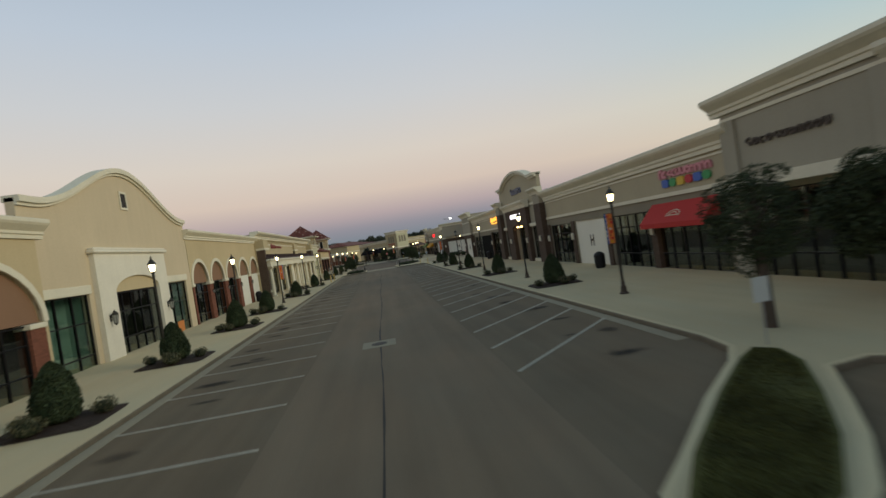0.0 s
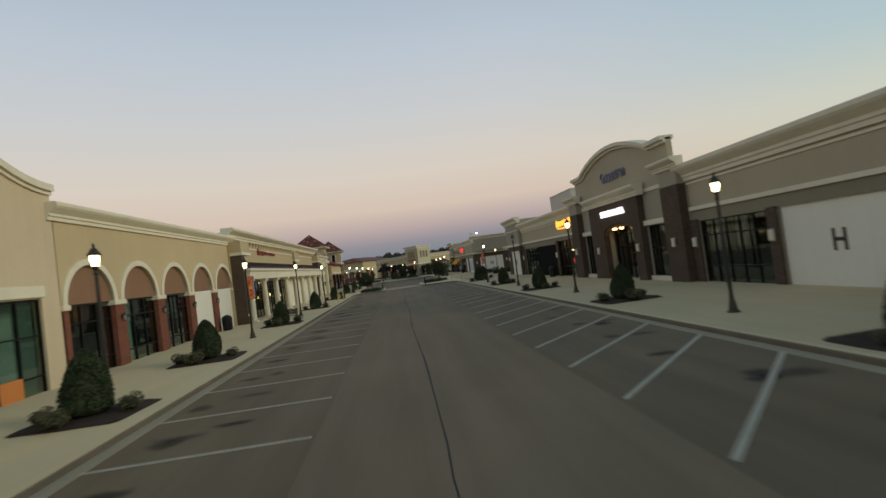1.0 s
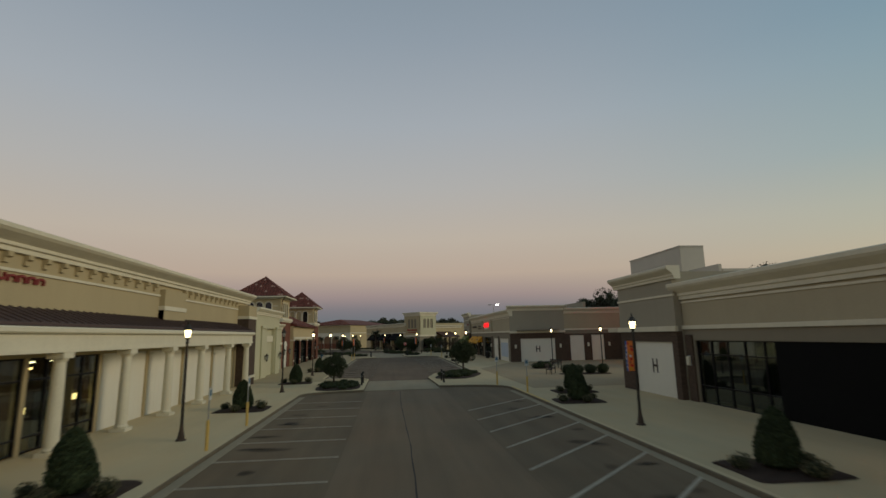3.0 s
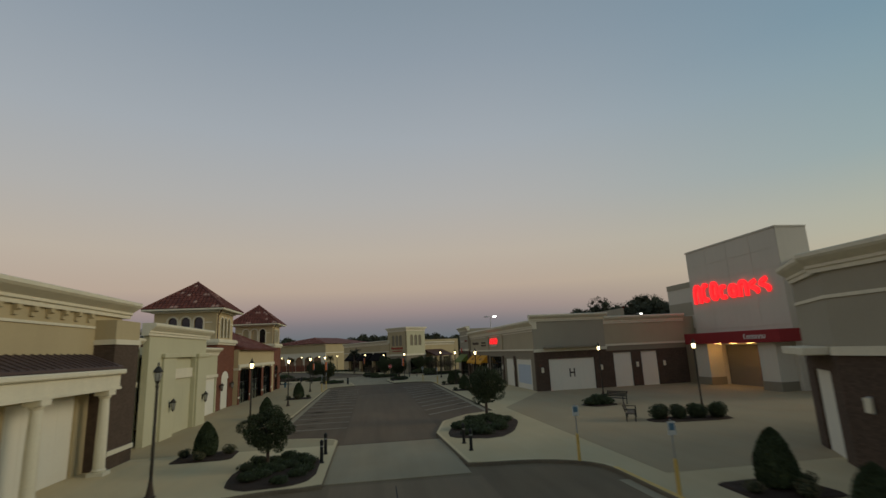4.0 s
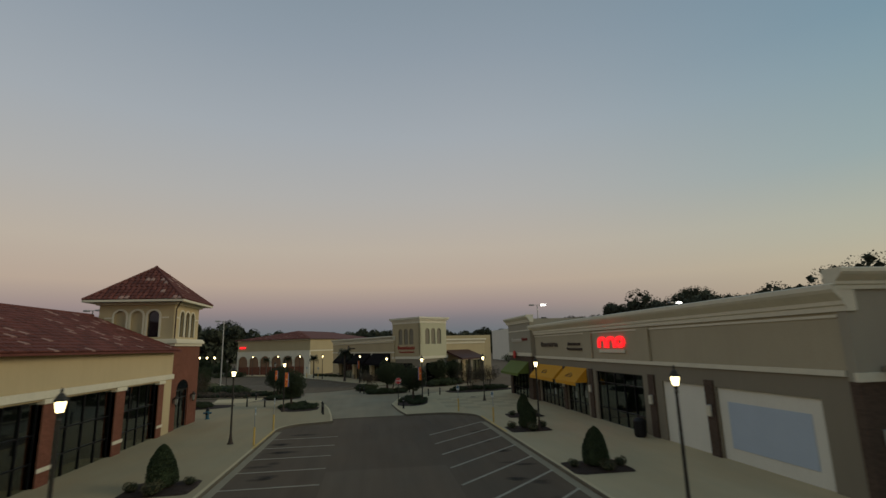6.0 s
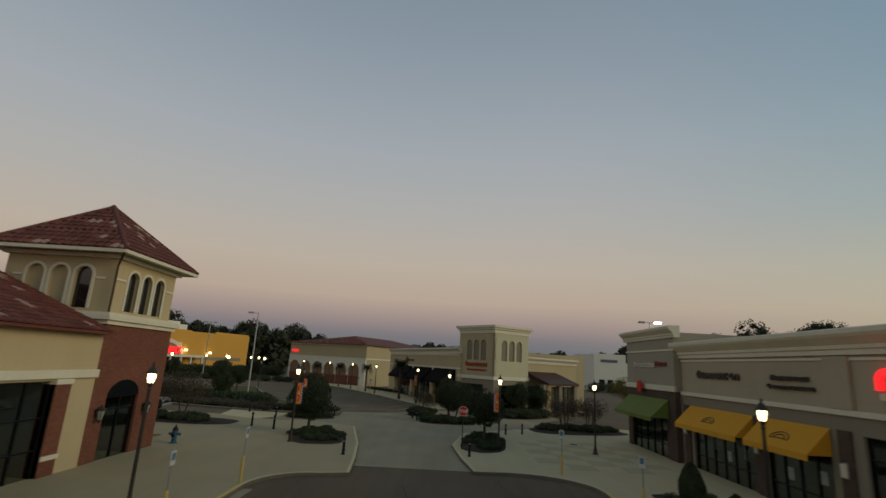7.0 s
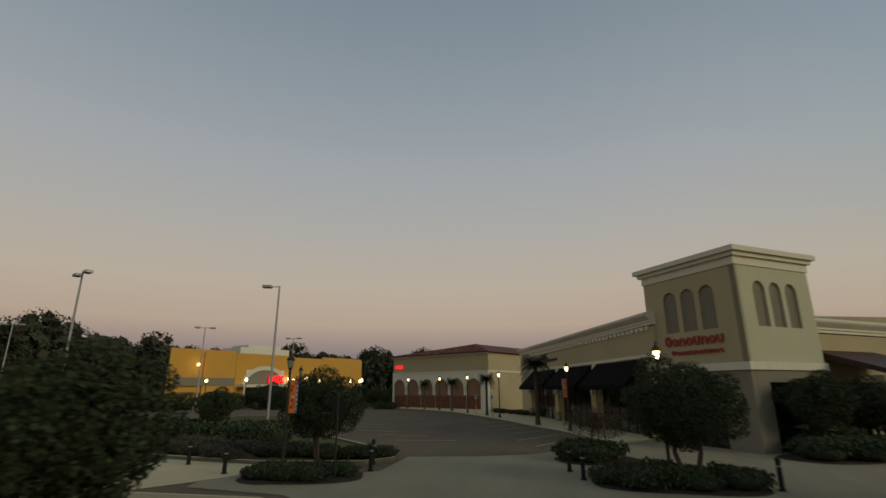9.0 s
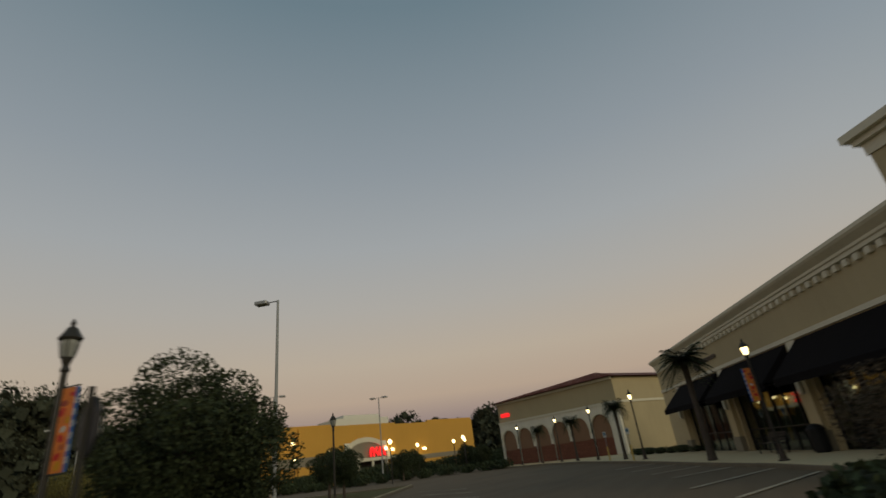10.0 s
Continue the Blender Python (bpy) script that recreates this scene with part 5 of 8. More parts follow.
for k in range(6):
    bm = bmesh.new()
    prism(bm, [(-38.42 + k * 0.66 + x, 4.68 + z) for x, z in ellipse(0, 0, 0.29, 0.21, 16, 0.0, 2.0 if k % 2 else 5.0)], -0.09, -0.002, "y")
    part("sign_block", bm, M_MULTI[k % 4], b, "coloured sign block")

# arched salon
b = east(EX, "beige stucco salon with an arched gable and brown portal")
Y0, Y1 = 57.35, 74.25
hs = [(-62.0, -59.4, 0, 3.6), (-67.7, -63.1, 0, 4.3), (-72.4, -70.0, 0, 3.6)]
wall(b, -Y1, -Y0, 0, 5.8, hs, M_GREY)
slab(b, "upper_wall", (-Y1, -Y0, 0.0, 0.35, 5.8, 6.4), M_BEIGE)


def salon_z(y):
    d = (y - 66.0) / 5.3
    return 8.5 if abs(d) > 1 else 8.5 + 1.15 * math.cos(math.pi / 2 * abs(d)) ** 0.8


ys = [58.7 + (73.3 - 58.7) * k / 36 for k in range(37)]
bm = bmesh.new()
prism(bm, [(-y, salon_z(y)) for y in ys] + [(-73.3, 6.4), (-58.7, 6.4)], 0.0, 0.35, "y")
part("gable", bm, M_BEIGE, b)
for nm, d0, d1, f0, f1 in (("coping", -0.12, 0.12, -0.36, 0.5), ("coping_mould", -0.30, -0.124, -0.16, -0.002)):
    bm = bmesh.new()
    ring(bm, [(-y, salon_z(y) + d0) for y in ys], [(-y, salon_z(y) + d1) for y in ys], f0, f1)
    part(nm, bm, M_TRIM, b)
for a, c in ((57.45, 59.2), (72.5, 74.15)):
    slab(b, "pilaster", (-c, -a, -0.5, -0.002, 0, 5.6), M_DKBRICK)
    slab(b, "pilaster_top", (-c, -a, -0.48, -0.002, 5.6, 6.5), M_GREY)
    cornice(b, -c, -a, 7.1, h=0.6, front=-0.48, ends=True)
    sconce(b, -(a + c) / 2, 2.4, -0.5)
wall(b, -70.0, -62.1, 0, 5.3, [(-67.7, -63.1, 0, 4.1)], M_DKBRICK, front=-0.45, thick=0.44, name="portal")
cornice(b, -70.0, -62.1, 6.4, h=0.75, front=-0.45)
slab(b, "portal_frieze", (-70.0, -62.1, -0.45, 0.0, 5.3, 5.65), M_DKBRICK)
for a, c in ((59.3, 62.1), (70.0, 72.5)):
    slab(b, "lintel_band", (-c, -a, -0.22, 0.0, 3.62, 3.95), M_TRIM, bevel=0.03)
    slab(b, "sill", (-c, -a, -0.16, 0.0, 0.15, 0.42), M_TRIM)
slab(b, "string_course", (-72.4, -59.2, -0.07, 0.0, 5.75, 5.98), M_TRIM)
shopfront(b, -62.0, -59.4, 0.42, 3.6, 3, (0.55,), inside=M_PALEIN)
shopfront(b, -72.4, -70.0, 0.42, 3.6, 3, (0.55,), inside=M_PALEIN)
shopfront(b, -67.7, -63.1, 0.1, 4.25, 6, (0.56, 0.78), recess=0.5, lit=1, inside=M_WARMIN)
pts = arc_pts(-65.4, 3.55, 2.3, 12, 0.52)
for half in (pts[:7] + [(pts[6][0], 4.1), (pts[0][0], 4.1)], pts[6:] + [(pts[-1][0], 4.1), (pts[6][0], 4.1)]):
    bm = bmesh.new()
    prism(bm, half, -0.45, -0.01, "y")
    part("portal_arch", bm, M_DKBRICK, b)
bm = bmesh.new()
ring(bm, arc_pts(-65.4, 3.42, 2.28, 12, 0.50), arc_pts(-65.4, 3.55, 2.3, 12, 0.52), -0.30, -0.08)
part("arch_soffit", bm, M_BROWN, b, "brown stucco soffit of the portal's arch")
for u in (-66.3, -65.2):
    part("hood_light", boxes((u - 0.16, u + 0.16, -0.28, -0.10, 3.72, 3.82), bevel=0.02), M_WARM, b)
for u in (-62.6, -68.8):
    sconce(b, u, 2.3, -0.45)
bars(b, -67.9, -63.9, 7.3, 8.1, 8, M_BLUEGREY, name="sign", label="blue-grey raised fascia lettering", seed=6, heavy=0.26, wide=0.92)
text_sign(b, "SALON & SPA", -65.8, 4.75, 0.62, M_WHITEGLOW, front=-0.45, name="sign", label="white lit lettering over the portal", bold=0.012)
body(b, -Y1, -Y0, 20, 6.4, M_BEIGE)

# restaurant row
b = long_row(EX, 74.3, 93.3, 6.6, [(74.9, 79.6, 3.65), (80.2, 92.4, 3.4)], "beige stucco restaurant with dark glazed front")
shopfront(b, -79.6, -74.9, 0.12, 3.65, 5, (0.28, 0.78), lit=2)
shopfront(b, -92.4, -80.2, 0.12, 3.4, 10, (0.28, 0.78))
for u in (-74.6, -79.9, -92.8):
    slab(b, "pier", (u - 0.3, u + 0.3, -0.1, 0.3, 0, 3.7), M_DKBRICK)
    sconce(b, u, 2.3, -0.1)
slab(b, "room_partition", (-79.5, -75.0, 2.6, 2.7, 0.06, 3.6), M_BROWN)
for u in (-78.8, -77.3, -75.8):
    pl = slab(b, "pendant_lamp", (u - 0.32, u + 0.32, 1.1, 1.5, 2.52, 2.66), M_PENDANT, "amber oval pendant lamp", bevel=0.05)
    bm = bmesh.new()
    tube(bm, (u, 1.3, 2.66), (u, 1.3, 3.74), 0.008)
    part("cord", bm, M_BLACK, pl)
bm = bmesh.new()
tube(bm, (-76.6, 0.30, 1.65), (-76.6, 0.34, 1.65), 0.22, 0.22, 16)
part("window_sign", bm, M_REDDISC, b, "round red lit window sign")
# Flat black sheet before the panes; the bay's dark is put into its colour
slab(b, "dark_bay_sheet", (-86.8, -80.6, 0.06, 0.12, 0.12, 3.38), M_VOID)
bars(b, -79.3, -75.0, 4.98, 5.62, 9, M_AMBERGLOW, name="sign", label="amber lit fascia lettering", seed=8, slope=0.025, tall=1, heavy=0.3, wide=1.12)
bm = bmesh.new()
stroke(bm, [(-79.2 + 3.9 * k / 12, 4.86 - 0.10 * math.sin(math.pi * k / 12) + 0.006 * k) for k in range(13)], 0.13, -0.09, -0.004)
part("sign_underline", bm, M_AMBERGLOW, b)
# end pavilion
PV = 100.2
b = east(EX - 0.4, "grey stucco end pavilion with brown brick base")
wall(b, -PV, -93.35, 0, 3.9, [(-98.4, -93.9, 0, 3.3)], M_DKBRICK)
wall(b, -PV, -93.35, 3.9, 6.9, [], M_GREY, name="upper_wall")
boarded(b, -98.4, -93.9, 0.1, 3.3)
band(b, -PV - 0.1, -93.25, 3.9, 4.2, proud=0.12)
band(b, -PV - 0.05, -93.3, 5.9, 6.02, proud=0.05)
cornice(b, -PV, -93.35, 7.6, h=0.75, deep=1.1)
sconce(b, -PV + 0.9, 2.3)
body(b, -PV, -93.35, 20.5, 7.3, M_GREY)
# its splayed corner towards the plaza
CL = 4.35
st = new("splayed_front")
st.parent = b
st.matrix_local = Matrix.Translation((-PV - 0.848 * CL, 0.53 * CL, 0)) @ pose(0, 0, 0, 0, 0, -32)
wall(st, 0, CL - 0.02, 0, 3.9, [(1.0, 3.2, 0, 3.3)], M_DKBRICK)
wall(st, 0, CL - 0.02, 3.9, 6.9, [], M_GREY, name="upper_wall")
slab(st, "white_board", (1.0, 3.2, 0.1, 0.13, 0.1, 3.3), M_BOARD)
slab(st, "hood", (0.5, 3.9, -0.9, -0.06, 3.9, 4.2), M_TRIM, bevel=0.03)
band(st, -0.02, CL - 0.02, 5.9, 6.02, proud=0.05)
cornice(st, 0, CL - 0.02, 7.6, h=0.75, deep=1.1, ends=False)
bm = bmesh.new()
prism(bm, [(-PV - 0.02, 0.5), (-PV - 3.5, 2.75), (-PV - 3.5, 20.0), (-PV - 0.02, 20.0)], 0.0, 7.2, "z")
part("corner_block", bm, M_GREY, b)

# department store at the back of the plaza
b = east(33.8, "pale panelled department store with crimson canopy", "store_building", start=-5.85)
D0, D1 = 126.9, 139.2
wall(b, -D1, -D0, 0, 13.75, [(-135.6, -129.3, 0, 3.9)], M_PALEGREY)
slab(b, "wall_return", (-D1, -D1 + 0.35, 0.351, 3.0, 0, 13.75), M_PALEGREY)
slab(b, "wall_return", (-D0 - 0.35, -D0, 0.351, 3.0, 0, 13.75), M_PALEGREY)
slab(b, "coping", (-D1 - 0.06, -D0 + 0.06, -0.08, 3.0, 13.75, 13.9), M_PALEGREY)
pw, ph = (D1 - D0 - 0.1) / 4, 1.64
row_of(b, "panel", boxes((0.012, pw - 0.012, -0.03, -0.001, 0.012, ph - 0.012)), M_PALEGREY, [(-D1 + 0.05 + pw * c, 0.0, 5.5 + ph * r) for c in range(4) for r in range(5)])
slab(b, "canopy", (-138.2, -126.0, -2.2, 0.0, 4.1, 5.15), M_CANRED, "crimson metal entrance canopy", bevel=0.03)
for u in (-136.6, -128.2):
    slab(b, "pillar", (u - 0.95, u + 0.95, -1.6, 0.0, 0.9, 4.1), M_PALEGREY)
    slab(b, "pillar_foot", (u - 1.0, u + 1.0, -1.65, 0.0, 0.0, 0.9), M_TAUPE)
bm = bmesh.new()
prism(bm, [(0.46, 0.0), (0.46, 3.9)] + [(0.42 - 0.04 * (k % 2), 3.9 - 0.05 * k) for k in range(79)], -135.6, -129.3, "x")
part("roller_shutter", bm, M_SHUTTER, b, "grey steel roller shutter")
for u in (-134.6, -132.6, -130.5):
    part("downlight", boxes((u - 0.25, u + 0.25, -1.3, -0.9, 4.07, 4.095)), M_DOWNLIGHT, b)
bars(b, -138.6, -128.2, 8.2, 10.2, 8, M_REDGLOW, name="sign", label="big red lit fascia lettering", seed=12, deep=0.25, slope=0.02, tall=3, low=0.74, heavy=0.28, wide=0.94)
# lower flanks
wall(b, -144.2, -D1 - 0.02, 0, 10.8, [], M_PALEGREY, front=0.5, name="flank_wall")
band(b, -144.2, -D1 - 0.02, 7.2, 8.6, M_GREY, front=0.5, proud=0.03)
band(b, -144.2, -D1 - 0.02, 4.4, 5.8, M_GREY, front=0.5, proud=0.03)
band(b, -144.2, -D1 - 0.02, 10.2, 10.8, M_GREY, front=0.5, proud=0.05)
slab(b, "flank_foot", (-144.2, -D1 - 0.02, 0.44, 0.5, 0, 1.2), M_TAUPE)
wall(b, -126.8, -121.5, 0, 10.9, [], M_PALEGREY, front=0.8, name="flank_wall")
body(b, -144.2, -121.5, 40, 10.4, M_PALEGREY, front=0.9)
bars(b, -129.9, -127.4, 4.42, 4.86, 7, M_SIGNWHITE, front=-2.2, name="sign", label="small white lettering on the canopy", seed=13, deep=0.03)

# corner shop facing south, then the row that faces the street
b = thing("shop_building", pose(-0.35, 134.0, 0), "grey stucco corner shop with boarded door", "building")
wall(b, 16.3, 24.0, 0, 4.0, [(17.7, 22.6, 0, 3.25)], M_DKBRICK)
wall(b, 16.3, 24.0, 4.0, 7.15, [], M_GREY, name="upper_wall")
boarded(b, 17.7, 22.6, 0.1, 3.25)
band(b, 16.2, 24.1, 4.0, 4.3, proud=0.12)
slab(b, "hood", (17.2, 23.0, -0.7, -0.06, 4.3, 4.5), M_TAUPE, bevel=0.03)
cornice(b, 16.3, 24.0, 7.8, h=0.72)
for u in (16.95, 23.3):
    sconce(b, u, 2.2)
wall(b, 24.0, 33.2, 0, 3.8, [(24.8, 26.8, 0, 3.6), (27.9, 29.7, 0, 3.6)], M_DKBRICK, front=0.1)
wall(b, 24.0, 33.2, 3.8, 4.3, [], M_TAUPE, front=0.1, name="fascia")
wall(b, 24.0, 33.2, 4.3, 6.6, [], M_BEIGE, front=0.1, name="upper_wall")
band(b, 24.0, 33.2, 4.3, 4.5, front=0.1)
cornice(b, 24.0, 33.2, 7.4, h=0.8, front=0.1, ends=False)
boarded(b, 24.8, 26.8, 0.1, 3.6, front=0.1, emblem=False)
boarded(b, 27.9, 29.7, 0.1, 3.6, front=0.1, emblem=False)
for u in (27.35, 30.4):
    sconce(b, u, 2.3, 0.1)
slab(b, "flat_roof", (16.6, 33.0, 0.86, 25, 6.4, 6.6), M_ROOF)
slab(b, "back_parapet", (28, 33.2, 1.0, 25, 0, 7.2), M_BEIGE)

GX = 16.0
b = long_row(GX, 134.4, 167.2, 7.3, [(135.6, 141.2, 3.3), (142.0, 145.6, 3.3), (147.6, 153.9, 3.5), (155.5, 159.4, 3.3), (160.2, 166.0, 3.3)], "beige stucco shop row with golden awnings", band_z=4.15)
boarded(b, -141.2, -135.6, 0.05, 3.3, emblem=False)
slab(b, "poster", (-140.6, -136.2, 0.07, 0.09, 0.7, 2.7), M_POSTER, "pale blue printed poster")
boarded(b, -145.6, -142.0, 0.05, 3.3, emblem=False)
shopfront(b, -153.9, -147.6, 0.1, 3.5, 5, (0.28, 0.78))
shopfront(b, -159.4, -155.5, 0.1, 3.3, 4, (0.26, 0.76), inside=M_PALEIN)
shopfront(b, -166.0, -160.2, 0.1, 3.3, 6, (0.26, 0.76), inside=M_PALEIN)
for u in (-141.6, -146.6, -154.7, -159.8, -166.6):
    slab(b, "pier", (u - 0.3, u + 0.3, -0.1, 0.3, 0, 3.6), M_DKBRICK)
    sconce(b, u, 2.2, -0.1)
for u, z in ((-156.4, 1.4), (-158.3, 1.2), (-161.4, 1.4), (-162.9, 1.1), (-164.2, 1.5)):
    slab(b, "window_notice", (u, u + 0.36, 0.16, 0.168, z, z + 0.5), M_SIGNWHITE, "small white notice in the window")
awning(b, -159.5, -155.4, 2.6, 3.6, 1.0, M_AWNYEL, emblem=M_BRONZE)
awning(b, -166.2, -160.1, 2.6, 3.6, 1.0, M_AWNYEL, emblem=M_BRONZE)
bars(b, -153.0, -149.2, 5.12, 5.88, 3, M_REDGLOW, name="sign", label="red lit fascia lettering", seed=21, deep=0.14, tall=3, heavy=0.26, wide=0.95)
part("sign_panel", boxes((-152.9, -149.3, -0.08, -0.004, 4.8, 5.03)), M_TRIM, b)
bars(b, -158.6, -156.2, 5.3, 5.55, 8, M_BRONZE, name="sign", label="dark bronze fascia lettering", seed=22)
bars(b, -158.9, -155.9, 4.92, 5.15, 10, M_BRONZE, name="sign", label="dark bronze fascia lettering", seed=23)
bars(b, -165.2, -161.0, 5.2, 5.65, 9, M_BRONZE, name="sign", label="dark bronze fascia lettering", seed=24)
for u in (-154.7, -147.0):
    slab(b, "upper_pier", (u - 0.6, u + 0.6, -0.12, 0.0, 4.36, 6.3), M_BEIGE)
slab(b, "roof_step", (-166, -140, 8, 8.4, 6.5, 7.9), M_BEIGE)
slab(b, "roof_step", (-158, -140, 13, 13.4, 6.5, 8.6), M_GREY)
b = east(GX - 0.4, "grey stucco corner pavilion with olive green awning", "shop_building", start=-2.2, up=0.975)
wall(b, -177.4, -169.5, 0, 4.4, [(-176.6, -170.8, 0, 3.6)], M_DKBRICK)
wall(b, -177.4, -169.5, 4.4, 7.9, [], M_GREY, name="upper_wall")
band(b, -177.5, -169.4, 4.4, 4.75, proud=0.12)
band(b, -177.45, -169.45, 7.0, 7.12, proud=0.05)
cornice(b, -177.4, -169.5, 8.6, h=0.75)
shopfront(b, -176.6, -170.8, 0.1, 3.6, 5, (0.26, 0.76), inside=M_PALEIN)
awning(b, -177.0, -170.4, 2.7, 3.85, 1.2, M_AWNGRN)
bars(b, -175.9, -172.2, 5.9, 6.3, 9, M_PALEGREY, name="sign", label="grey script fascia lettering", seed=31)
bars(b, -172.2, -170.4, 6.0, 6.35, 4, M_REDSIGN, name="sign", label="dull red fascia lettering", seed=32)
bm = bmesh.new()
lathe(bm, [(0.42, -0.05), (0.42, 0.05)], 20)
bmesh.ops.transform(bm, matrix=Matrix.Translation((-174.2, -0.35, 4.55)) @ pose(0, 0, 0, 90), verts=bm.verts)
part("round_sign", bm, M_SIGNRED, b, "round red hanging sign")
body(b, -177.4, -169.5, 20, 8.2, M_GREY)


# ---------------- buildings beyond the junction ----------------
TA = (3.14, 196.7)
b = thing("shop_building", pose(*TA, 0, 0, 0, -68) @ Matrix.Diagonal((1, 1, 1.04, 1)), "tan stucco shop wing with black awnings and dentil cornice", "building")
bays = [(-24.8, -17.4), (-16.2, -9.0), (-7.9, -0.9)]
wall(b, -29.5, 0.6, 0, 4.55, [(a, c, 0, 3.9) for a, c in bays], M_CREAM)
wall(b, -29.5, 0.6, 4.55, 6.2, [], M_TAN, name="upper_wall")
cornice(b, -29.5, 0.6, 7.0, h=0.7, ends=False)
row_of(b, "dentil", boxes((0.0, 0.26, -0.14, 0.0, 6.02, 6.24)), M_TRIM, [(-29.2 + 0.62 * k, 0.0, 0.0) for k in range(48)])
band(b, -29.5, 0.6, 4.5, 4.68, proud=0.08)
for a, c in bays:
    shopfront(b, a, c, 0.1, 3.9, 6, (0.28, 0.78), recess=0.3)
    awning(b, a - 0.1, c + 0.1, 3.0, 4.45, 1.5, M_AWNBLK, valance=0.3)
for u in (-25.3, -16.8, -8.45):
    slab(b, "pier", (u - 0.42, u + 0.42, -0.25, 0.0, 0.9, 3.3), M_CREAM)
    slab(b, "pier_foot", (u - 0.47, u + 0.47, -0.30, 0.0, 0.0, 0.9), M_TAUPE)
    sconce(b, u, 2.6, -0.25)
    slab(b, "awning_gusset", (u - 0.35, u + 0.35, -0.05, 0.0, 3.3, 4.5), M_TRIM)
bm = bmesh.new()
lathe(bm, [(0.5, -0.04), (0.5, 0.04)], 16)
bmesh.ops.transform(bm, matrix=Matrix.Translation((-20.0, -0.06, 5.35)) @ pose(0, 0, 0, 90), verts=bm.verts)
part("round_sign", bm, M_BRONZE, b, "dark round emblem sign")
bars(b, -19.2, -16.6, 5.2, 5.5, 8, M_BRONZE, name="sign", label="dark fascia lettering", seed=41)
body(b, -29.5, 0.6, 18, 6.9, M_TAN)

b = thing("tower_building", pose(*TA, 0, 0, 0, -52) @ Matrix.Diagonal((1, 1, 1.06, 1)), "square grey-tan corner tower with arched niches", "building")
TW, TD = 6.1, 5.6
UE = 15.8


def niche_face(parent, w, front_m, mat):
    """One side of the tower, with three blind arches; built at the holder's own front."""
    st = new("tower_side")
    st.parent = parent
    st.matrix_local = front_m
    cs = [w / 2 - 1.22, w / 2, w / 2 + 1.22]
    wall(st, 0.0, w, 3.9, 8.5, [(c - 0.46, c + 0.46, 5.55, 7.75) for c in cs], mat, thick=0.3, name="tower_wall")
    for c in cs:
        pts = arc_pts(c, 7.29, 0.46, 10)
        for half in (pts[:6] + [(c - 0.46, 7.75)], pts[5:] + [(c + 0.46, 7.75)]):
            bm = bmesh.new()
            prism(bm, half, 0, 0.3, "y")
            part("spandrel", bm, mat, st)
        bm = bmesh.new()
        prism(bm, [(c - 0.46, 5.55)] + pts + [(c + 0.46, 5.55)], 0.14, 0.2, "y")
        part("niche", bm, M_TAUPE, st)
        row_of(st, "niche_bar", boxes((-0.012, 0.012, 0.125, 0.14, 5.56, 7.3)), M_TAUPE, [(c + d, 0.0, 0.0) for d in (-0.23, 0.0, 0.23)])
    return st


niche_face(b, TW, Matrix.Identity(4), M_TAN)
niche_face(b, TD, Matrix.Translation((TW, 0, 0)) @ pose(0, 0, 0, 0, 0, 90) @ Matrix.Translation((0, 0, 0)), M_SAGE)
slab(b, "tower_back", (0.0, TW - 0.31, TD - 0.3, TD, 0, 8.5), M_TAN)
slab(b, "tower_flank", (0.0, 0.3, 0.31, TD - 0.31, 0, 8.5), M_TAN)
for z0, z1, o in ((8.45, 8.85, 0.06), (8.85, 9.05, 0.22), (9.05, 9.3, 0.4)):
    slab(b, "tower_cornice", (-o, TW + o, -o, TD + o, z0, z1), M_TRIM)
slab(b, "tower_band", (-0.12, TW + 0.12, -0.12, TD + 0.12, 3.55, 3.9), M_TRIM)
wall(b, 0, TW, 0, 3.55, [(0.7, 4.4, 0, 3.0)], M_TAUPE, name="tower_base")
slab(b, "tower_base", (TW - 0.35, TW, 0.36, 1.2, 0, 3.55), M_TAUPE)
slab(b, "tower_base", (TW - 0.35, TW, 3.9, TD, 0, 3.55), M_TAUPE)
slab(b, "tower_base", (TW - 0.35, TW, 1.2, 3.9, 3.0, 3.55), M_TAUPE)
shopfront(b, 0.7, 4.4, 0.1, 3.0, 4, (0.75,), recess=0.25, deep=1.0)
slab(b, "side_window", (TW - 0.2, TW - 0.15, 1.2, 3.9, 0.1, 3.0), M_CARGLASS)
bars(b, 1.2, 5.0, 4.85, 5.4, 8, M_DKRED, name="sign", label="brick-red fascia lettering", seed=42)
bars(b, 1.6, 4.9, 4.4, 4.65, 12, M_DKRED, name="sign", label="small brick-red fascia lettering", seed=43)
sconce(b, 5.3, 2.3)
b2 = thing("shop_building", pose(*TA, 0, 0, 0, -52) @ Matrix.Translation((TW, 0, 0)) @ pose(0, 0, 0, 0, 0, 90), "tan stucco shop wing with maroon canopy", "building")
wall(b2, TD, UE, 0, 5.8, [(5.6, 10.0, 0, 3.2), (10.8, UE - 0.6, 0, 3.2)], M_TAN, front=0.8)
shopfront(b2, 5.6, 10.0, 0.1, 3.2, 5, (0.75,), front=0.8)
shopfront(b2, 10.8, UE - 0.6, 0.1, 3.2, 5, (0.75,), front=0.8)
cornice(b2, TD + 0.05, UE, 6.6, front=0.8, h=0.75, ends=False)
bm = bmesh.new()
prism(bm, [(0.79, 4.9), (-2.8, 3.7), (-2.8, 3.45), (0.79, 4.6)], TD + 0.4, 11.6, "x")
part("canopy", bm, M_MAROON, b2, "maroon sloping metal canopy")
for u in (5.6, 8.4, 11.2):
    slab(b2, "canopy_post", (u - 0.25, u + 0.25, -2.6, -2.1, 0, 3.5), M_TAUPE)
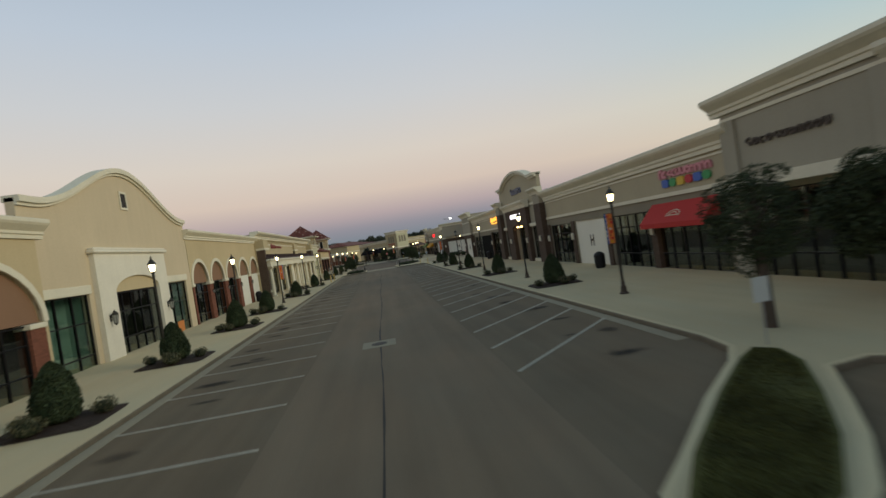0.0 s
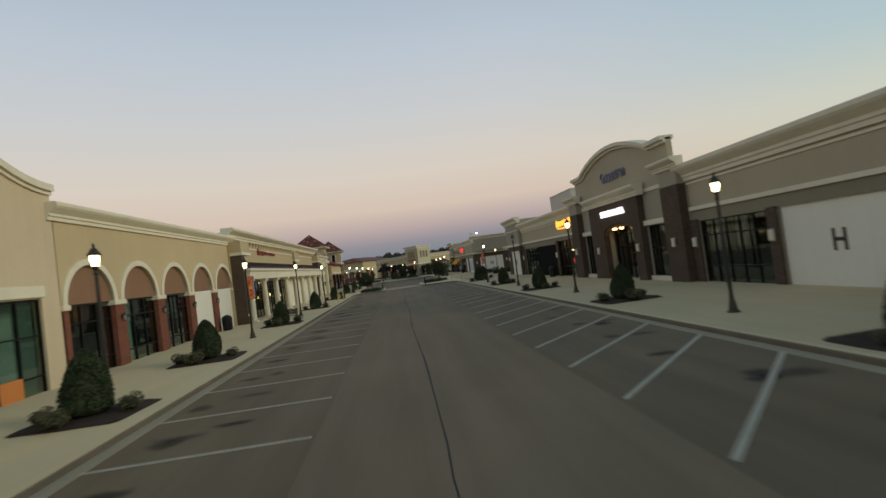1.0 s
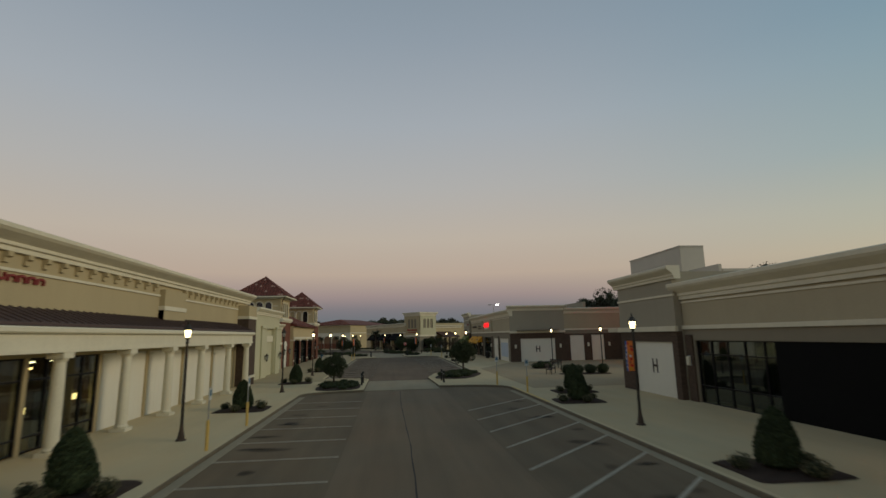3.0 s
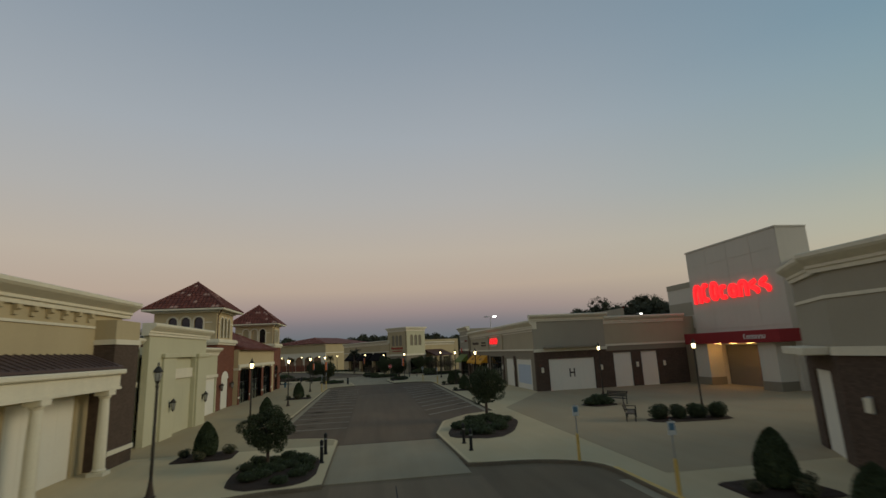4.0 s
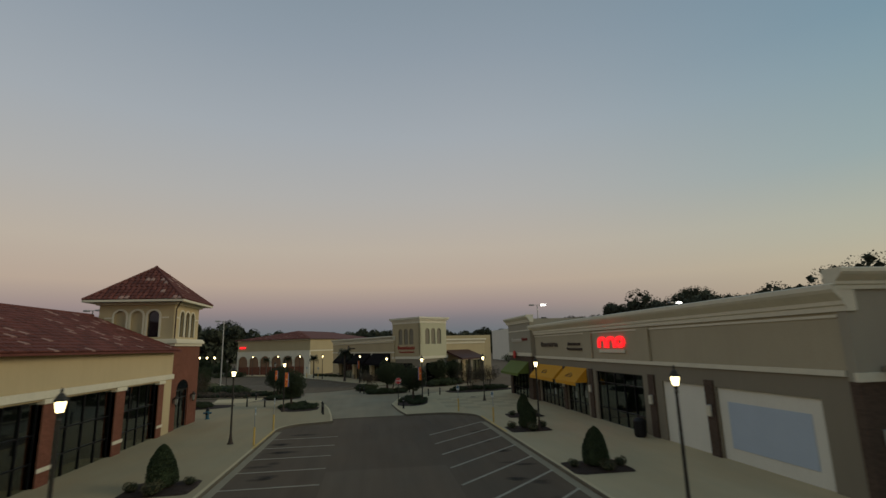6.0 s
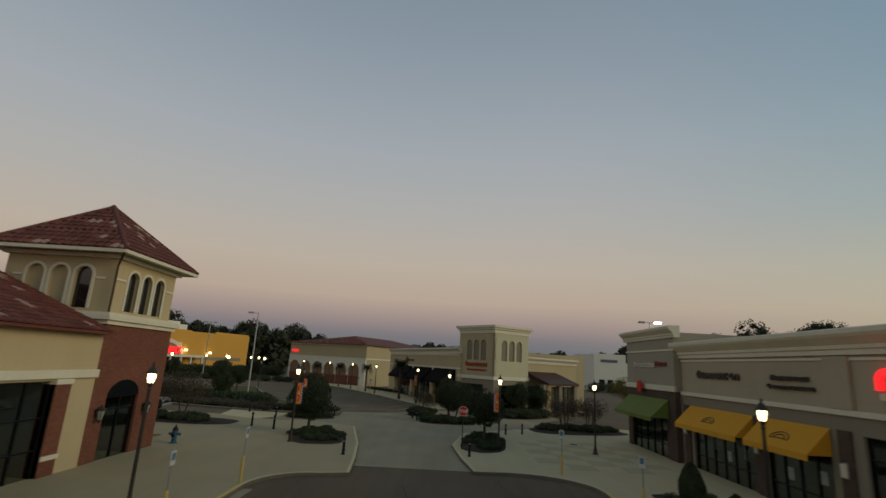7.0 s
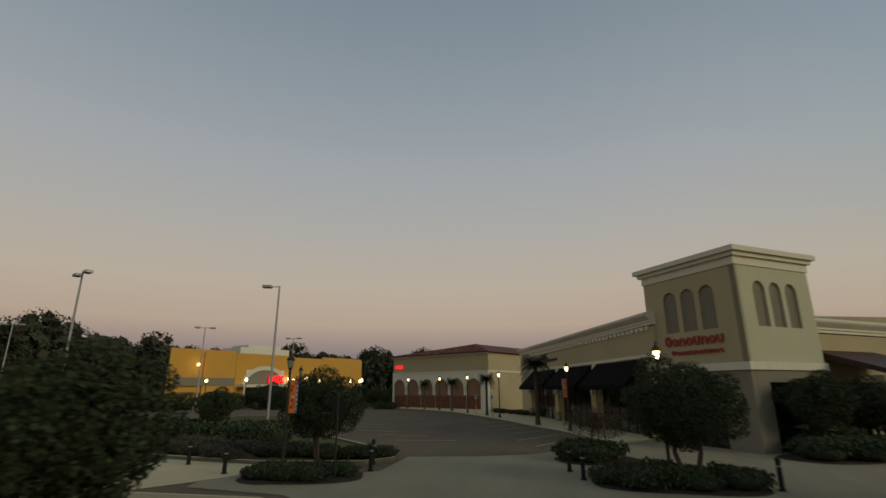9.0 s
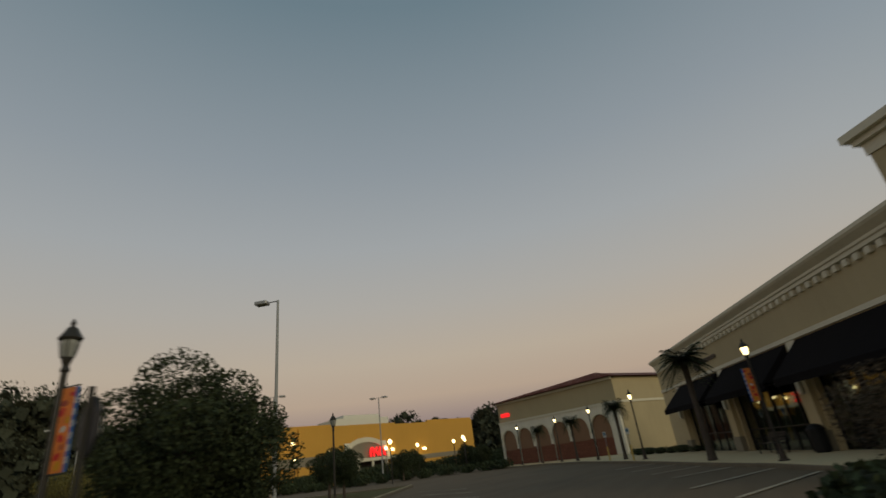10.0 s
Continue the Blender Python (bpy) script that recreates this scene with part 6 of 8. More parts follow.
body(b2, TD, UE, 14, 6.5, M_TAN, front=0.8)

# red-roofed hall with an arcade
b = thing("hall_building", pose(-13.8, 234.5, 0, 0, 0, -27), "tan hall with white arcade and red tiled roof", "building")
HC = [-2.7 - 3.1 * k for k in range(6)]
wall(b, -19.9, 0, 0, 5.3, [(c - 1.3, c + 1.3, 0, 4.35) for c in HC], M_STONE)
for c in HC:
    arch_fill(b, c, 1.3, 3.05, M_STONE, infill=M_BROWN, trim=0.22)
    slab(b, "arch_panel", (c - 1.3, c + 1.3, 0.16, 0.22, 1.9, 3.05), M_BROWN)
    slab(b, "arch_dado", (c - 1.3, c + 1.3, 0.12, 0.24, 0, 1.9), M_BRICK)
for c in HC[:-1]:
    brick_pier(b, c - 1.79, c - 1.31, 2.0, cap=False)
    sconce(b, c - 1.55, 2.9, 0.0)
wall(b, -19.9, 0, 5.3, 7.7, [], M_TAN, name="upper_wall", front=0.1)
band(b, -19.9, 0, 5.2, 5.45, proud=0.1)
band(b, -19.9, 0, 7.7, 7.95, front=0.1, proud=0.25)
bm = bmesh.new()
x0, x1, y0, y1 = -20.5, 0.6, -0.6, 34.0
e = [bm.verts.new(p) for p in ((x0, y0, 7.96), (x1, y0, 7.96), (x1, y1, 7.96), (x0, y1, 7.96))]
r0, r1 = bm.verts.new(((x0 + x1) / 2, y0 + 10.5, 10.2)), bm.verts.new(((x0 + x1) / 2, y1 - 10.5, 10.2))
for f in ((e[0], e[1], r0), (e[1], e[2], r1, r0), (e[2], e[3], r1), (e[3], e[0], r0, r1), (e[3], e[2], e[1], e[0])):
    bm.faces.new(f)
roof = part("roof", bm, M_TILE, b, "red clay tile hipped roof")
slope_tiles(roof, ((x0 + x1) / 2, y0, 7.97), (1, 0, 0), (0, 10.5, 2.24), x1 - x0, math.hypot(10.5, 2.24), True, False, 8, 0.03)
part("sign", boxes((-19.3, -17.6, -0.02, 0.08, 6.1, 6.55)), M_REDGLOW, b, "small red lit sign")
slab(b, "side_wall", (-0.3, 0, 0.46, 33, 0, 7.9), M_TAN)
slab(b, "side_band", (0.0, 0.08, 0.0, 33, 5.2, 5.45), M_TRIM)
slab(b, "side_wall", (-19.9, -19.6, 0.46, 33, 0, 7.9), M_TAN)
slab(b, "back_wall", (-19.6, -0.3, 32.7, 33, 0, 7.9), M_TAN)
slab(b, "shop_room", (-19.6, -0.3, 0.36, 0.45, 0, 7.7), M_DARK)

# cinema across the car park
b = thing("cinema_building", pose(-75, 241, 0, 0, 0, 68.2) @ Matrix.Diagonal((1, 1, 1.1, 1)), "ochre yellow cinema with white arched entrance", "building")
wall(b, 0, 13, 0, 9.5, [], M_CINEMA)
slab(b, "wall_step", (6.4, 13, -0.5, -0.002, 0, 9.1), M_CINEMA)
wall(b, 27, 48.5, 0, 9.0, [], M_CINEMA)
slab(b, "wall_step", (36, 48.5, 0.36, 1.0, 0, 9.4), M_CINEMA)
wall(b, 13, 27, 0, 9.2, [(15.4, 24.6, 0, 6.2)], M_CINEMA, front=-0.6)
slab(b, "raised_roof", (14, 26, 0.2, 8.0, 9.2, 10.4), M_BOARD)
slab(b, "raised_roof", (16, 24, 0.6, 7.0, 10.4, 11.0), M_BOARD)
arch_fill(b, 20.0, 4.6, 3.4, M_BOARD, front=-0.6, trim=0.8, rise=2.8, infill=M_TAUPE, thick=0.3)
slab(b, "entrance", (15.4, 24.6, -0.2, -0.1, 0, 3.4), M_DARK)
slab(b, "canopy", (13.5, 30.0, -3.2, -0.61, 3.0, 3.5), M_TRIM)
for u in (14, 17, 20, 23, 26, 29.5):
    slab(b, "canopy_post", (u - 0.2, u + 0.2, -3.0, -2.6, 0, 3.0), M_TRIM)
bars(b, 20.6, 24.6, 3.7, 5.3, 4, M_REDGLOW, front=-0.9, name="sign", label="red lit sign over the entrance", seed=50, deep=0.2, tall=4, heavy=0.32, wide=1.0)
slab(b, "dark_band", (1.0, 13.0, -0.56, -0.505, 3.2, 4.6), M_TAUPE)
slab(b, "dark_band", (28, 46, -0.06, -0.002, 2.4, 3.2), M_TAUPE)
for u, z in ((5.0, 6.6), (25.6, 4.4), (33.5, 4.0)):
    part("flood_lamp", boxes((u - 0.3, u + 0.3, -1.4, -0.95, z, z + 0.4)), M_LAMP, b)
bm = bmesh.new()
prism(bm, [(0.3, 0.36), (48.2, 0.36), (48.2, 30), (30, 30)], 0.0, 8.7, "z")
part("rear_block", bm, M_CINEMA, b)

b = thing("store_building", pose(0, 0, 0), "plain white flat-roofed store far across the car park", "building")
slab(b, "wall", (46.5, 56, 285, 310, 0, 10.8), M_BOARD)
slab(b, "wall", (56.01, 62.5, 286, 308, 0, 8.4), M_BOARD)
slab(b, "sign", (48.5, 53.5, 284.9, 284.99, 8.4, 9.2), M_BLUEGREY)
for x in (48, 50.5, 53.2, 57, 59.6):
    slab(b, "window", (x, x + 1.6, 284.9 + (1.0 if x > 56 else 0.0), 284.98 + (1.0 if x > 56 else 0.0), 0.2, 3.4), M_CARGLASS)


# ---------------- plants ----------------
def leaves_mesh(name, pts, size, mat, seed, nrm=None, aspect=0.6):
    """Many small leaf blades, turned at random, as one mesh."""
    rng = np.random.default_rng(seed)
    n = len(pts)
    a = rng.normal(size=(n, 3))
    a /= np.linalg.norm(a, axis=1)[:, None]
    h = rng.normal(size=(n, 3))
    c = np.cross(a, h)
    c /= np.linalg.norm(c, axis=1)[:, None]
    s = size * rng.uniform(0.6, 1.3, size=(n, 1))
    p0, p1, p2, p3 = pts - a * s, pts + c * s * aspect, pts + a * s, pts - c * s * aspect
    v = np.stack([p0, p1, p2, p3], 1).reshape(-1, 3)
    me = bpy.data.meshes.new(name)
    me.from_pydata(v.tolist(), [], np.arange(n * 4).reshape(-1, 4).tolist())
    me.materials.append(mat)
    return me


def cloud(rng, n, blobs):
    """Points near the skins of several ellipsoids (cx, cy, cz, rx, ry, rz)."""
    w = np.array([b[3] * b[4] + b[4] * b[5] for b in blobs])
    k = rng.choice(len(blobs), size=n, p=w / w.sum())
    B = np.array(blobs)[k]
    d = rng.normal(size=(n, 3))
    d /= np.linalg.norm(d, axis=1)[:, None]
    r = rng.uniform(0.55, 1.08, size=(n, 1)) ** 0.6
    return B[:, :3] + d * r * B[:, 3:]


def cone_shrub():
    """A clipped, bullet-shaped evergreen on a short stem."""
    t = thing("cone_shrub", Matrix.Identity(4), "bullet-shaped clipped dark evergreen shrub in a mulch bed", "shrub", "clipped shrubs along the street")
    rng = np.random.default_rng(11)
    n = 7500
    z = rng.uniform(0, 1, n) ** 0.85
    prof = np.interp(z, [0, 0.08, 0.25, 0.5, 0.75, 0.92, 1.0], [0.46, 0.54, 0.55, 0.48, 0.34, 0.18, 0.03])
    a = rng.uniform(0, 2 * math.pi, n)
    wob = 1 + 0.07 * np.sin(3 * a + 4 * z) + 0.05 * np.sin(7 * a - 9 * z) + rng.normal(0, 0.05, n)
    r = prof * wob
    pts = np.stack([r * np.cos(a), r * np.sin(a), 0.10 + 1.6 * z], 1)
    ob = new("foliage", leaves_mesh("foliage", pts, 0.040, M_LEAF, 5))
    ob.parent = t
    bm = bmesh.new()
    lathe(bm, [(0.39, 0.06), (0.50, 0.22), (0.515, 0.5), (0.44, 0.9), (0.30, 1.3), (0.14, 1.56), (0.02, 1.65)], 14)
    part("inner_core", bm, M_LEAF, t, smooth=True)
    bm = bmesh.new()
    tube(bm, (0, 0, -0.05), (0, 0, 0.3), 0.07)
    part("stem", bm, M_BARK, t)
    return t


def low_shrub(name, label, mat, r, h, n, seed, leaf=0.06, group="low shrubs"):
    t = thing(name, Matrix.Identity(4), label, "shrub", group)
    rng = np.random.default_rng(seed)
    blobs = [(rng.uniform(-0.4, 0.4) * r, rng.uniform(-0.4, 0.4) * r, h * rng.uniform(0.35, 0.6), r * rng.uniform(0.5, 0.75), r * rng.uniform(0.5, 0.75), h * rng.uniform(0.35, 0.5)) for k in range(6)]
    pts = cloud(rng, n, blobs)
    pts[:, 2] = np.maximum(pts[:, 2], 0.02)
    ob = new("foliage", leaves_mesh("foliage", pts, leaf, mat, seed + 1))
    ob.parent = t
    bm = bmesh.new()
    for k in range(7):
        a = 2 * math.pi * k / 7
        tube(bm, (0, 0, -0.03), (0.55 * r * math.cos(a), 0.55 * r * math.sin(a), h * 0.6), 0.02, 0.008, 5)
    part("twigs", bm, M_BARK, t)
    # Dark solid core: the shrub's inner shade put into its colour
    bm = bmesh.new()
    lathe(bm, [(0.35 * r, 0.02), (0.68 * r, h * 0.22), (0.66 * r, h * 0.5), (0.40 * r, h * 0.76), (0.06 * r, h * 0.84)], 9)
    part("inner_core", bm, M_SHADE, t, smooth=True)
    return t


def tree(name, label, h, r, base, mat, n, seed, leaf=0.11, stems=1, group="small street trees"):
    """A tapered trunk with limbs that reach into a ragged rounded crown of small leaf blades in clumps."""
    t = thing(name, Matrix.Identity(4), label, "tree", group)
    rng = np.random.default_rng(seed)
    half = (h - base) / 2
    mid = Vector((0, 0, base + half * 0.95))
    blobs = [(0, 0, mid.z, 0.62 * r, 0.62 * r, 0.62 * half)]
    tips = []
    for k in range(26):
        z = 1 - 2 * (k + 0.5) / 26
        a = 2.39996 * k + rng.uniform(-0.3, 0.3)
        w = math.sqrt(1 - z * z) * (1.0 if z > 0 else 0.92)
        f = rng.uniform(0.58, 0.86)
        q = mid + Vector((f * r * w * math.cos(a), f * r * w * math.sin(a), f * half * z))
        s = r * rng.uniform(0.22, 0.40)
        blobs.append((q.x, q.y, q.z, s, s, s * rng.uniform(0.65, 0.95)))
        tips.append(q)
    tr = 0.026 * h / math.sqrt(stems)
    for s in range(stems):
        bm = bmesh.new()
        ox, oy = (0, 0) if stems == 1 else (0.30 * math.cos(2.4 * s), 0.30 * math.sin(2.4 * s))
        foot, fork = Vector((ox * 0.5, oy * 0.5, -0.05)), Vector((ox * 1.6, oy * 1.6, base * 1.05))
        tube(bm, foot, fork, tr * 1.3, tr, 8)
        top = Vector((ox * 0.8, oy * 0.8, base + half * 1.5))
        tube(bm, fork, top, tr, tr * 0.3, 6)
        for q in tips[s:20:stems]:
            p = fork.lerp(top, 0.05 + 0.8 * max(0.0, min(1.0, (q.z - base) / (2.2 * half))))
            tube(bm, p, p.lerp(q, 0.95), tr * 0.42, tr * 0.1, 5)
        part("trunk", bm, M_BARK, t)
    ob = new("crown", leaves_mesh("crown", cloud(rng, n, blobs), leaf, mat, seed + 3))
    ob.parent = t
    return t


def place_all(ob, spots):
    """Stands the first at its own spot and copies of it at the rest: (x, y, z, turn, size)."""
    out = []
    for k, (x, y, z, a, s) in enumerate(spots):
        m = Matrix.Translation((x, y, z)) @ pose(0, 0, 0, 0, 0, a) @ Matrix.Diagonal((s, s, s, 1))
        if k == 0:
            first = m
        else:
            out.append(copy_thing(ob, m))
    ob.matrix_world = first
    return [ob] + out


def mulch_bed(cx, cy, rx, ry, turn=0.0, z=PAVE, mat=None, h=0.07, name="mulch_bed", label="dark bark mulch bed in the pavement", power=3.0):
    """A slightly domed bed with an uneven edge."""
    rng = random.Random(int(cx * 31 + cy * 17))
    bm = bmesh.new()
    ring = ellipse(cx, cy, rx, ry, 28, turn, power)
    rows = []
    for f, hh in ((1.0, 0.003), (0.93, h * 0.6), (0.5, h)):
        rows.append([bm.verts.new((cx + (x - cx) * f * rng.uniform(0.97, 1.03), cy + (y - cy) * f * rng.uniform(0.97, 1.03), z + hh + (rng.uniform(-0.01, 0.02) if f < 1 else 0))) for x, y in ring])
    for a, b2_ in zip(rows, rows[1:]):
        for k in range(28):
            bm.faces.new((a[k], a[(k + 1) % 28], b2_[(k + 1) % 28], b2_[k]))
    c = bm.verts.new((cx, cy, z + h * 1.1))
    for k in range(28):
        bm.faces.new((rows[-1][k], rows[-1][(k + 1) % 28], c))
    return tagged(part(name, bm, mat or M_MULCH), label, "planting bed")


rng = random.Random(21)
cone_spots = [(-8.5, y) for y in (28.8, 36.5, 45.6, 53.6, 66.9, 81.0, 95.8, 111.2, 125.3, 142.2)] + [(10.1, y) for y in (41.0, 54.1, 67.6, 80.0, 94.6)] + [(11.5, 99.0), (9.8, 141.2), (10.0, 151.6), (11.6, 157.6)]
place_all(cone_shrub(), [(x, y, PAVE + 0.05, rng.uniform(0, 360), rng.uniform(0.9, 1.02)) for x, y in cone_spots])
small_spots = []
for x, y in cone_spots:
    mulch_bed(x, y, 1.35, 1.15, rng.uniform(-0.06, 0.06), power=9.0)
    small_spots += [(x + rng.uniform(-0.3, 0.3), y - 0.95 * (1 if rng.random() < 0.8 else 0.9), PAVE + 0.04, rng.uniform(0, 360), rng.uniform(0.8, 1.15)),
                    (x + 1.0, y + rng.uniform(-0.4, 0.4), PAVE + 0.04, rng.uniform(0, 360), rng.uniform(0.7, 1.0)),
                    (x - 1.0, y + rng.uniform(-0.4, 0.4), PAVE + 0.04, rng.uniform(0, 360), rng.uniform(0.7, 1.0))]
place_all(low_shrub("low_shrub", "low loose pale olive shrub in a mulch bed", M_LEAFO, 0.36, 0.45, 900, 31, 0.032), small_spots)

# planted islands
mulch_bed(-4.45, 106.9, 1.7, 2.8, 0.0, mat=M_MULCH, label="mulch island beside the crossing")
mulch_bed(6.0, 114.6, 1.9, 3.9, -0.35, mat=M_MULCH, label="mulch island beside the crossing")
mulch_bed(-7.0, 169.8, 1.8, 3.4, 0.25, label="oval mulch island at the junction")
mulch_bed(4.1, 171.0, 1.5, 4.2, -0.12, label="oval mulch island at the junction")
mulch_bed(-18.4, 173.6, 4.5, 2.0, 0.0, label="wide mulch bed beside the corner tower")
mulch_bed(13.1, 180.4, 4.5, 2.3, 0.3, z=PAVE, label="wide mulch bed at the plaza's corner")
mulch_bed(1.8, 182.9, 2.6, 1.6, 0.0, z=0.0, label="oval mulch island in the junction")
mulch_bed(10.2, 192.0, 3.6, 1.8, 0.7, z=0.0, label="mulch bed before the corner tower")
mulch_bed(-0.4, 188.0, 1.8, 1.5, 0.4, z=0.0, label="small mulch bed before the awninged wing")
mulch_bed(-10.3, 181.1, 2.1, 1.5, 0.35, z=0.0, label="mulch island with low hedge and stop sign")
mulch_bed(16.3, 121.0, 1.25, 1.1, 0.3, label="mulch bed beside the plaza bench")
mulch_bed(17.6, 112.2, 2.45, 1.0, -0.1, label="mulch bed with clipped balls on the plaza")
flat("grass_island", [(3.6, 19.3), (3.7, 18.7), (4.3, 18.5), (5.2, 18.95), (6.3, 20.05), (7.3, 21.3), (8.3, 22.7), (8.6, 23.6), (8.3, 24.0), (7.6, 23.5), (6.1, 22.1), (4.4, 20.35)], PAVE, PAVE + 0.05, M_GRASS, "short grass island at the end of the bays", "grass", "structure")
verge = [(-34.5, 196.0), (-33.2, 191.2), (-28.6, 186.4), (-23.0, 184.2), (-16.6, 183.3), (-13.2, 183.1), (-9.4, 184.2), (-8.6, 185.6), (-10.6, 188.8), (-14.6, 192.4), (-18.2, 195.6), (-21.4, 201.6), (-27.5, 215.0), (-37.0, 212.0)]
flat("verge", verge, -0.01, 0.06, M_GRASS, "short grass verge beside the car park road", "grass", "structure")
flat("verge", [(-59.5, 199.6), (-43.6, 198.8), (-42.4, 201.0), (-43.8, 203.0), (-59.0, 204.0)], -0.01, 0.05, M_GRASS, "short grass island in the car park", "grass", "structure")
kerb(verge)

hedge = low_shrub("hedge_shrub", "dense dark green low hedge shrub", M_LEAF, 0.75, 0.6, 980, 41, 0.058, "hedge shrubs on the islands")
spots = []


def fill(cx, cy, rx, ry, n, turn, z, smin=0.75, smax=1.1):
    k = 0
    while k < n:
        a, d = rng.uniform(0, 2 * math.pi), math.sqrt(rng.uniform(0, 1)) * 0.92
        x, y = rx * d * math.cos(a), ry * d * math.sin(a)
        ca, sa = math.cos(turn), math.sin(turn)
        spots.append((cx + x * ca - y * sa, cy + x * sa + y * ca, z, rng.uniform(0, 360), rng.uniform(smin, smax)))
        k += 1


fill(-4.45, 106.9, 1.55, 2.6, 22, 0.0, PAVE + 0.03, 0.5, 0.7)
fill(6.0, 114.6, 1.7, 3.6, 34, -0.35, PAVE + 0.03, 0.5, 0.72)
fill(-7.0, 169.8, 1.7, 3.2, 44, 0.25, PAVE + 0.03, 0.42, 0.62)
fill(4.1, 171.0, 1.35, 3.9, 38, -0.12, PAVE + 0.03, 0.42, 0.62)
fill(1.8, 182.9, 2.4, 1.4, 26, 0.0, 0.02)
fill(10.2, 192.0, 3.2, 1.5, 22, 0.7, 0.02, 1.2, 1.7)
fill(-0.4, 188.0, 1.5, 1.2, 8, 0.4, 0.02, 1.0, 1.5)
fill(-10.3, 181.1, 1.9, 1.25, 22, 0.35, 0.02, 0.6, 0.9)
fill(-18.4, 173.7, 3.9, 1.5, 34, 0.0, PAVE + 0.03, 0.6, 0.95)
fill(13.1, 180.5, 3.9, 1.7, 34, 0.3, PAVE + 0.03, 0.6, 0.95)
fill(16.3, 121.0, 0.9, 0.7, 6, 0.3, PAVE + 0.03)
for k in range(13):
    spots.append((-9.2 - 0.42 * k, 185.2 + 0.05 * k + rng.uniform(-0.7, 0.7), 0.05, rng.uniform(0, 360), rng.uniform(0.7, 1.0)))
for k in range(26):
    spots.append((-31.0 + 0.58 * k + rng.uniform(-0.3, 0.3), 193.4 - 0.16 * k + rng.uniform(-0.9, 0.9), 0.05, rng.uniform(0, 360), rng.uniform(1.5, 2.1)))
for k in range(12):
    spots.append((-24.6 + 0.72 * k, 190.6 - 0.20 * k + rng.uniform(-0.3, 0.3), 0.05, rng.uniform(0, 360), rng.uniform(0.8, 1.1)))
for k in range(8):
    spots.append((-4.2 - 1.0 * k, 217.5 + 1.2 * k, PAVE, rng.uniform(0, 360), rng.uniform(0.8, 1.0)))
place_all(hedge, spots)


def far_hedges():
    """Low hedges and bushes across the car parks."""
    g = np.random.default_rng(33)
    rows = [(-58.2 + 0.68 * k, 201.2, 1.0) for k in range(22)] + [(-57.0 + 0.55 * k, 231 + 1.25 * k, 3.6) for k in range(-16, 30)]
    rows += [(43.0 + 2.4 * k, 276.0, 4.2) for k in range(9)] + [(-60 + 2.4 * k, 226 + 0.9 * k, 1.8) for k in range(14)]
    pts = []
    for x, y, k in rows:
        x, y, k = x + g.uniform(-0.2, 0.2), y + g.uniform(-0.8, 0.8), k * g.uniform(0.8, 1.2)
        pts.append(cloud(g, int(500 + 260 * k), [(x + g.uniform(-0.3, 0.3) * k, y + g.uniform(-0.3, 0.3) * k, 0.3 * k, 0.5 * k, 0.5 * k, 0.3 * k) for n in range(4)]))
    tagged(new("far_hedges", leaves_mesh("far_hedges", np.concatenate(pts), 0.12, M_LEAF, 34)), "dark hedges and bushes across the car parks", "hedge", kind="stuff")


far_hedges()
ball = low_shrub("ball_shrub", "clipped round dark green shrub on the plaza", M_LEAF, 0.62, 0.95, 3000, 51, 0.038, "clipped balls on the plaza")
place_all(ball, [(16.0, 112.6, PAVE + 0.03, 0, 1.0), (17.05, 112.3, PAVE + 0.03, 70, 0.95), (18.1, 112.1, PAVE + 0.03, 140, 1.0), (19.15, 111.8, PAVE + 0.03, 220, 1.05), (16.0, 120.9, PAVE + 0.03, 30, 0.9), (16.8, 121.2, PAVE + 0.03, 200, 0.85)])
flower = low_shrub("flowering_shrub", "low shrub with faded pale pink flowers", M_FLOWER, 0.55, 0.5, 1100, 61, 0.034, "flowering shrubs on the verge")
place_all(flower, [(-24.2 + 0.44 * k, 188.4 - 0.15 * k + rng.uniform(-0.3, 0.9), 0.05, rng.uniform(0, 360), rng.uniform(0.8, 1.2)) for k in range(25)] + [(-32.0 + 0.42 * k, 190.6 - 0.2 * k + rng.uniform(-0.2, 0.9), 0.05, rng.uniform(0, 360), rng.uniform(0.8, 1.2)) for k in range(20)]
          + [(-27.0 + 0.52 * k, 186.9 - 0.13 * k + rng.uniform(-0.5, 0.5), 0.05, rng.uniform(0, 360), rng.uniform(0.9, 1.3)) for k in range(24)])

oak = tree("street_tree", "small dense dark green street tree with slender trunk", 3.6, 1.5, 0.8, M_LEAF2, 16500, 71, 0.048)
g = np.random.default_rng(57)
lawn = [(3.7, 19.3), (3.8, 18.75), (4.3, 18.58), (5.15, 19.0), (6.25, 20.1), (7.25, 21.4), (8.2, 22.75), (8.5, 23.6), (8.25, 23.9), (7.65, 23.4), (6.15, 22.0), (4.5, 20.3)]


def inside(x, y, ring):
    hits = 0
    for (xa, ya), (xb, yb) in zip(ring, ring[1:] + ring[:1]):
        if (ya > y) != (yb > y) and x < xa + (xb - xa) * (y - ya) / (yb - ya):
            hits += 1
    return hits % 2 == 1


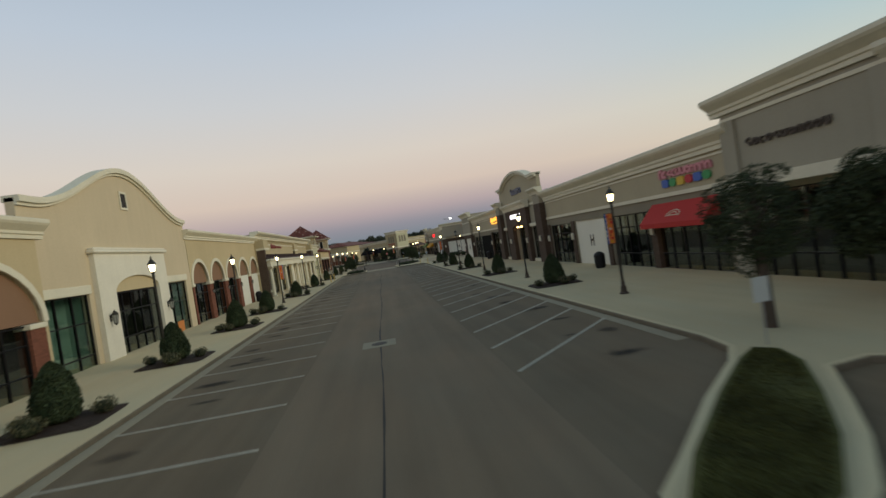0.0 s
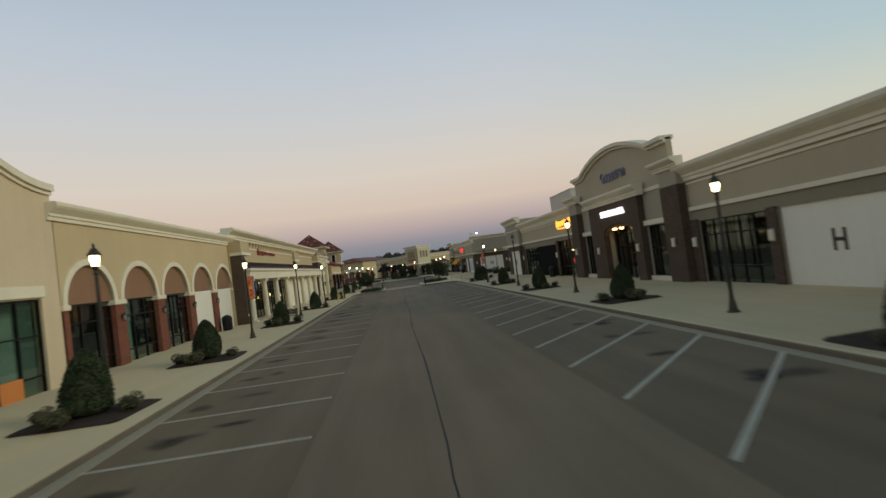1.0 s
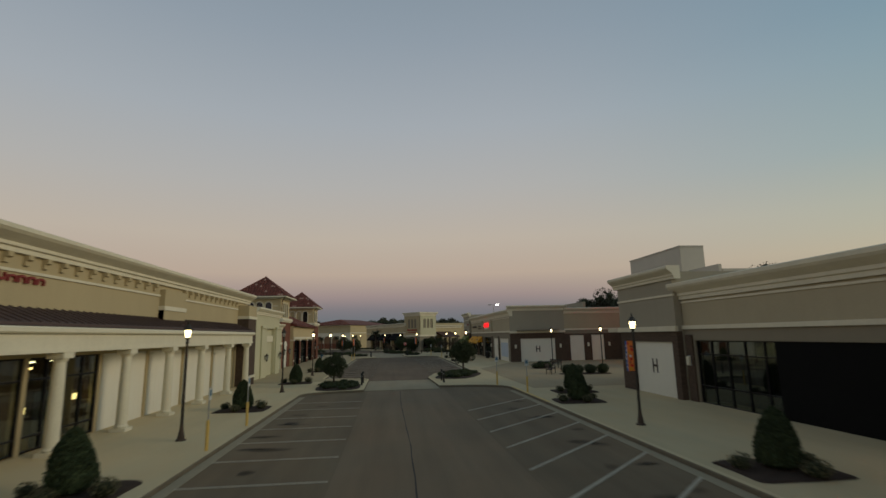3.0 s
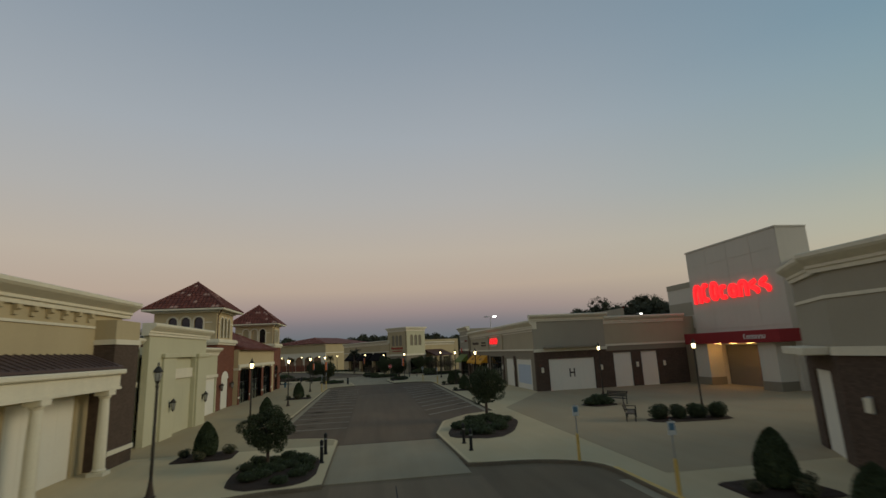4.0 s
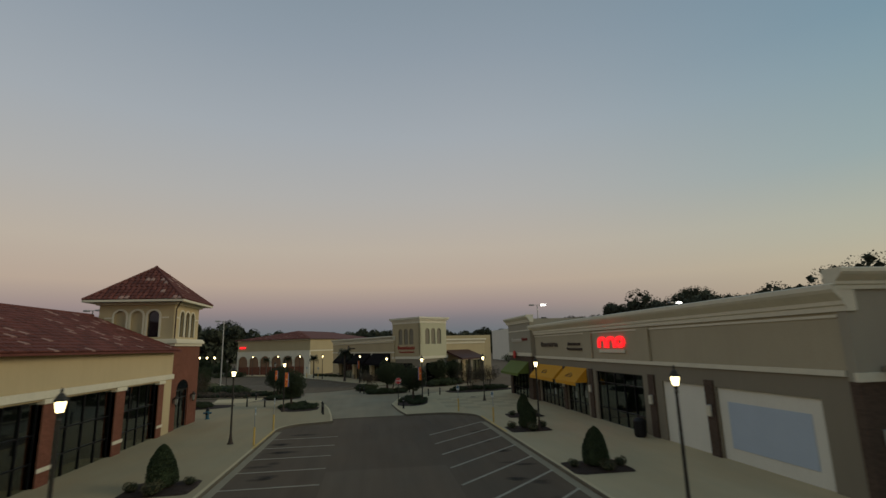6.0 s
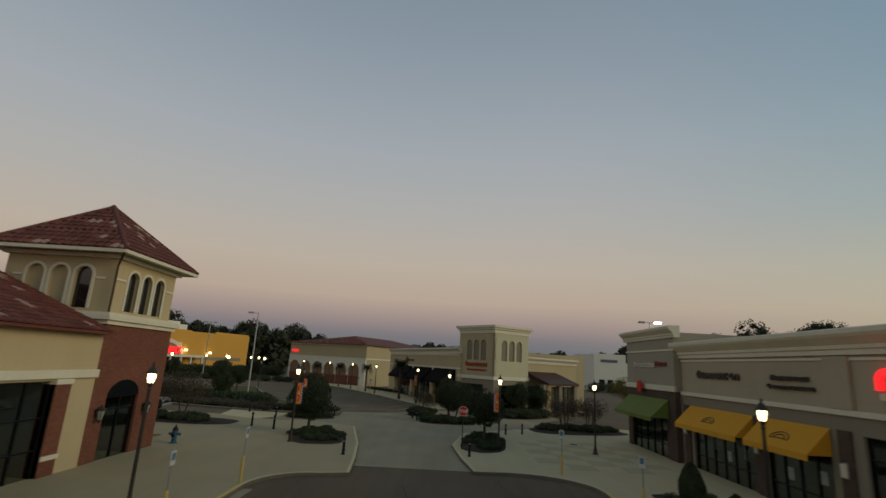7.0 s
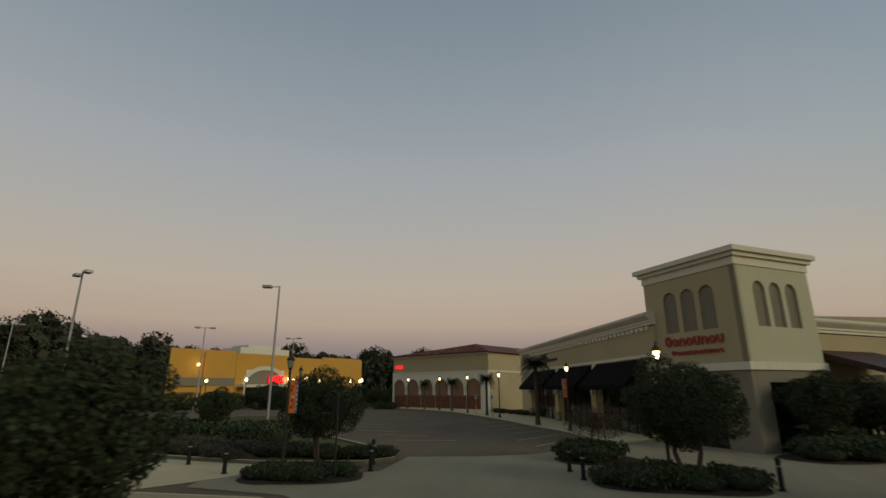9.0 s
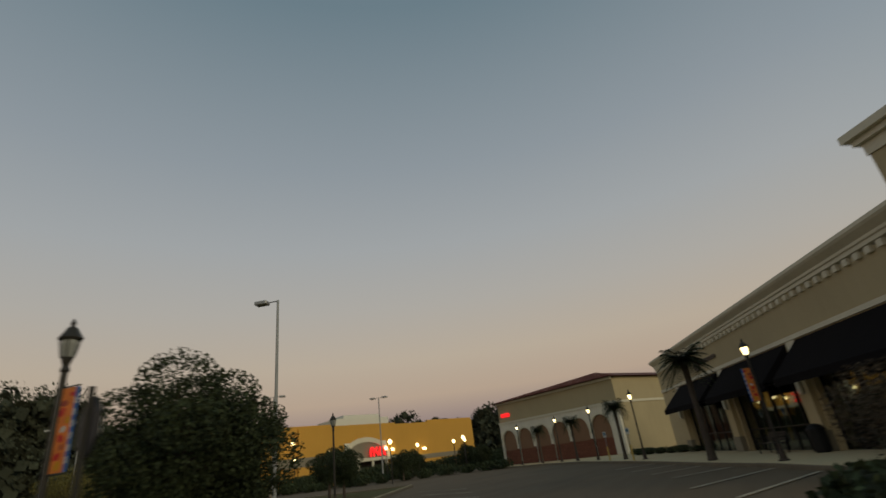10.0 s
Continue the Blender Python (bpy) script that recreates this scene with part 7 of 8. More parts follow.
tufts = [(x, y, PAVE + 0.06) for x, y in zip(g.uniform(3.6, 8.6, 70000), g.uniform(18.4, 24.1, 70000)) if inside(x, y, lawn) and math.sin(2.1 * x + 0.7 * y) + math.sin(1.3 * y - 2.4 * x) + g.normal() > -0.9]
tagged(new("grass_blades", leaves_mesh("grass_blades", np.array(tufts), 0.032, M_GRASS, 58, aspect=0.3)), "short yellowish green grass blades on the island", "grass", kind="stuff")
place_all(oak, [(-7.75, 170.4, PAVE, 0, 0.97), (4.2, 171.7, PAVE, 120, 1.0), (-4.9, 107.4, PAVE, 40, 0.72), (7.0, 118.2, PAVE, 250, 0.95),
                (14.2, 25.8, PAVE, 170, 1.15), (9.6, 192.4, 0.0, 20, 1.05), (12.2, 193.6, 0.0, 90, 1.0), (-27.0, 206.0, 0.04, 140, 0.95), (-22.8, 191.6, 0.04, 80, 0.85), (-31.0, 209.0, 0.04, 80, 1.0),
                (-40.0, 232.0, -0.02, 10, 1.0), (-33.0, 240.0, -0.02, 100, 0.9), (-44.0, 240.0, -0.02, 40, 1.05), (-47.5, 247.0, -0.02, 140, 0.95), (-42.0, 253.0, -0.02, 240, 1.1), (-45.5, 262.0, -0.02, 300, 1.0), (-52.0, 236.0, -0.02, 80, 1.0), (-40.5, 266.0, -0.02, 30, 0.95)])
young = tree("young_street_tree", "narrow young street tree with thin crown beside a grass island", 5.0, 1.4, 1.5, M_LEAF2, 10000, 73, 0.045)
place_all(young, [(9.9, 25.3, PAVE, 10, 0.88)])
big = tree("verge_tree", "broad dark green tree with two trunks in a hedged bed", 4.3, 2.1, 1.0, M_LEAF2, 48000, 75, 0.040, 2, "broad trees at the junction")
place_all(big, [(2.3, 183.0, 0.0, 30, 0.9), (-11.1, 183.6, 0.05, 150, 0.84)])
myrtle = tree("crape_myrtle", "spreading russet crape myrtle with several thin stems", 3.3, 2.2, 1.2, M_LEAFR, 7500, 81, 0.040, 4, "spreading myrtles in the beds")
place_all(myrtle, [(-18.1, 173.7, PAVE, 0, 1.0), (-20.7, 173.5, PAVE, 100, 1.0), (11.8, 180.2, PAVE, 220, 0.85), (14.2, 180.8, PAVE, 300, 0.85), (-26.0, 176.6, -0.02, 45, 1.0), (-0.4, 188.2, 0.0, 80, 0.68)])
yellow = tree("yellowing_tree", "small tree with thin yellowing autumn crown", 3.6, 1.8, 1.2, M_LEAFY, 10000, 91, 0.045, 1, "yellowing trees in the car park")
place_all(yellow, [(-45.8, 201.4, 0.04, 0, 1.25), (-53.6, 201.8, 0.04, 100, 1.3), (-56.0, 214.0, -0.02, 200, 1.2), (30.0, 215.0, -0.02, 50, 1.3), (38, 224, -0.02, 10, 1.3)])


def palm():
    t = thing("palm_tree", Matrix.Identity(4), "slender palm with a rounded head of fronds", "palm", "palms before the hall")
    bm = bmesh.new()
    lathe(bm, [(0.19, -0.05), (0.13, 0.5), (0.11, 2.0), (0.12, 3.4), (0.16, 3.75), (0.08, 3.95)], 10)
    part("trunk", bm, M_BARK, t)
    g = np.random.default_rng(7)
    vs, fs = [], []
    for k in range(76):
        a = 2.39996 * k + g.uniform(-0.2, 0.2)
        up = 1.5 - 2.5 * k / 76
        ln = 0.95 * g.uniform(0.85, 1.1)
        for s in (-1, 1):
            for j in range(14):
                f = (j + 1) / 14
                x = ln * f * (1 - 0.18 * abs(up) * f)
                z = 3.85 + 0.72 * up * f - 0.5 * f * f
                wid = 0.34 * math.sin(math.pi * min(1, f * 0.85 + 0.12))
                px, py = x * math.cos(a), x * math.sin(a)
                qx, qy = px - s * wid * math.sin(a) + 0.14 * math.cos(a), py + s * wid * math.cos(a) + 0.14 * math.sin(a)
                i = len(vs)
                vs += [(px, py, z), (qx, qy, z - 0.10), (px + 0.07 * math.cos(a), py + 0.07 * math.sin(a), z - 0.01)]
                fs.append((i, i + 1, i + 2))
    me = bpy.data.meshes.new("fronds")
    me.from_pydata(vs, [], fs)
    me.materials.append(M_LEAF2)
    ob = new("fronds", me)
    ob.parent = t
    return t


place_all(palm(), [(-4.6, 206.3, PAVE, 0, 1.25), (-11.2, 219.5, PAVE, 50, 1.0), (-17.6, 229.1, PAVE, 110, 0.95), (-23.0, 234.3, PAVE, 20, 0.9)])


def far_woods():
    """The belt of woods on the skyline."""
    g = np.random.default_rng(101)
    pts = []
    inner = []

    def belt(az0, az1, n, d0, d1, h0, h1):
        for k in range(n):
            az = radians(az0 + (az1 - az0) * (k + g.uniform(-0.4, 0.4)) / n)
            d = g.uniform(d0, d1)
            x, y = d * math.sin(az), 180 + d * math.cos(az)
            h = g.uniform(h0, h1) * (1.15 if g.random() < 0.12 else 1.0)
            r = h * g.uniform(0.28, 0.42)
            blobs = [(x + g.uniform(-0.5, 0.5) * r, y, h * f, r * g.uniform(0.45, 0.7), r * 0.6, h * 0.15) for f in (0.35, 0.5, 0.64, 0.76, 0.84)]
            pts.append(cloud(g, 1300, blobs))
            # Blades within the crowns, coloured darker to paint their inner shade
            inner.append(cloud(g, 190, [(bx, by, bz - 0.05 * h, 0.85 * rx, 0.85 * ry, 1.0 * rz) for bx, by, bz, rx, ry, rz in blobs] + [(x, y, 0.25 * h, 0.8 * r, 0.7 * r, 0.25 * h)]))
    belt(-88, -66, 66, 155, 195, 25, 31)
    belt(-68, -57, 38, 160, 205, 18, 24)
    belt(-58, -52, 20, 160, 205, 16, 21)
    belt(-53, -46, 22, 160, 205, 14, 18)
    belt(-48, -18, 74, 190, 240, 14, 19)
    belt(-20, 27, 80, 240, 300, 12, 17)
    belt(26, 37, 56, 165, 205, 14, 18)
    belt(36, 64, 130, 160, 200, 18.5, 23)
    belt(63, 84, 70, 150, 190, 20, 26)
    ob = new("far_woods", leaves_mesh("far_woods", np.concatenate(pts), 0.38, M_WOODS, 103))
    tagged(ob, "dark belt of mixed woods along the skyline", "woods", kind="stuff")
    tagged(new("far_inner_foliage", leaves_mesh("far_inner_foliage", np.concatenate(inner), 1.5, M_WOODS2, 104, aspect=0.9)), "inner foliage of the far woods, shaded by darker colour", "woods", kind="stuff")


far_woods()


# ---------------- street furniture ----------------
def lamp_post(lit, banner, flood=False):
    """A dark post with a flared base, a glazed lantern with a hat and finial, sometimes a hanging banner."""
    words = ("lit" if lit else "unlit") + " dark lantern street lamp" + (" with an orange hanging banner" if banner else " on the pavement")
    t = thing("street_lamp", Matrix.Identity(4), words, "street lamp", "lantern lamps along the street")
    bm = bmesh.new()
    lathe(bm, [(0.20, 0.0), (0.20, 0.04), (0.14, 0.08), (0.11, 0.30), (0.085, 0.38), (0.066, 0.6)], 12)
    part("base", bm, M_BASE, t)
    bm = bmesh.new()
    lathe(bm, [(0.062, 0.55), (0.055, 2.4), (0.048, 3.80), (0.075, 3.84), (0.05, 3.92), (0.08, 4.02), (0.09, 4.06)], 10)
    part("pole", bm, M_POLE, t, smooth=False)
    bm = bmesh.new()
    lathe(bm, [(0.082, 4.062), (0.09, 4.08), (0.13, 4.29), (0.125, 4.36)], 8)
    head = part("lantern_glass", bm, M_LAMP if lit else M_LAMPOFF, t, "glowing warm lantern glass" if lit else "dull unlit lantern glass")
    bm = bmesh.new()
    lathe(bm, [(0.175, 4.362), (0.19, 4.39), (0.12, 4.50), (0.07, 4.58), (0.03, 4.60), (0.045, 4.66), (0.01, 4.74)], 8)
    part("lantern_hat", bm, M_POLE, t)
    for k in range(4):
        a = math.pi / 4 + math.pi / 2 * k
        bm = bmesh.new()
        tube(bm, (0.095 * math.cos(a), 0.095 * math.sin(a), 4.05), (0.16 * math.cos(a), 0.16 * math.sin(a), 4.38), 0.010, 0.010, 4)
        part("cage_bar", bm, M_POLE, t)
    if banner:
        for z in (3.55, 2.22):
            bm = bmesh.new()
            tube(bm, (0, 0, z), (0, 0.42, z), 0.014)
            part("banner_arm", bm, M_POLE, t)
        ban = part("banner", boxes((-0.008, 0.008, 0.07, 0.345, 2.24, 3.53)), M_BANNER, t, "orange printed vinyl banner")
        part("banner_edge", boxes((-0.008, 0.008, 0.347, 0.41, 2.24, 3.53)), M_BANNERB, ban, "blue edge of the banner")
        g = random.Random(17)
        for k in range(9):
            y, z, r = 0.12 + 0.18 * g.random(), 2.34 + 0.135 * k, g.uniform(0.045, 0.085)
            bm = bmesh.new()
            prism(bm, [(yy, zz) for yy, zz in ellipse(y, z, r * 0.7, r, 10, g.uniform(0, 3), 2.0)], -0.011, 0.011, "x")
            part("print_patch", bm, (M_AWNYEL, M_SIGNRED, M_DKRED, M_SIGNRED, M_SIGNWHITE)[k % 5], ban)
        for k in range(6):
            part("edge_print", boxes((-0.012, 0.012, 0.36, 0.395, 2.36 + 0.18 * k, 2.46 + 0.18 * k)), M_SIGNWHITE, ban)
    return t


def lamps(lit, banner, spots):
    place_all(lamp_post(lit, banner), [(x, y, z, a, 0.965) for x, y, z, a in spots])


lamps(True, False, [(-8.5, 46.5, PAVE, 0), (-8.75, 36.2, PAVE, 0), (-8.5, 73.6, PAVE, 0), (-8.5, 87.7, PAVE, 0), (-8.4, 119.6, PAVE, 0), (-8.4, 134.6, PAVE, 0), (-8.4, 151.9, PAVE, 0),
                    (10.3, 46.9, PAVE, 0), (10.3, 60.8, PAVE, 0), (20.75, 115.4, PAVE, 0), (19.2, 126.3, PAVE, 0), (9.9, 134.8, PAVE, 0), (10.5, 150.8, PAVE, 0), (11.0, 168.7, PAVE, 0),
                    (-9.2, 215.8, PAVE, 0), (1.86, 184.5, 0.0, 0), (-20.2, 232.3, PAVE, 0), (-14.6, 225.0, PAVE, 0), (-26.5, 237.0, PAVE, 0)])
lamps(False, False, [(-8.2, 104.3, PAVE, 0), (10.1, 74.1, PAVE, 0), (-21.6, 199.0, 0.06, 0)])
lamps(True, True, [(-8.65, 60.5, PAVE, -85), (10.5, 33.8, PAVE, 95), (9.8, 87.0, PAVE, 90), (-7.9, 166.95, PAVE, -78), (4.9, 169.2, PAVE, 100), (-1.96, 201.2, PAVE, 110)])
place_all(lamp_post(False, True), [(-11.45, 181.65, 0.02, -78, 0.90)])


def lot_pole(lit, heads=(-1, 1)):
    """A tall car park mast with two flat floodlights."""
    t = thing("car_park_mast", Matrix.Identity(4), "tall grey car park mast with " + ("twin floodlights" if len(heads) > 1 else "a single floodlight"), "light mast", "masts in the car parks")
    bm = bmesh.new()
    lathe(bm, [(0.30, -0.05), (0.30, 0.8)], 12)
    part("footing", bm, M_KERB, t)
    bm = bmesh.new()
    lathe(bm, [(0.10, 0.8), (0.06, 9.9)], 8)
    part("mast", bm, M_STEEL, t)
    bm = bmesh.new()
    tube(bm, (0.7 * min(heads), 0, 9.85), (0.7 * max(heads) if len(heads) > 1 else 0.0, 0, 9.85), 0.03)
    part("cross_arm", bm, M_STEEL, t)
    for s in heads:
        part("floodlight", boxes((s * 0.85 - 0.32, s * 0.85 + 0.32, -0.22, 0.22, 9.76, 9.95), bevel=0.03), M_LAMPW if lit and s > 0 else M_STEEL, t)
    return t


place_all(lot_pole(False, (-1,)), [(-21.2, 194.7, 0.05, 20, 1.0)])
place_all(lot_pole(False), [(-38.0, 193.2, 0.0, -20, 1.18), (-50.6, 221.3, 0, 40, 1.12), (-46.0, 236.0, 0, 10, 1.1), (-70, 210, 0, 30, 1.1), (-78, 211, 0, 60, 1.1)])
place_all(lot_pole(True), [(27.4, 198.8, 0, 0, 1.2), (52.0, 214.0, 0, 60, 1.1), (40.0, 238.0, 0, 20, 1.1), (66, 200, 0, 40, 1.15), (44, 186, 0, 20, 1.1)])


def far_lamps():
    bm = bmesh.new()
    g = random.Random(5)
    for k in range(8):
        x, y = g.uniform(-62, -34), g.uniform(222, 250)
        tube(bm, (x, y, 0), (x, y, 4.1), 0.06)
    ob = part("far_lamp_posts", bm, M_POLE)
    tagged(ob, "thin lamp posts far across the car park", "lamp posts", kind="stuff")
    bm = bmesh.new()
    g = random.Random(5)
    for k in range(8):
        x, y = g.uniform(-62, -34), g.uniform(222, 250)
        lathe(bm, [(0.1, 4.0), (0.26, 4.25), (0.1, 4.5)], 6, x, y)
    tagged(part("far_lamp_heads", bm, M_LAMP), "small lit lamp heads far across the car park", "lamps", kind="stuff")


far_lamps()


def bollard():
    t = thing("bollard", Matrix.Identity(4), "slim black round-topped steel bollard", "bollard", "bollards at the crossings")
    bm = bmesh.new()
    lathe(bm, [(0.11, -0.02), (0.11, 0.04), (0.075, 0.06), (0.07, 0.80), (0.085, 0.82), (0.085, 0.86), (0.06, 0.92), (0.015, 0.95)], 12)
    part("post", bm, M_BLACK, t)
    bm = bmesh.new()
    lathe(bm, [(0.079, 0.66), (0.079, 0.70)], 12)
    part("collar", bm, M_STEEL, t)
    return t


place_all(bollard(), [(x, y, PAVE if (y < 174 and abs(x) < 13) else 0.0, 0, 1.0) for x, y in
                      ((-2.75, 107.9), (-2.75, 109.8), (3.9, 109.9), (3.9, 108.1), (-12.35, 172.6), (-10.45, 171.6), (-4.1, 163.8), (-4.3, 165.0), (2.8, 165.4), (6.2, 175.6), (7.6, 176.4),
                       (-8.6, 183.0), (-9.2, 184.6), (-1.5, 184.6), (-1.0, 183.0), (4.6, 182.6), (-13.3, 180.9), (-16.2, 182.4))])


def parking_sign(blue):
    t = thing("parking_sign", Matrix.Identity(4), "small blue and white parking sign on a yellow-sleeved post", "sign", "parking signs at the kerb")
    bm = bmesh.new()
    tube(bm, (0, 0, 0.9), (0, 0, 2.15), 0.025)
    part("post", bm, M_STEEL, t)
    bm = bmesh.new()
    lathe(bm, [(0.06, -0.02), (0.06, 0.98), (0.035, 1.02)], 12)
    part("sleeve", bm, M_YELLOW, t)
    pl = part("plate", boxes((-0.13, 0.13, -0.036, -0.027, 1.70, 2.10)), M_SIGNWHITE, t)
    part("symbol", boxes((-0.09, 0.09, -0.042, -0.037, 1.84, 2.05)), M_SIGNBLUE, pl)
    return t


place_all(parking_sign(True), [(7.6, 104.6, PAVE, 0, 1), (8.5, 99.4, PAVE, 0, 1), (-6.85, 85.7, PAVE, 88, 1), (-6.85, 90.6, PAVE, 88, 1), (-6.85, 151.0, PAVE, 88, 1), (-6.8, 156.6, PAVE, 88, 1), (8.55, 155.0, PAVE, -60, 1), (7.2, 161.8, PAVE, -30, 1),
                               (-10.0, 216.1, PAVE, 0, 1), (-12.6, 220.5, PAVE, 0, 1)])
for x0, x1, y0, y1 in ((KR + 0.005, KR + 0.17, 94.5, 103.2), (KR + 0.005, KR + 0.17, 151.0, 158.4), (KL - 0.17, KL - 0.005, 150.0, 156.2)):
    flat("kerb_paint", rect(x0, x1, y0, y1), PAVE + 0.006, PAVE + 0.010, M_YELLOW, "worn yellow paint along the kerb top", "road marking")


def stop_sign():
    t = thing("stop_sign", Matrix.Identity(4), "red octagonal stop sign on a dark post", "sign", "stop signs at the junction")
    bm = bmesh.new()
    tube(bm, (0, 0.04, -0.03), (0, 0.04, 2.75), 0.035, 0.035, 8)
    part("post", bm, M_POLE, t)
    bm = bmesh.new()
    prism(bm, [(0.315 * math.cos(math.pi / 8 + math.pi / 4 * k), 2.32 + 0.315 * math.sin(math.pi / 8 + math.pi / 4 * k)) for k in range(8)], -0.004, 0.0, "y")
    pl = part("plate", bm, M_SIGNWHITE, t)
    bm = bmesh.new()
    prism(bm, [(0.29 * math.cos(math.pi / 8 + math.pi / 4 * k), 2.32 + 0.29 * math.sin(math.pi / 8 + math.pi / 4 * k)) for k in range(8)], -0.009, -0.005, "y")
    part("red_field", bm, M_SIGNRED, pl)
    text_sign(pl, "STOP", 0, 2.23, 0.245, M_SIGNWHITE, front=-0.009, name="word", deep=0.002, bold=0.008)
    bm = bmesh.new()
    prism(bm, [(0.33 * math.cos(math.pi / 8 + math.pi / 4 * k), 2.32 + 0.33 * math.sin(math.pi / 8 + math.pi / 4 * k)) for k in range(8)], 0.001, 0.03, "y")
    part("back", bm, M_BLACK, pl)
    return t


place_all(stop_sign(), [(2.46, 167.6, PAVE, -6, 0.97), (-8.95, 180.9, 0.02, 170, 1.0)])
spost = thing("notice_post", pose(8.75, 24.1, PAVE), "small white notice plate on a thin post", "sign")
bm = bmesh.new()
tube(bm, (0, 0, -0.02), (0, 0, 1.5), 0.02)
part("post", bm, M_STEEL, spost)
part("plate", boxes((-0.2, 0.2, -0.03, -0.022, 0.95, 1.5)), M_SIGNWHITE, spost)


def litter_bin():
    t = thing("litter_bin", Matrix.Identity(4), "black slatted steel litter bin on the pavement", "litter bin", "litter bins by the shops")
    bm = bmesh.new()
    lathe(bm, [(0.27, 0.0), (0.30, 0.10), (0.30, 0.80), (0.28, 0.84)], 16)
    part("drum", bm, M_BLACK, t)
    for k in range(16):
        a = 2 * math.pi * k / 16
        bm = bmesh.new()
        tube(bm, (0.32 * math.cos(a), 0.32 * math.sin(a), 0.06), (0.34 * math.cos(a), 0.34 * math.sin(a), 0.84), 0.014, 0.014, 4)
        part("slat", bm, M_BLACK, t)
    bm = bmesh.new()
    lathe(bm, [(0.35, 0.84), (0.35, 0.90), (0.22, 1.04), (0.05, 1.10)], 16)
    part("lid", bm, M_BLACK, t)
    return t


place_all(litter_bin(), [(-12.7, 68.6, PAVE, 0, 1), (14.9, 45.3, PAVE, 0, 1), (15.3, 80.4, PAVE, 0, 1), (15.2, 147.0, PAVE, 0, 1), (-0.4, 204.0, PAVE, 0, 1)])


def bench():
    t = thing("bench", Matrix.Identity(4), "dark slatted bench with curled iron ends", "bench", "benches on the pavements")
    for k in range(5):
        part("seat_slat", boxes((-0.85, 0.85, -0.24 + 0.10 * k, -0.16 + 0.10 * k, 0.43, 0.46), bevel=0.006), M_WOODSLAT, t)
    for k in range(4):
        part("back_slat", boxes((-0.85, 0.85, 0.28 + 0.03 * k, 0.305 + 0.03 * k, 0.52 + 0.10 * k, 0.60 + 0.10 * k), bevel=0.006), M_WOODSLAT, t)
    for x in (-0.86, 0.82):
        bm = bmesh.new()
        box(bm, x, x + 0.04, -0.27, -0.21, 0, 0.66)
        box(bm, x, x + 0.04, 0.22, 0.28, 0, 0.45)
        box(bm, x, x + 0.04, -0.21, 0.30, 0.40, 0.43)
        box(bm, x, x + 0.04, -0.27, 0.34, 0.66, 0.70)
        tube(bm, (x + 0.02, 0.26, 0.43), (x + 0.02, 0.42, 0.94), 0.025)
        part("end_frame", bm, M_BLACK, t)
    return t


place_all(bench(), [(-8.6, 68.3, PAVE, 0, 1.0), (17.5, 120.9, PAVE, -60, 1.0), (14.7, 113.4, PAVE, 60, 1.0), (-2.0, 207.1, PAVE, -68, 1)])

hyd = thing("fire_hydrant", pose(-13.5, 164.2, PAVE), "dark blue fire hydrant with black cap by the tower", "hydrant")
bm = bmesh.new()
lathe(bm, [(0.20, -0.02), (0.20, 0.05), (0.13, 0.07), (0.125, 0.55), (0.16, 0.58), (0.16, 0.63), (0.13, 0.66)], 14)
part("barrel", bm, M_HYDRANT, hyd)
bm = bmesh.new()
lathe(bm, [(0.15, 0.66), (0.14, 0.74), (0.08, 0.84), (0.035, 0.87), (0.035, 0.95)], 14)
part("bonnet", bm, M_BLACK, hyd)
for s in (-1, 1):
    bm = bmesh.new()
    tube(bm, (s * 0.10, 0, 0.48), (s * 0.27, 0, 0.48), 0.065, 0.065, 10)
    tube(bm, (s * 0.27, 0, 0.48), (s * 0.31, 0, 0.48), 0.085, 0.085, 8)
    part("side_outlet", bm, M_HYDRANT, hyd)
bm = bmesh.new()
tube(bm, (0, -0.10, 0.42), (0, -0.25, 0.42), 0.09, 0.09, 10)
part("front_outlet", bm, M_BLACK, hyd)


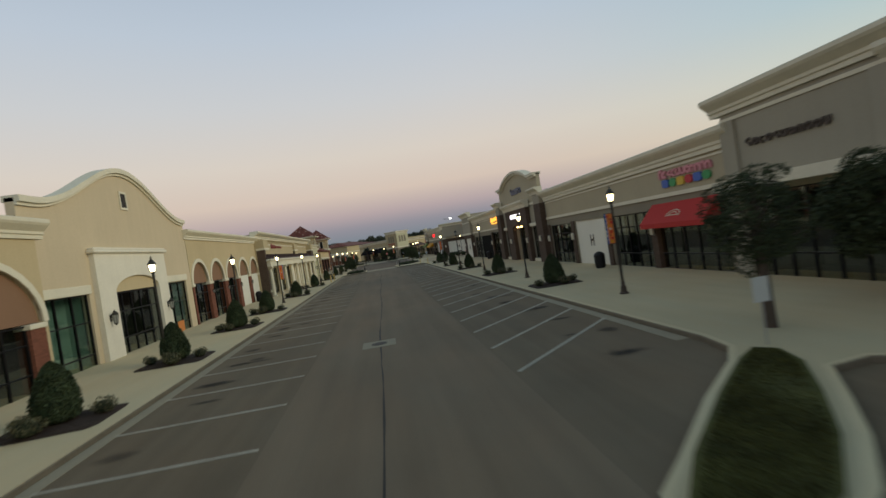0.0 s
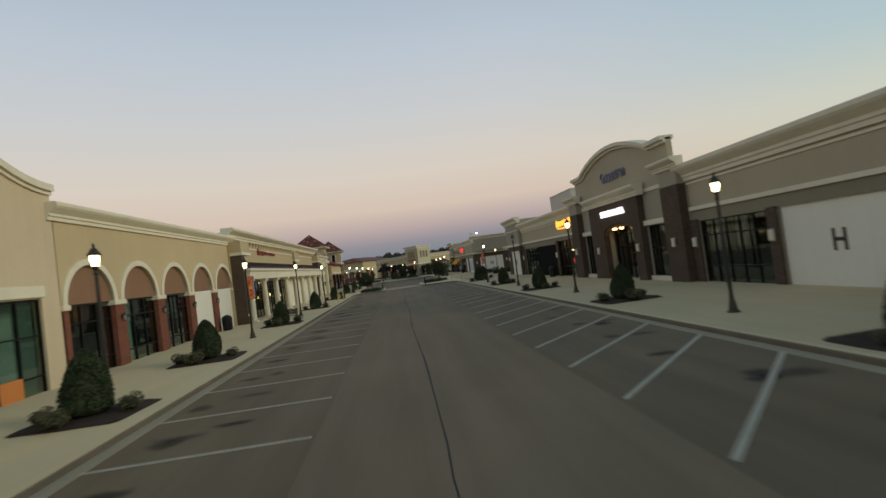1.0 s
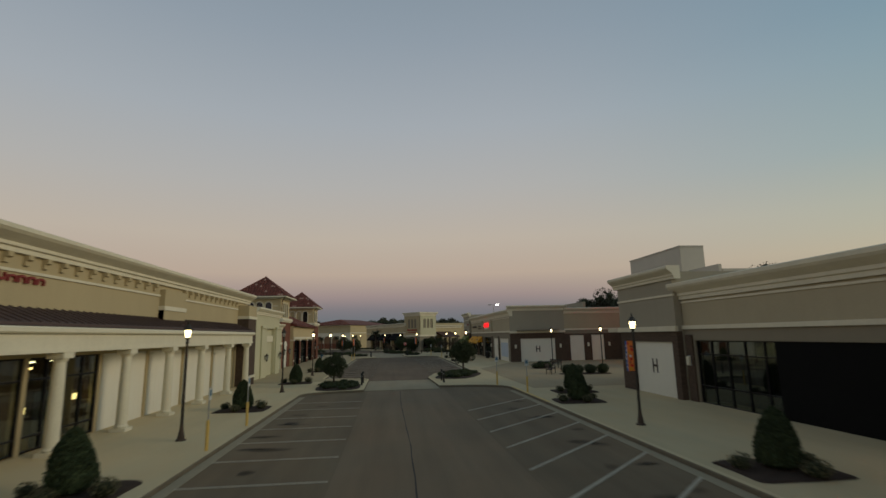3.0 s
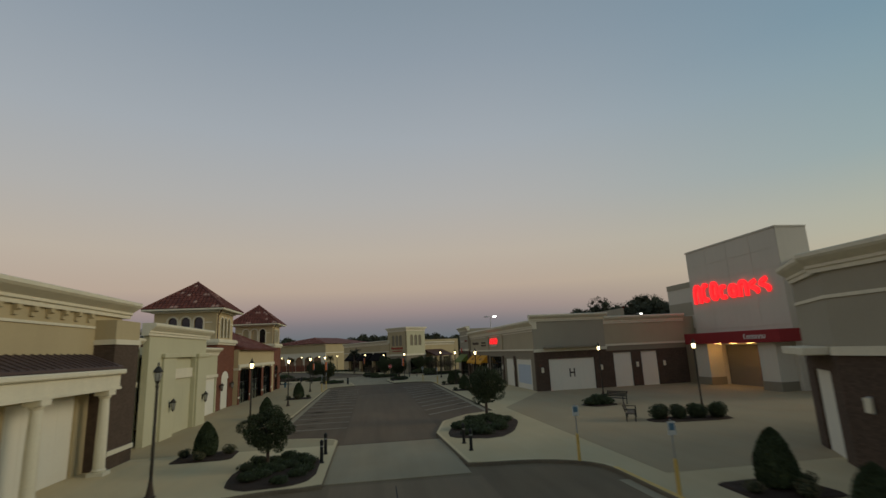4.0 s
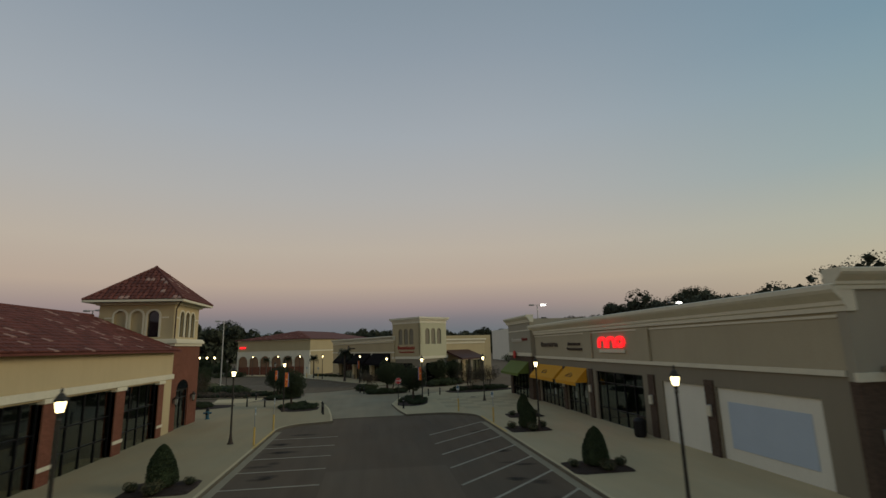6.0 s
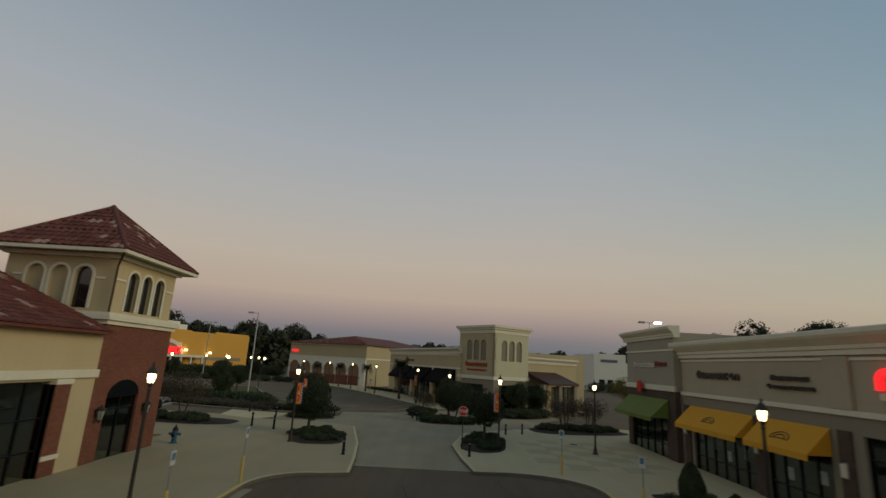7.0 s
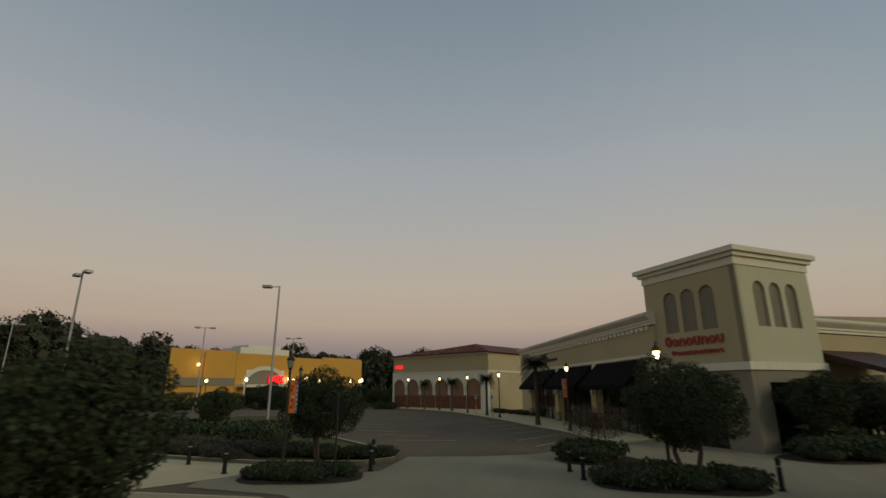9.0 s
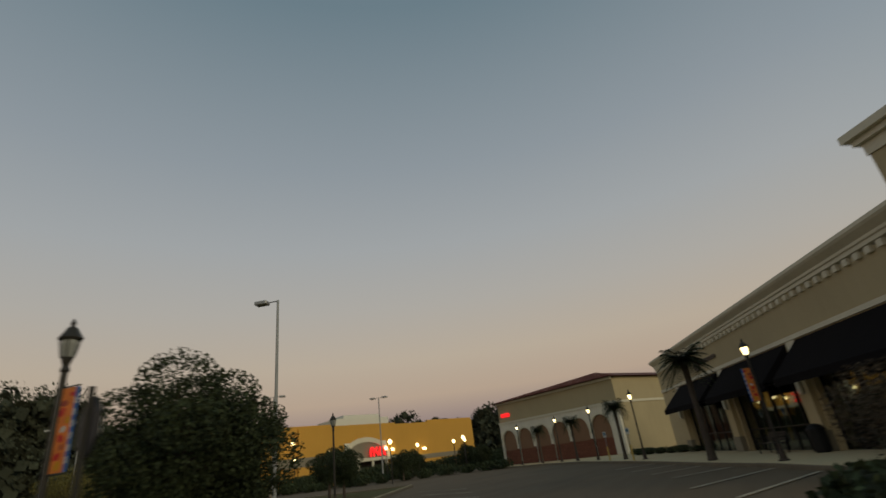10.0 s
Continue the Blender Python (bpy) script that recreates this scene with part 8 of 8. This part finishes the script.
def pickup(x, y, turn, label, mat):
    """A parked pickup truck: body, cab, glass, wheels, lamps."""
    t = thing("pickup_truck", pose(x, y, -0.02, 0, 0, turn), label, "vehicle")
    bm = bmesh.new()
    prism(bm, [(-2.7, 0.48), (-2.75, 1.02), (-0.8, 1.08), (-0.62, 1.12), (1.15, 1.14), (1.3, 1.12), (2.55, 1.02), (2.72, 0.85), (2.72, 0.45), (2.2, 0.42), (2.05, 0.72), (1.45, 0.72), (1.3, 0.42), (-1.2, 0.42), (-1.35, 0.72), (-1.95, 0.72), (-2.1, 0.45)], -0.95, 0.95, "y")
    part("body", bm, mat, t)
    bm = bmesh.new()
    prism(bm, [(-0.85, 1.10), (-0.75, 1.72), (-0.6, 1.80), (0.62, 1.80), (0.75, 1.74), (1.35, 1.14)], -0.82, 0.82, "y")
    part("cab", bm, mat, t)
    for s in (-1, 1):
        bm = bmesh.new()
        prism(bm, [(-0.68, 1.20), (-0.64, 1.66), (0.58, 1.68), (1.08, 1.20)], s * 0.825 - 0.004, s * 0.825 + 0.004, "y")
        part("side_glass", bm, M_CARGLASS, t)
        for wx in (-1.65, 1.75):
            bm = bmesh.new()
            tube(bm, (wx, s * 0.72, 0.37), (wx, s * 0.97, 0.37), 0.37, 0.37, 18)
            w = part("wheel", bm, M_TYRE, t)
            bm = bmesh.new()
            tube(bm, (wx, s * 0.965, 0.37), (wx, s * 0.98, 0.37), 0.21, 0.20, 14)
            part("rim", bm, M_STEEL, w)
        part("tail_lamp", boxes((-2.78, -2.74, s * 0.80 - 0.1, s * 0.80 + 0.1, 0.75, 1.0)), M_SIGNRED, t)
        part("headlamp", boxes((2.70, 2.74, s * 0.72 - 0.16, s * 0.72 + 0.16, 0.74, 0.92)), M_STEEL, t)
    part("bed_floor", boxes((-2.6, -0.95, -0.8, 0.8, 1.06, 1.10)), M_BLACK, t)
    part("bumper", boxes((2.72, 2.86, -0.9, 0.9, 0.45, 0.62), bevel=0.02), M_STEEL, t)
    return t


pickup(-25.2, 179.4, 8, "black pickup truck parked behind the mulch bed", M_CARBODY)


# squares of paler and greyer paving at the street's end
def slabs():
    h = thing("paving_field", Matrix.Identity(4), "squares of paler and greyer concrete paving in a checker", "paving", kind="structure")
    for mat, odd in ((M_SLABLT, 0), (M_SLABDK, 1)):
        bm = boxes((0.012, 1.488, 0.012, 1.488, PAVE + 0.001, PAVE + 0.006))
        row_of(h, "paving_slab", bm, mat, [(6.6 + 1.5 * i, 163.2 + 1.5 * j, 0.0) for i in range(5) for j in range(7) if (i + j) % 2 == odd])


slabs()


hole = thing("manhole_cover", pose(10.6, 172.4, PAVE + 0.006), "round dark iron manhole cover in the paving", "manhole cover")
bm = bmesh.new()
lathe(bm, [(0.34, 0.0), (0.34, 0.010), (0.31, 0.012)], 20)
part("rim", bm, M_STEEL, hole)
bm = bmesh.new()
lathe(bm, [(0.30, 0.001), (0.30, 0.016), (0.28, 0.018)], 20)
part("lid", bm, M_BASE, hole)


def box_truck(x, y, turn):
    t = thing("box_truck", pose(x, y, -0.02, 0, 0, turn), "yellow box truck parked far across the car park", "vehicle")
    part("cargo_box", boxes((-3.4, 1.2, -1.1, 1.1, 0.8, 3.1), bevel=0.05), M_CINEMA, t)
    bm = bmesh.new()
    prism(bm, [(1.25, 0.6), (1.25, 2.3), (2.0, 2.3), (2.5, 1.5), (3.2, 1.35), (3.25, 0.6)], -0.95, 0.95, "y")
    part("cab", bm, M_CINEMA, t)
    part("windscreen", boxes((2.1, 2.45, -0.8, 0.8, 1.55, 2.1)), M_CARGLASS, t)
    part("chassis", boxes((-3.3, 3.2, -0.8, 0.8, 0.45, 0.78)), M_BLACK, t)
    for wx in (-2.3, 2.4):
        for s in (-1, 1):
            bm = bmesh.new()
            tube(bm, (wx, s * 0.75, 0.42), (wx, s * 1.0, 0.42), 0.42, 0.42, 16)
            w = part("wheel", bm, M_TYRE, t)
            bm = bmesh.new()
            tube(bm, (wx, s * 0.995, 0.42), (wx, s * 1.01, 0.42), 0.22, 0.2, 12)
            part("rim", bm, M_STEEL, w)
    return t


box_truck(-86.0, 226.0, 20)
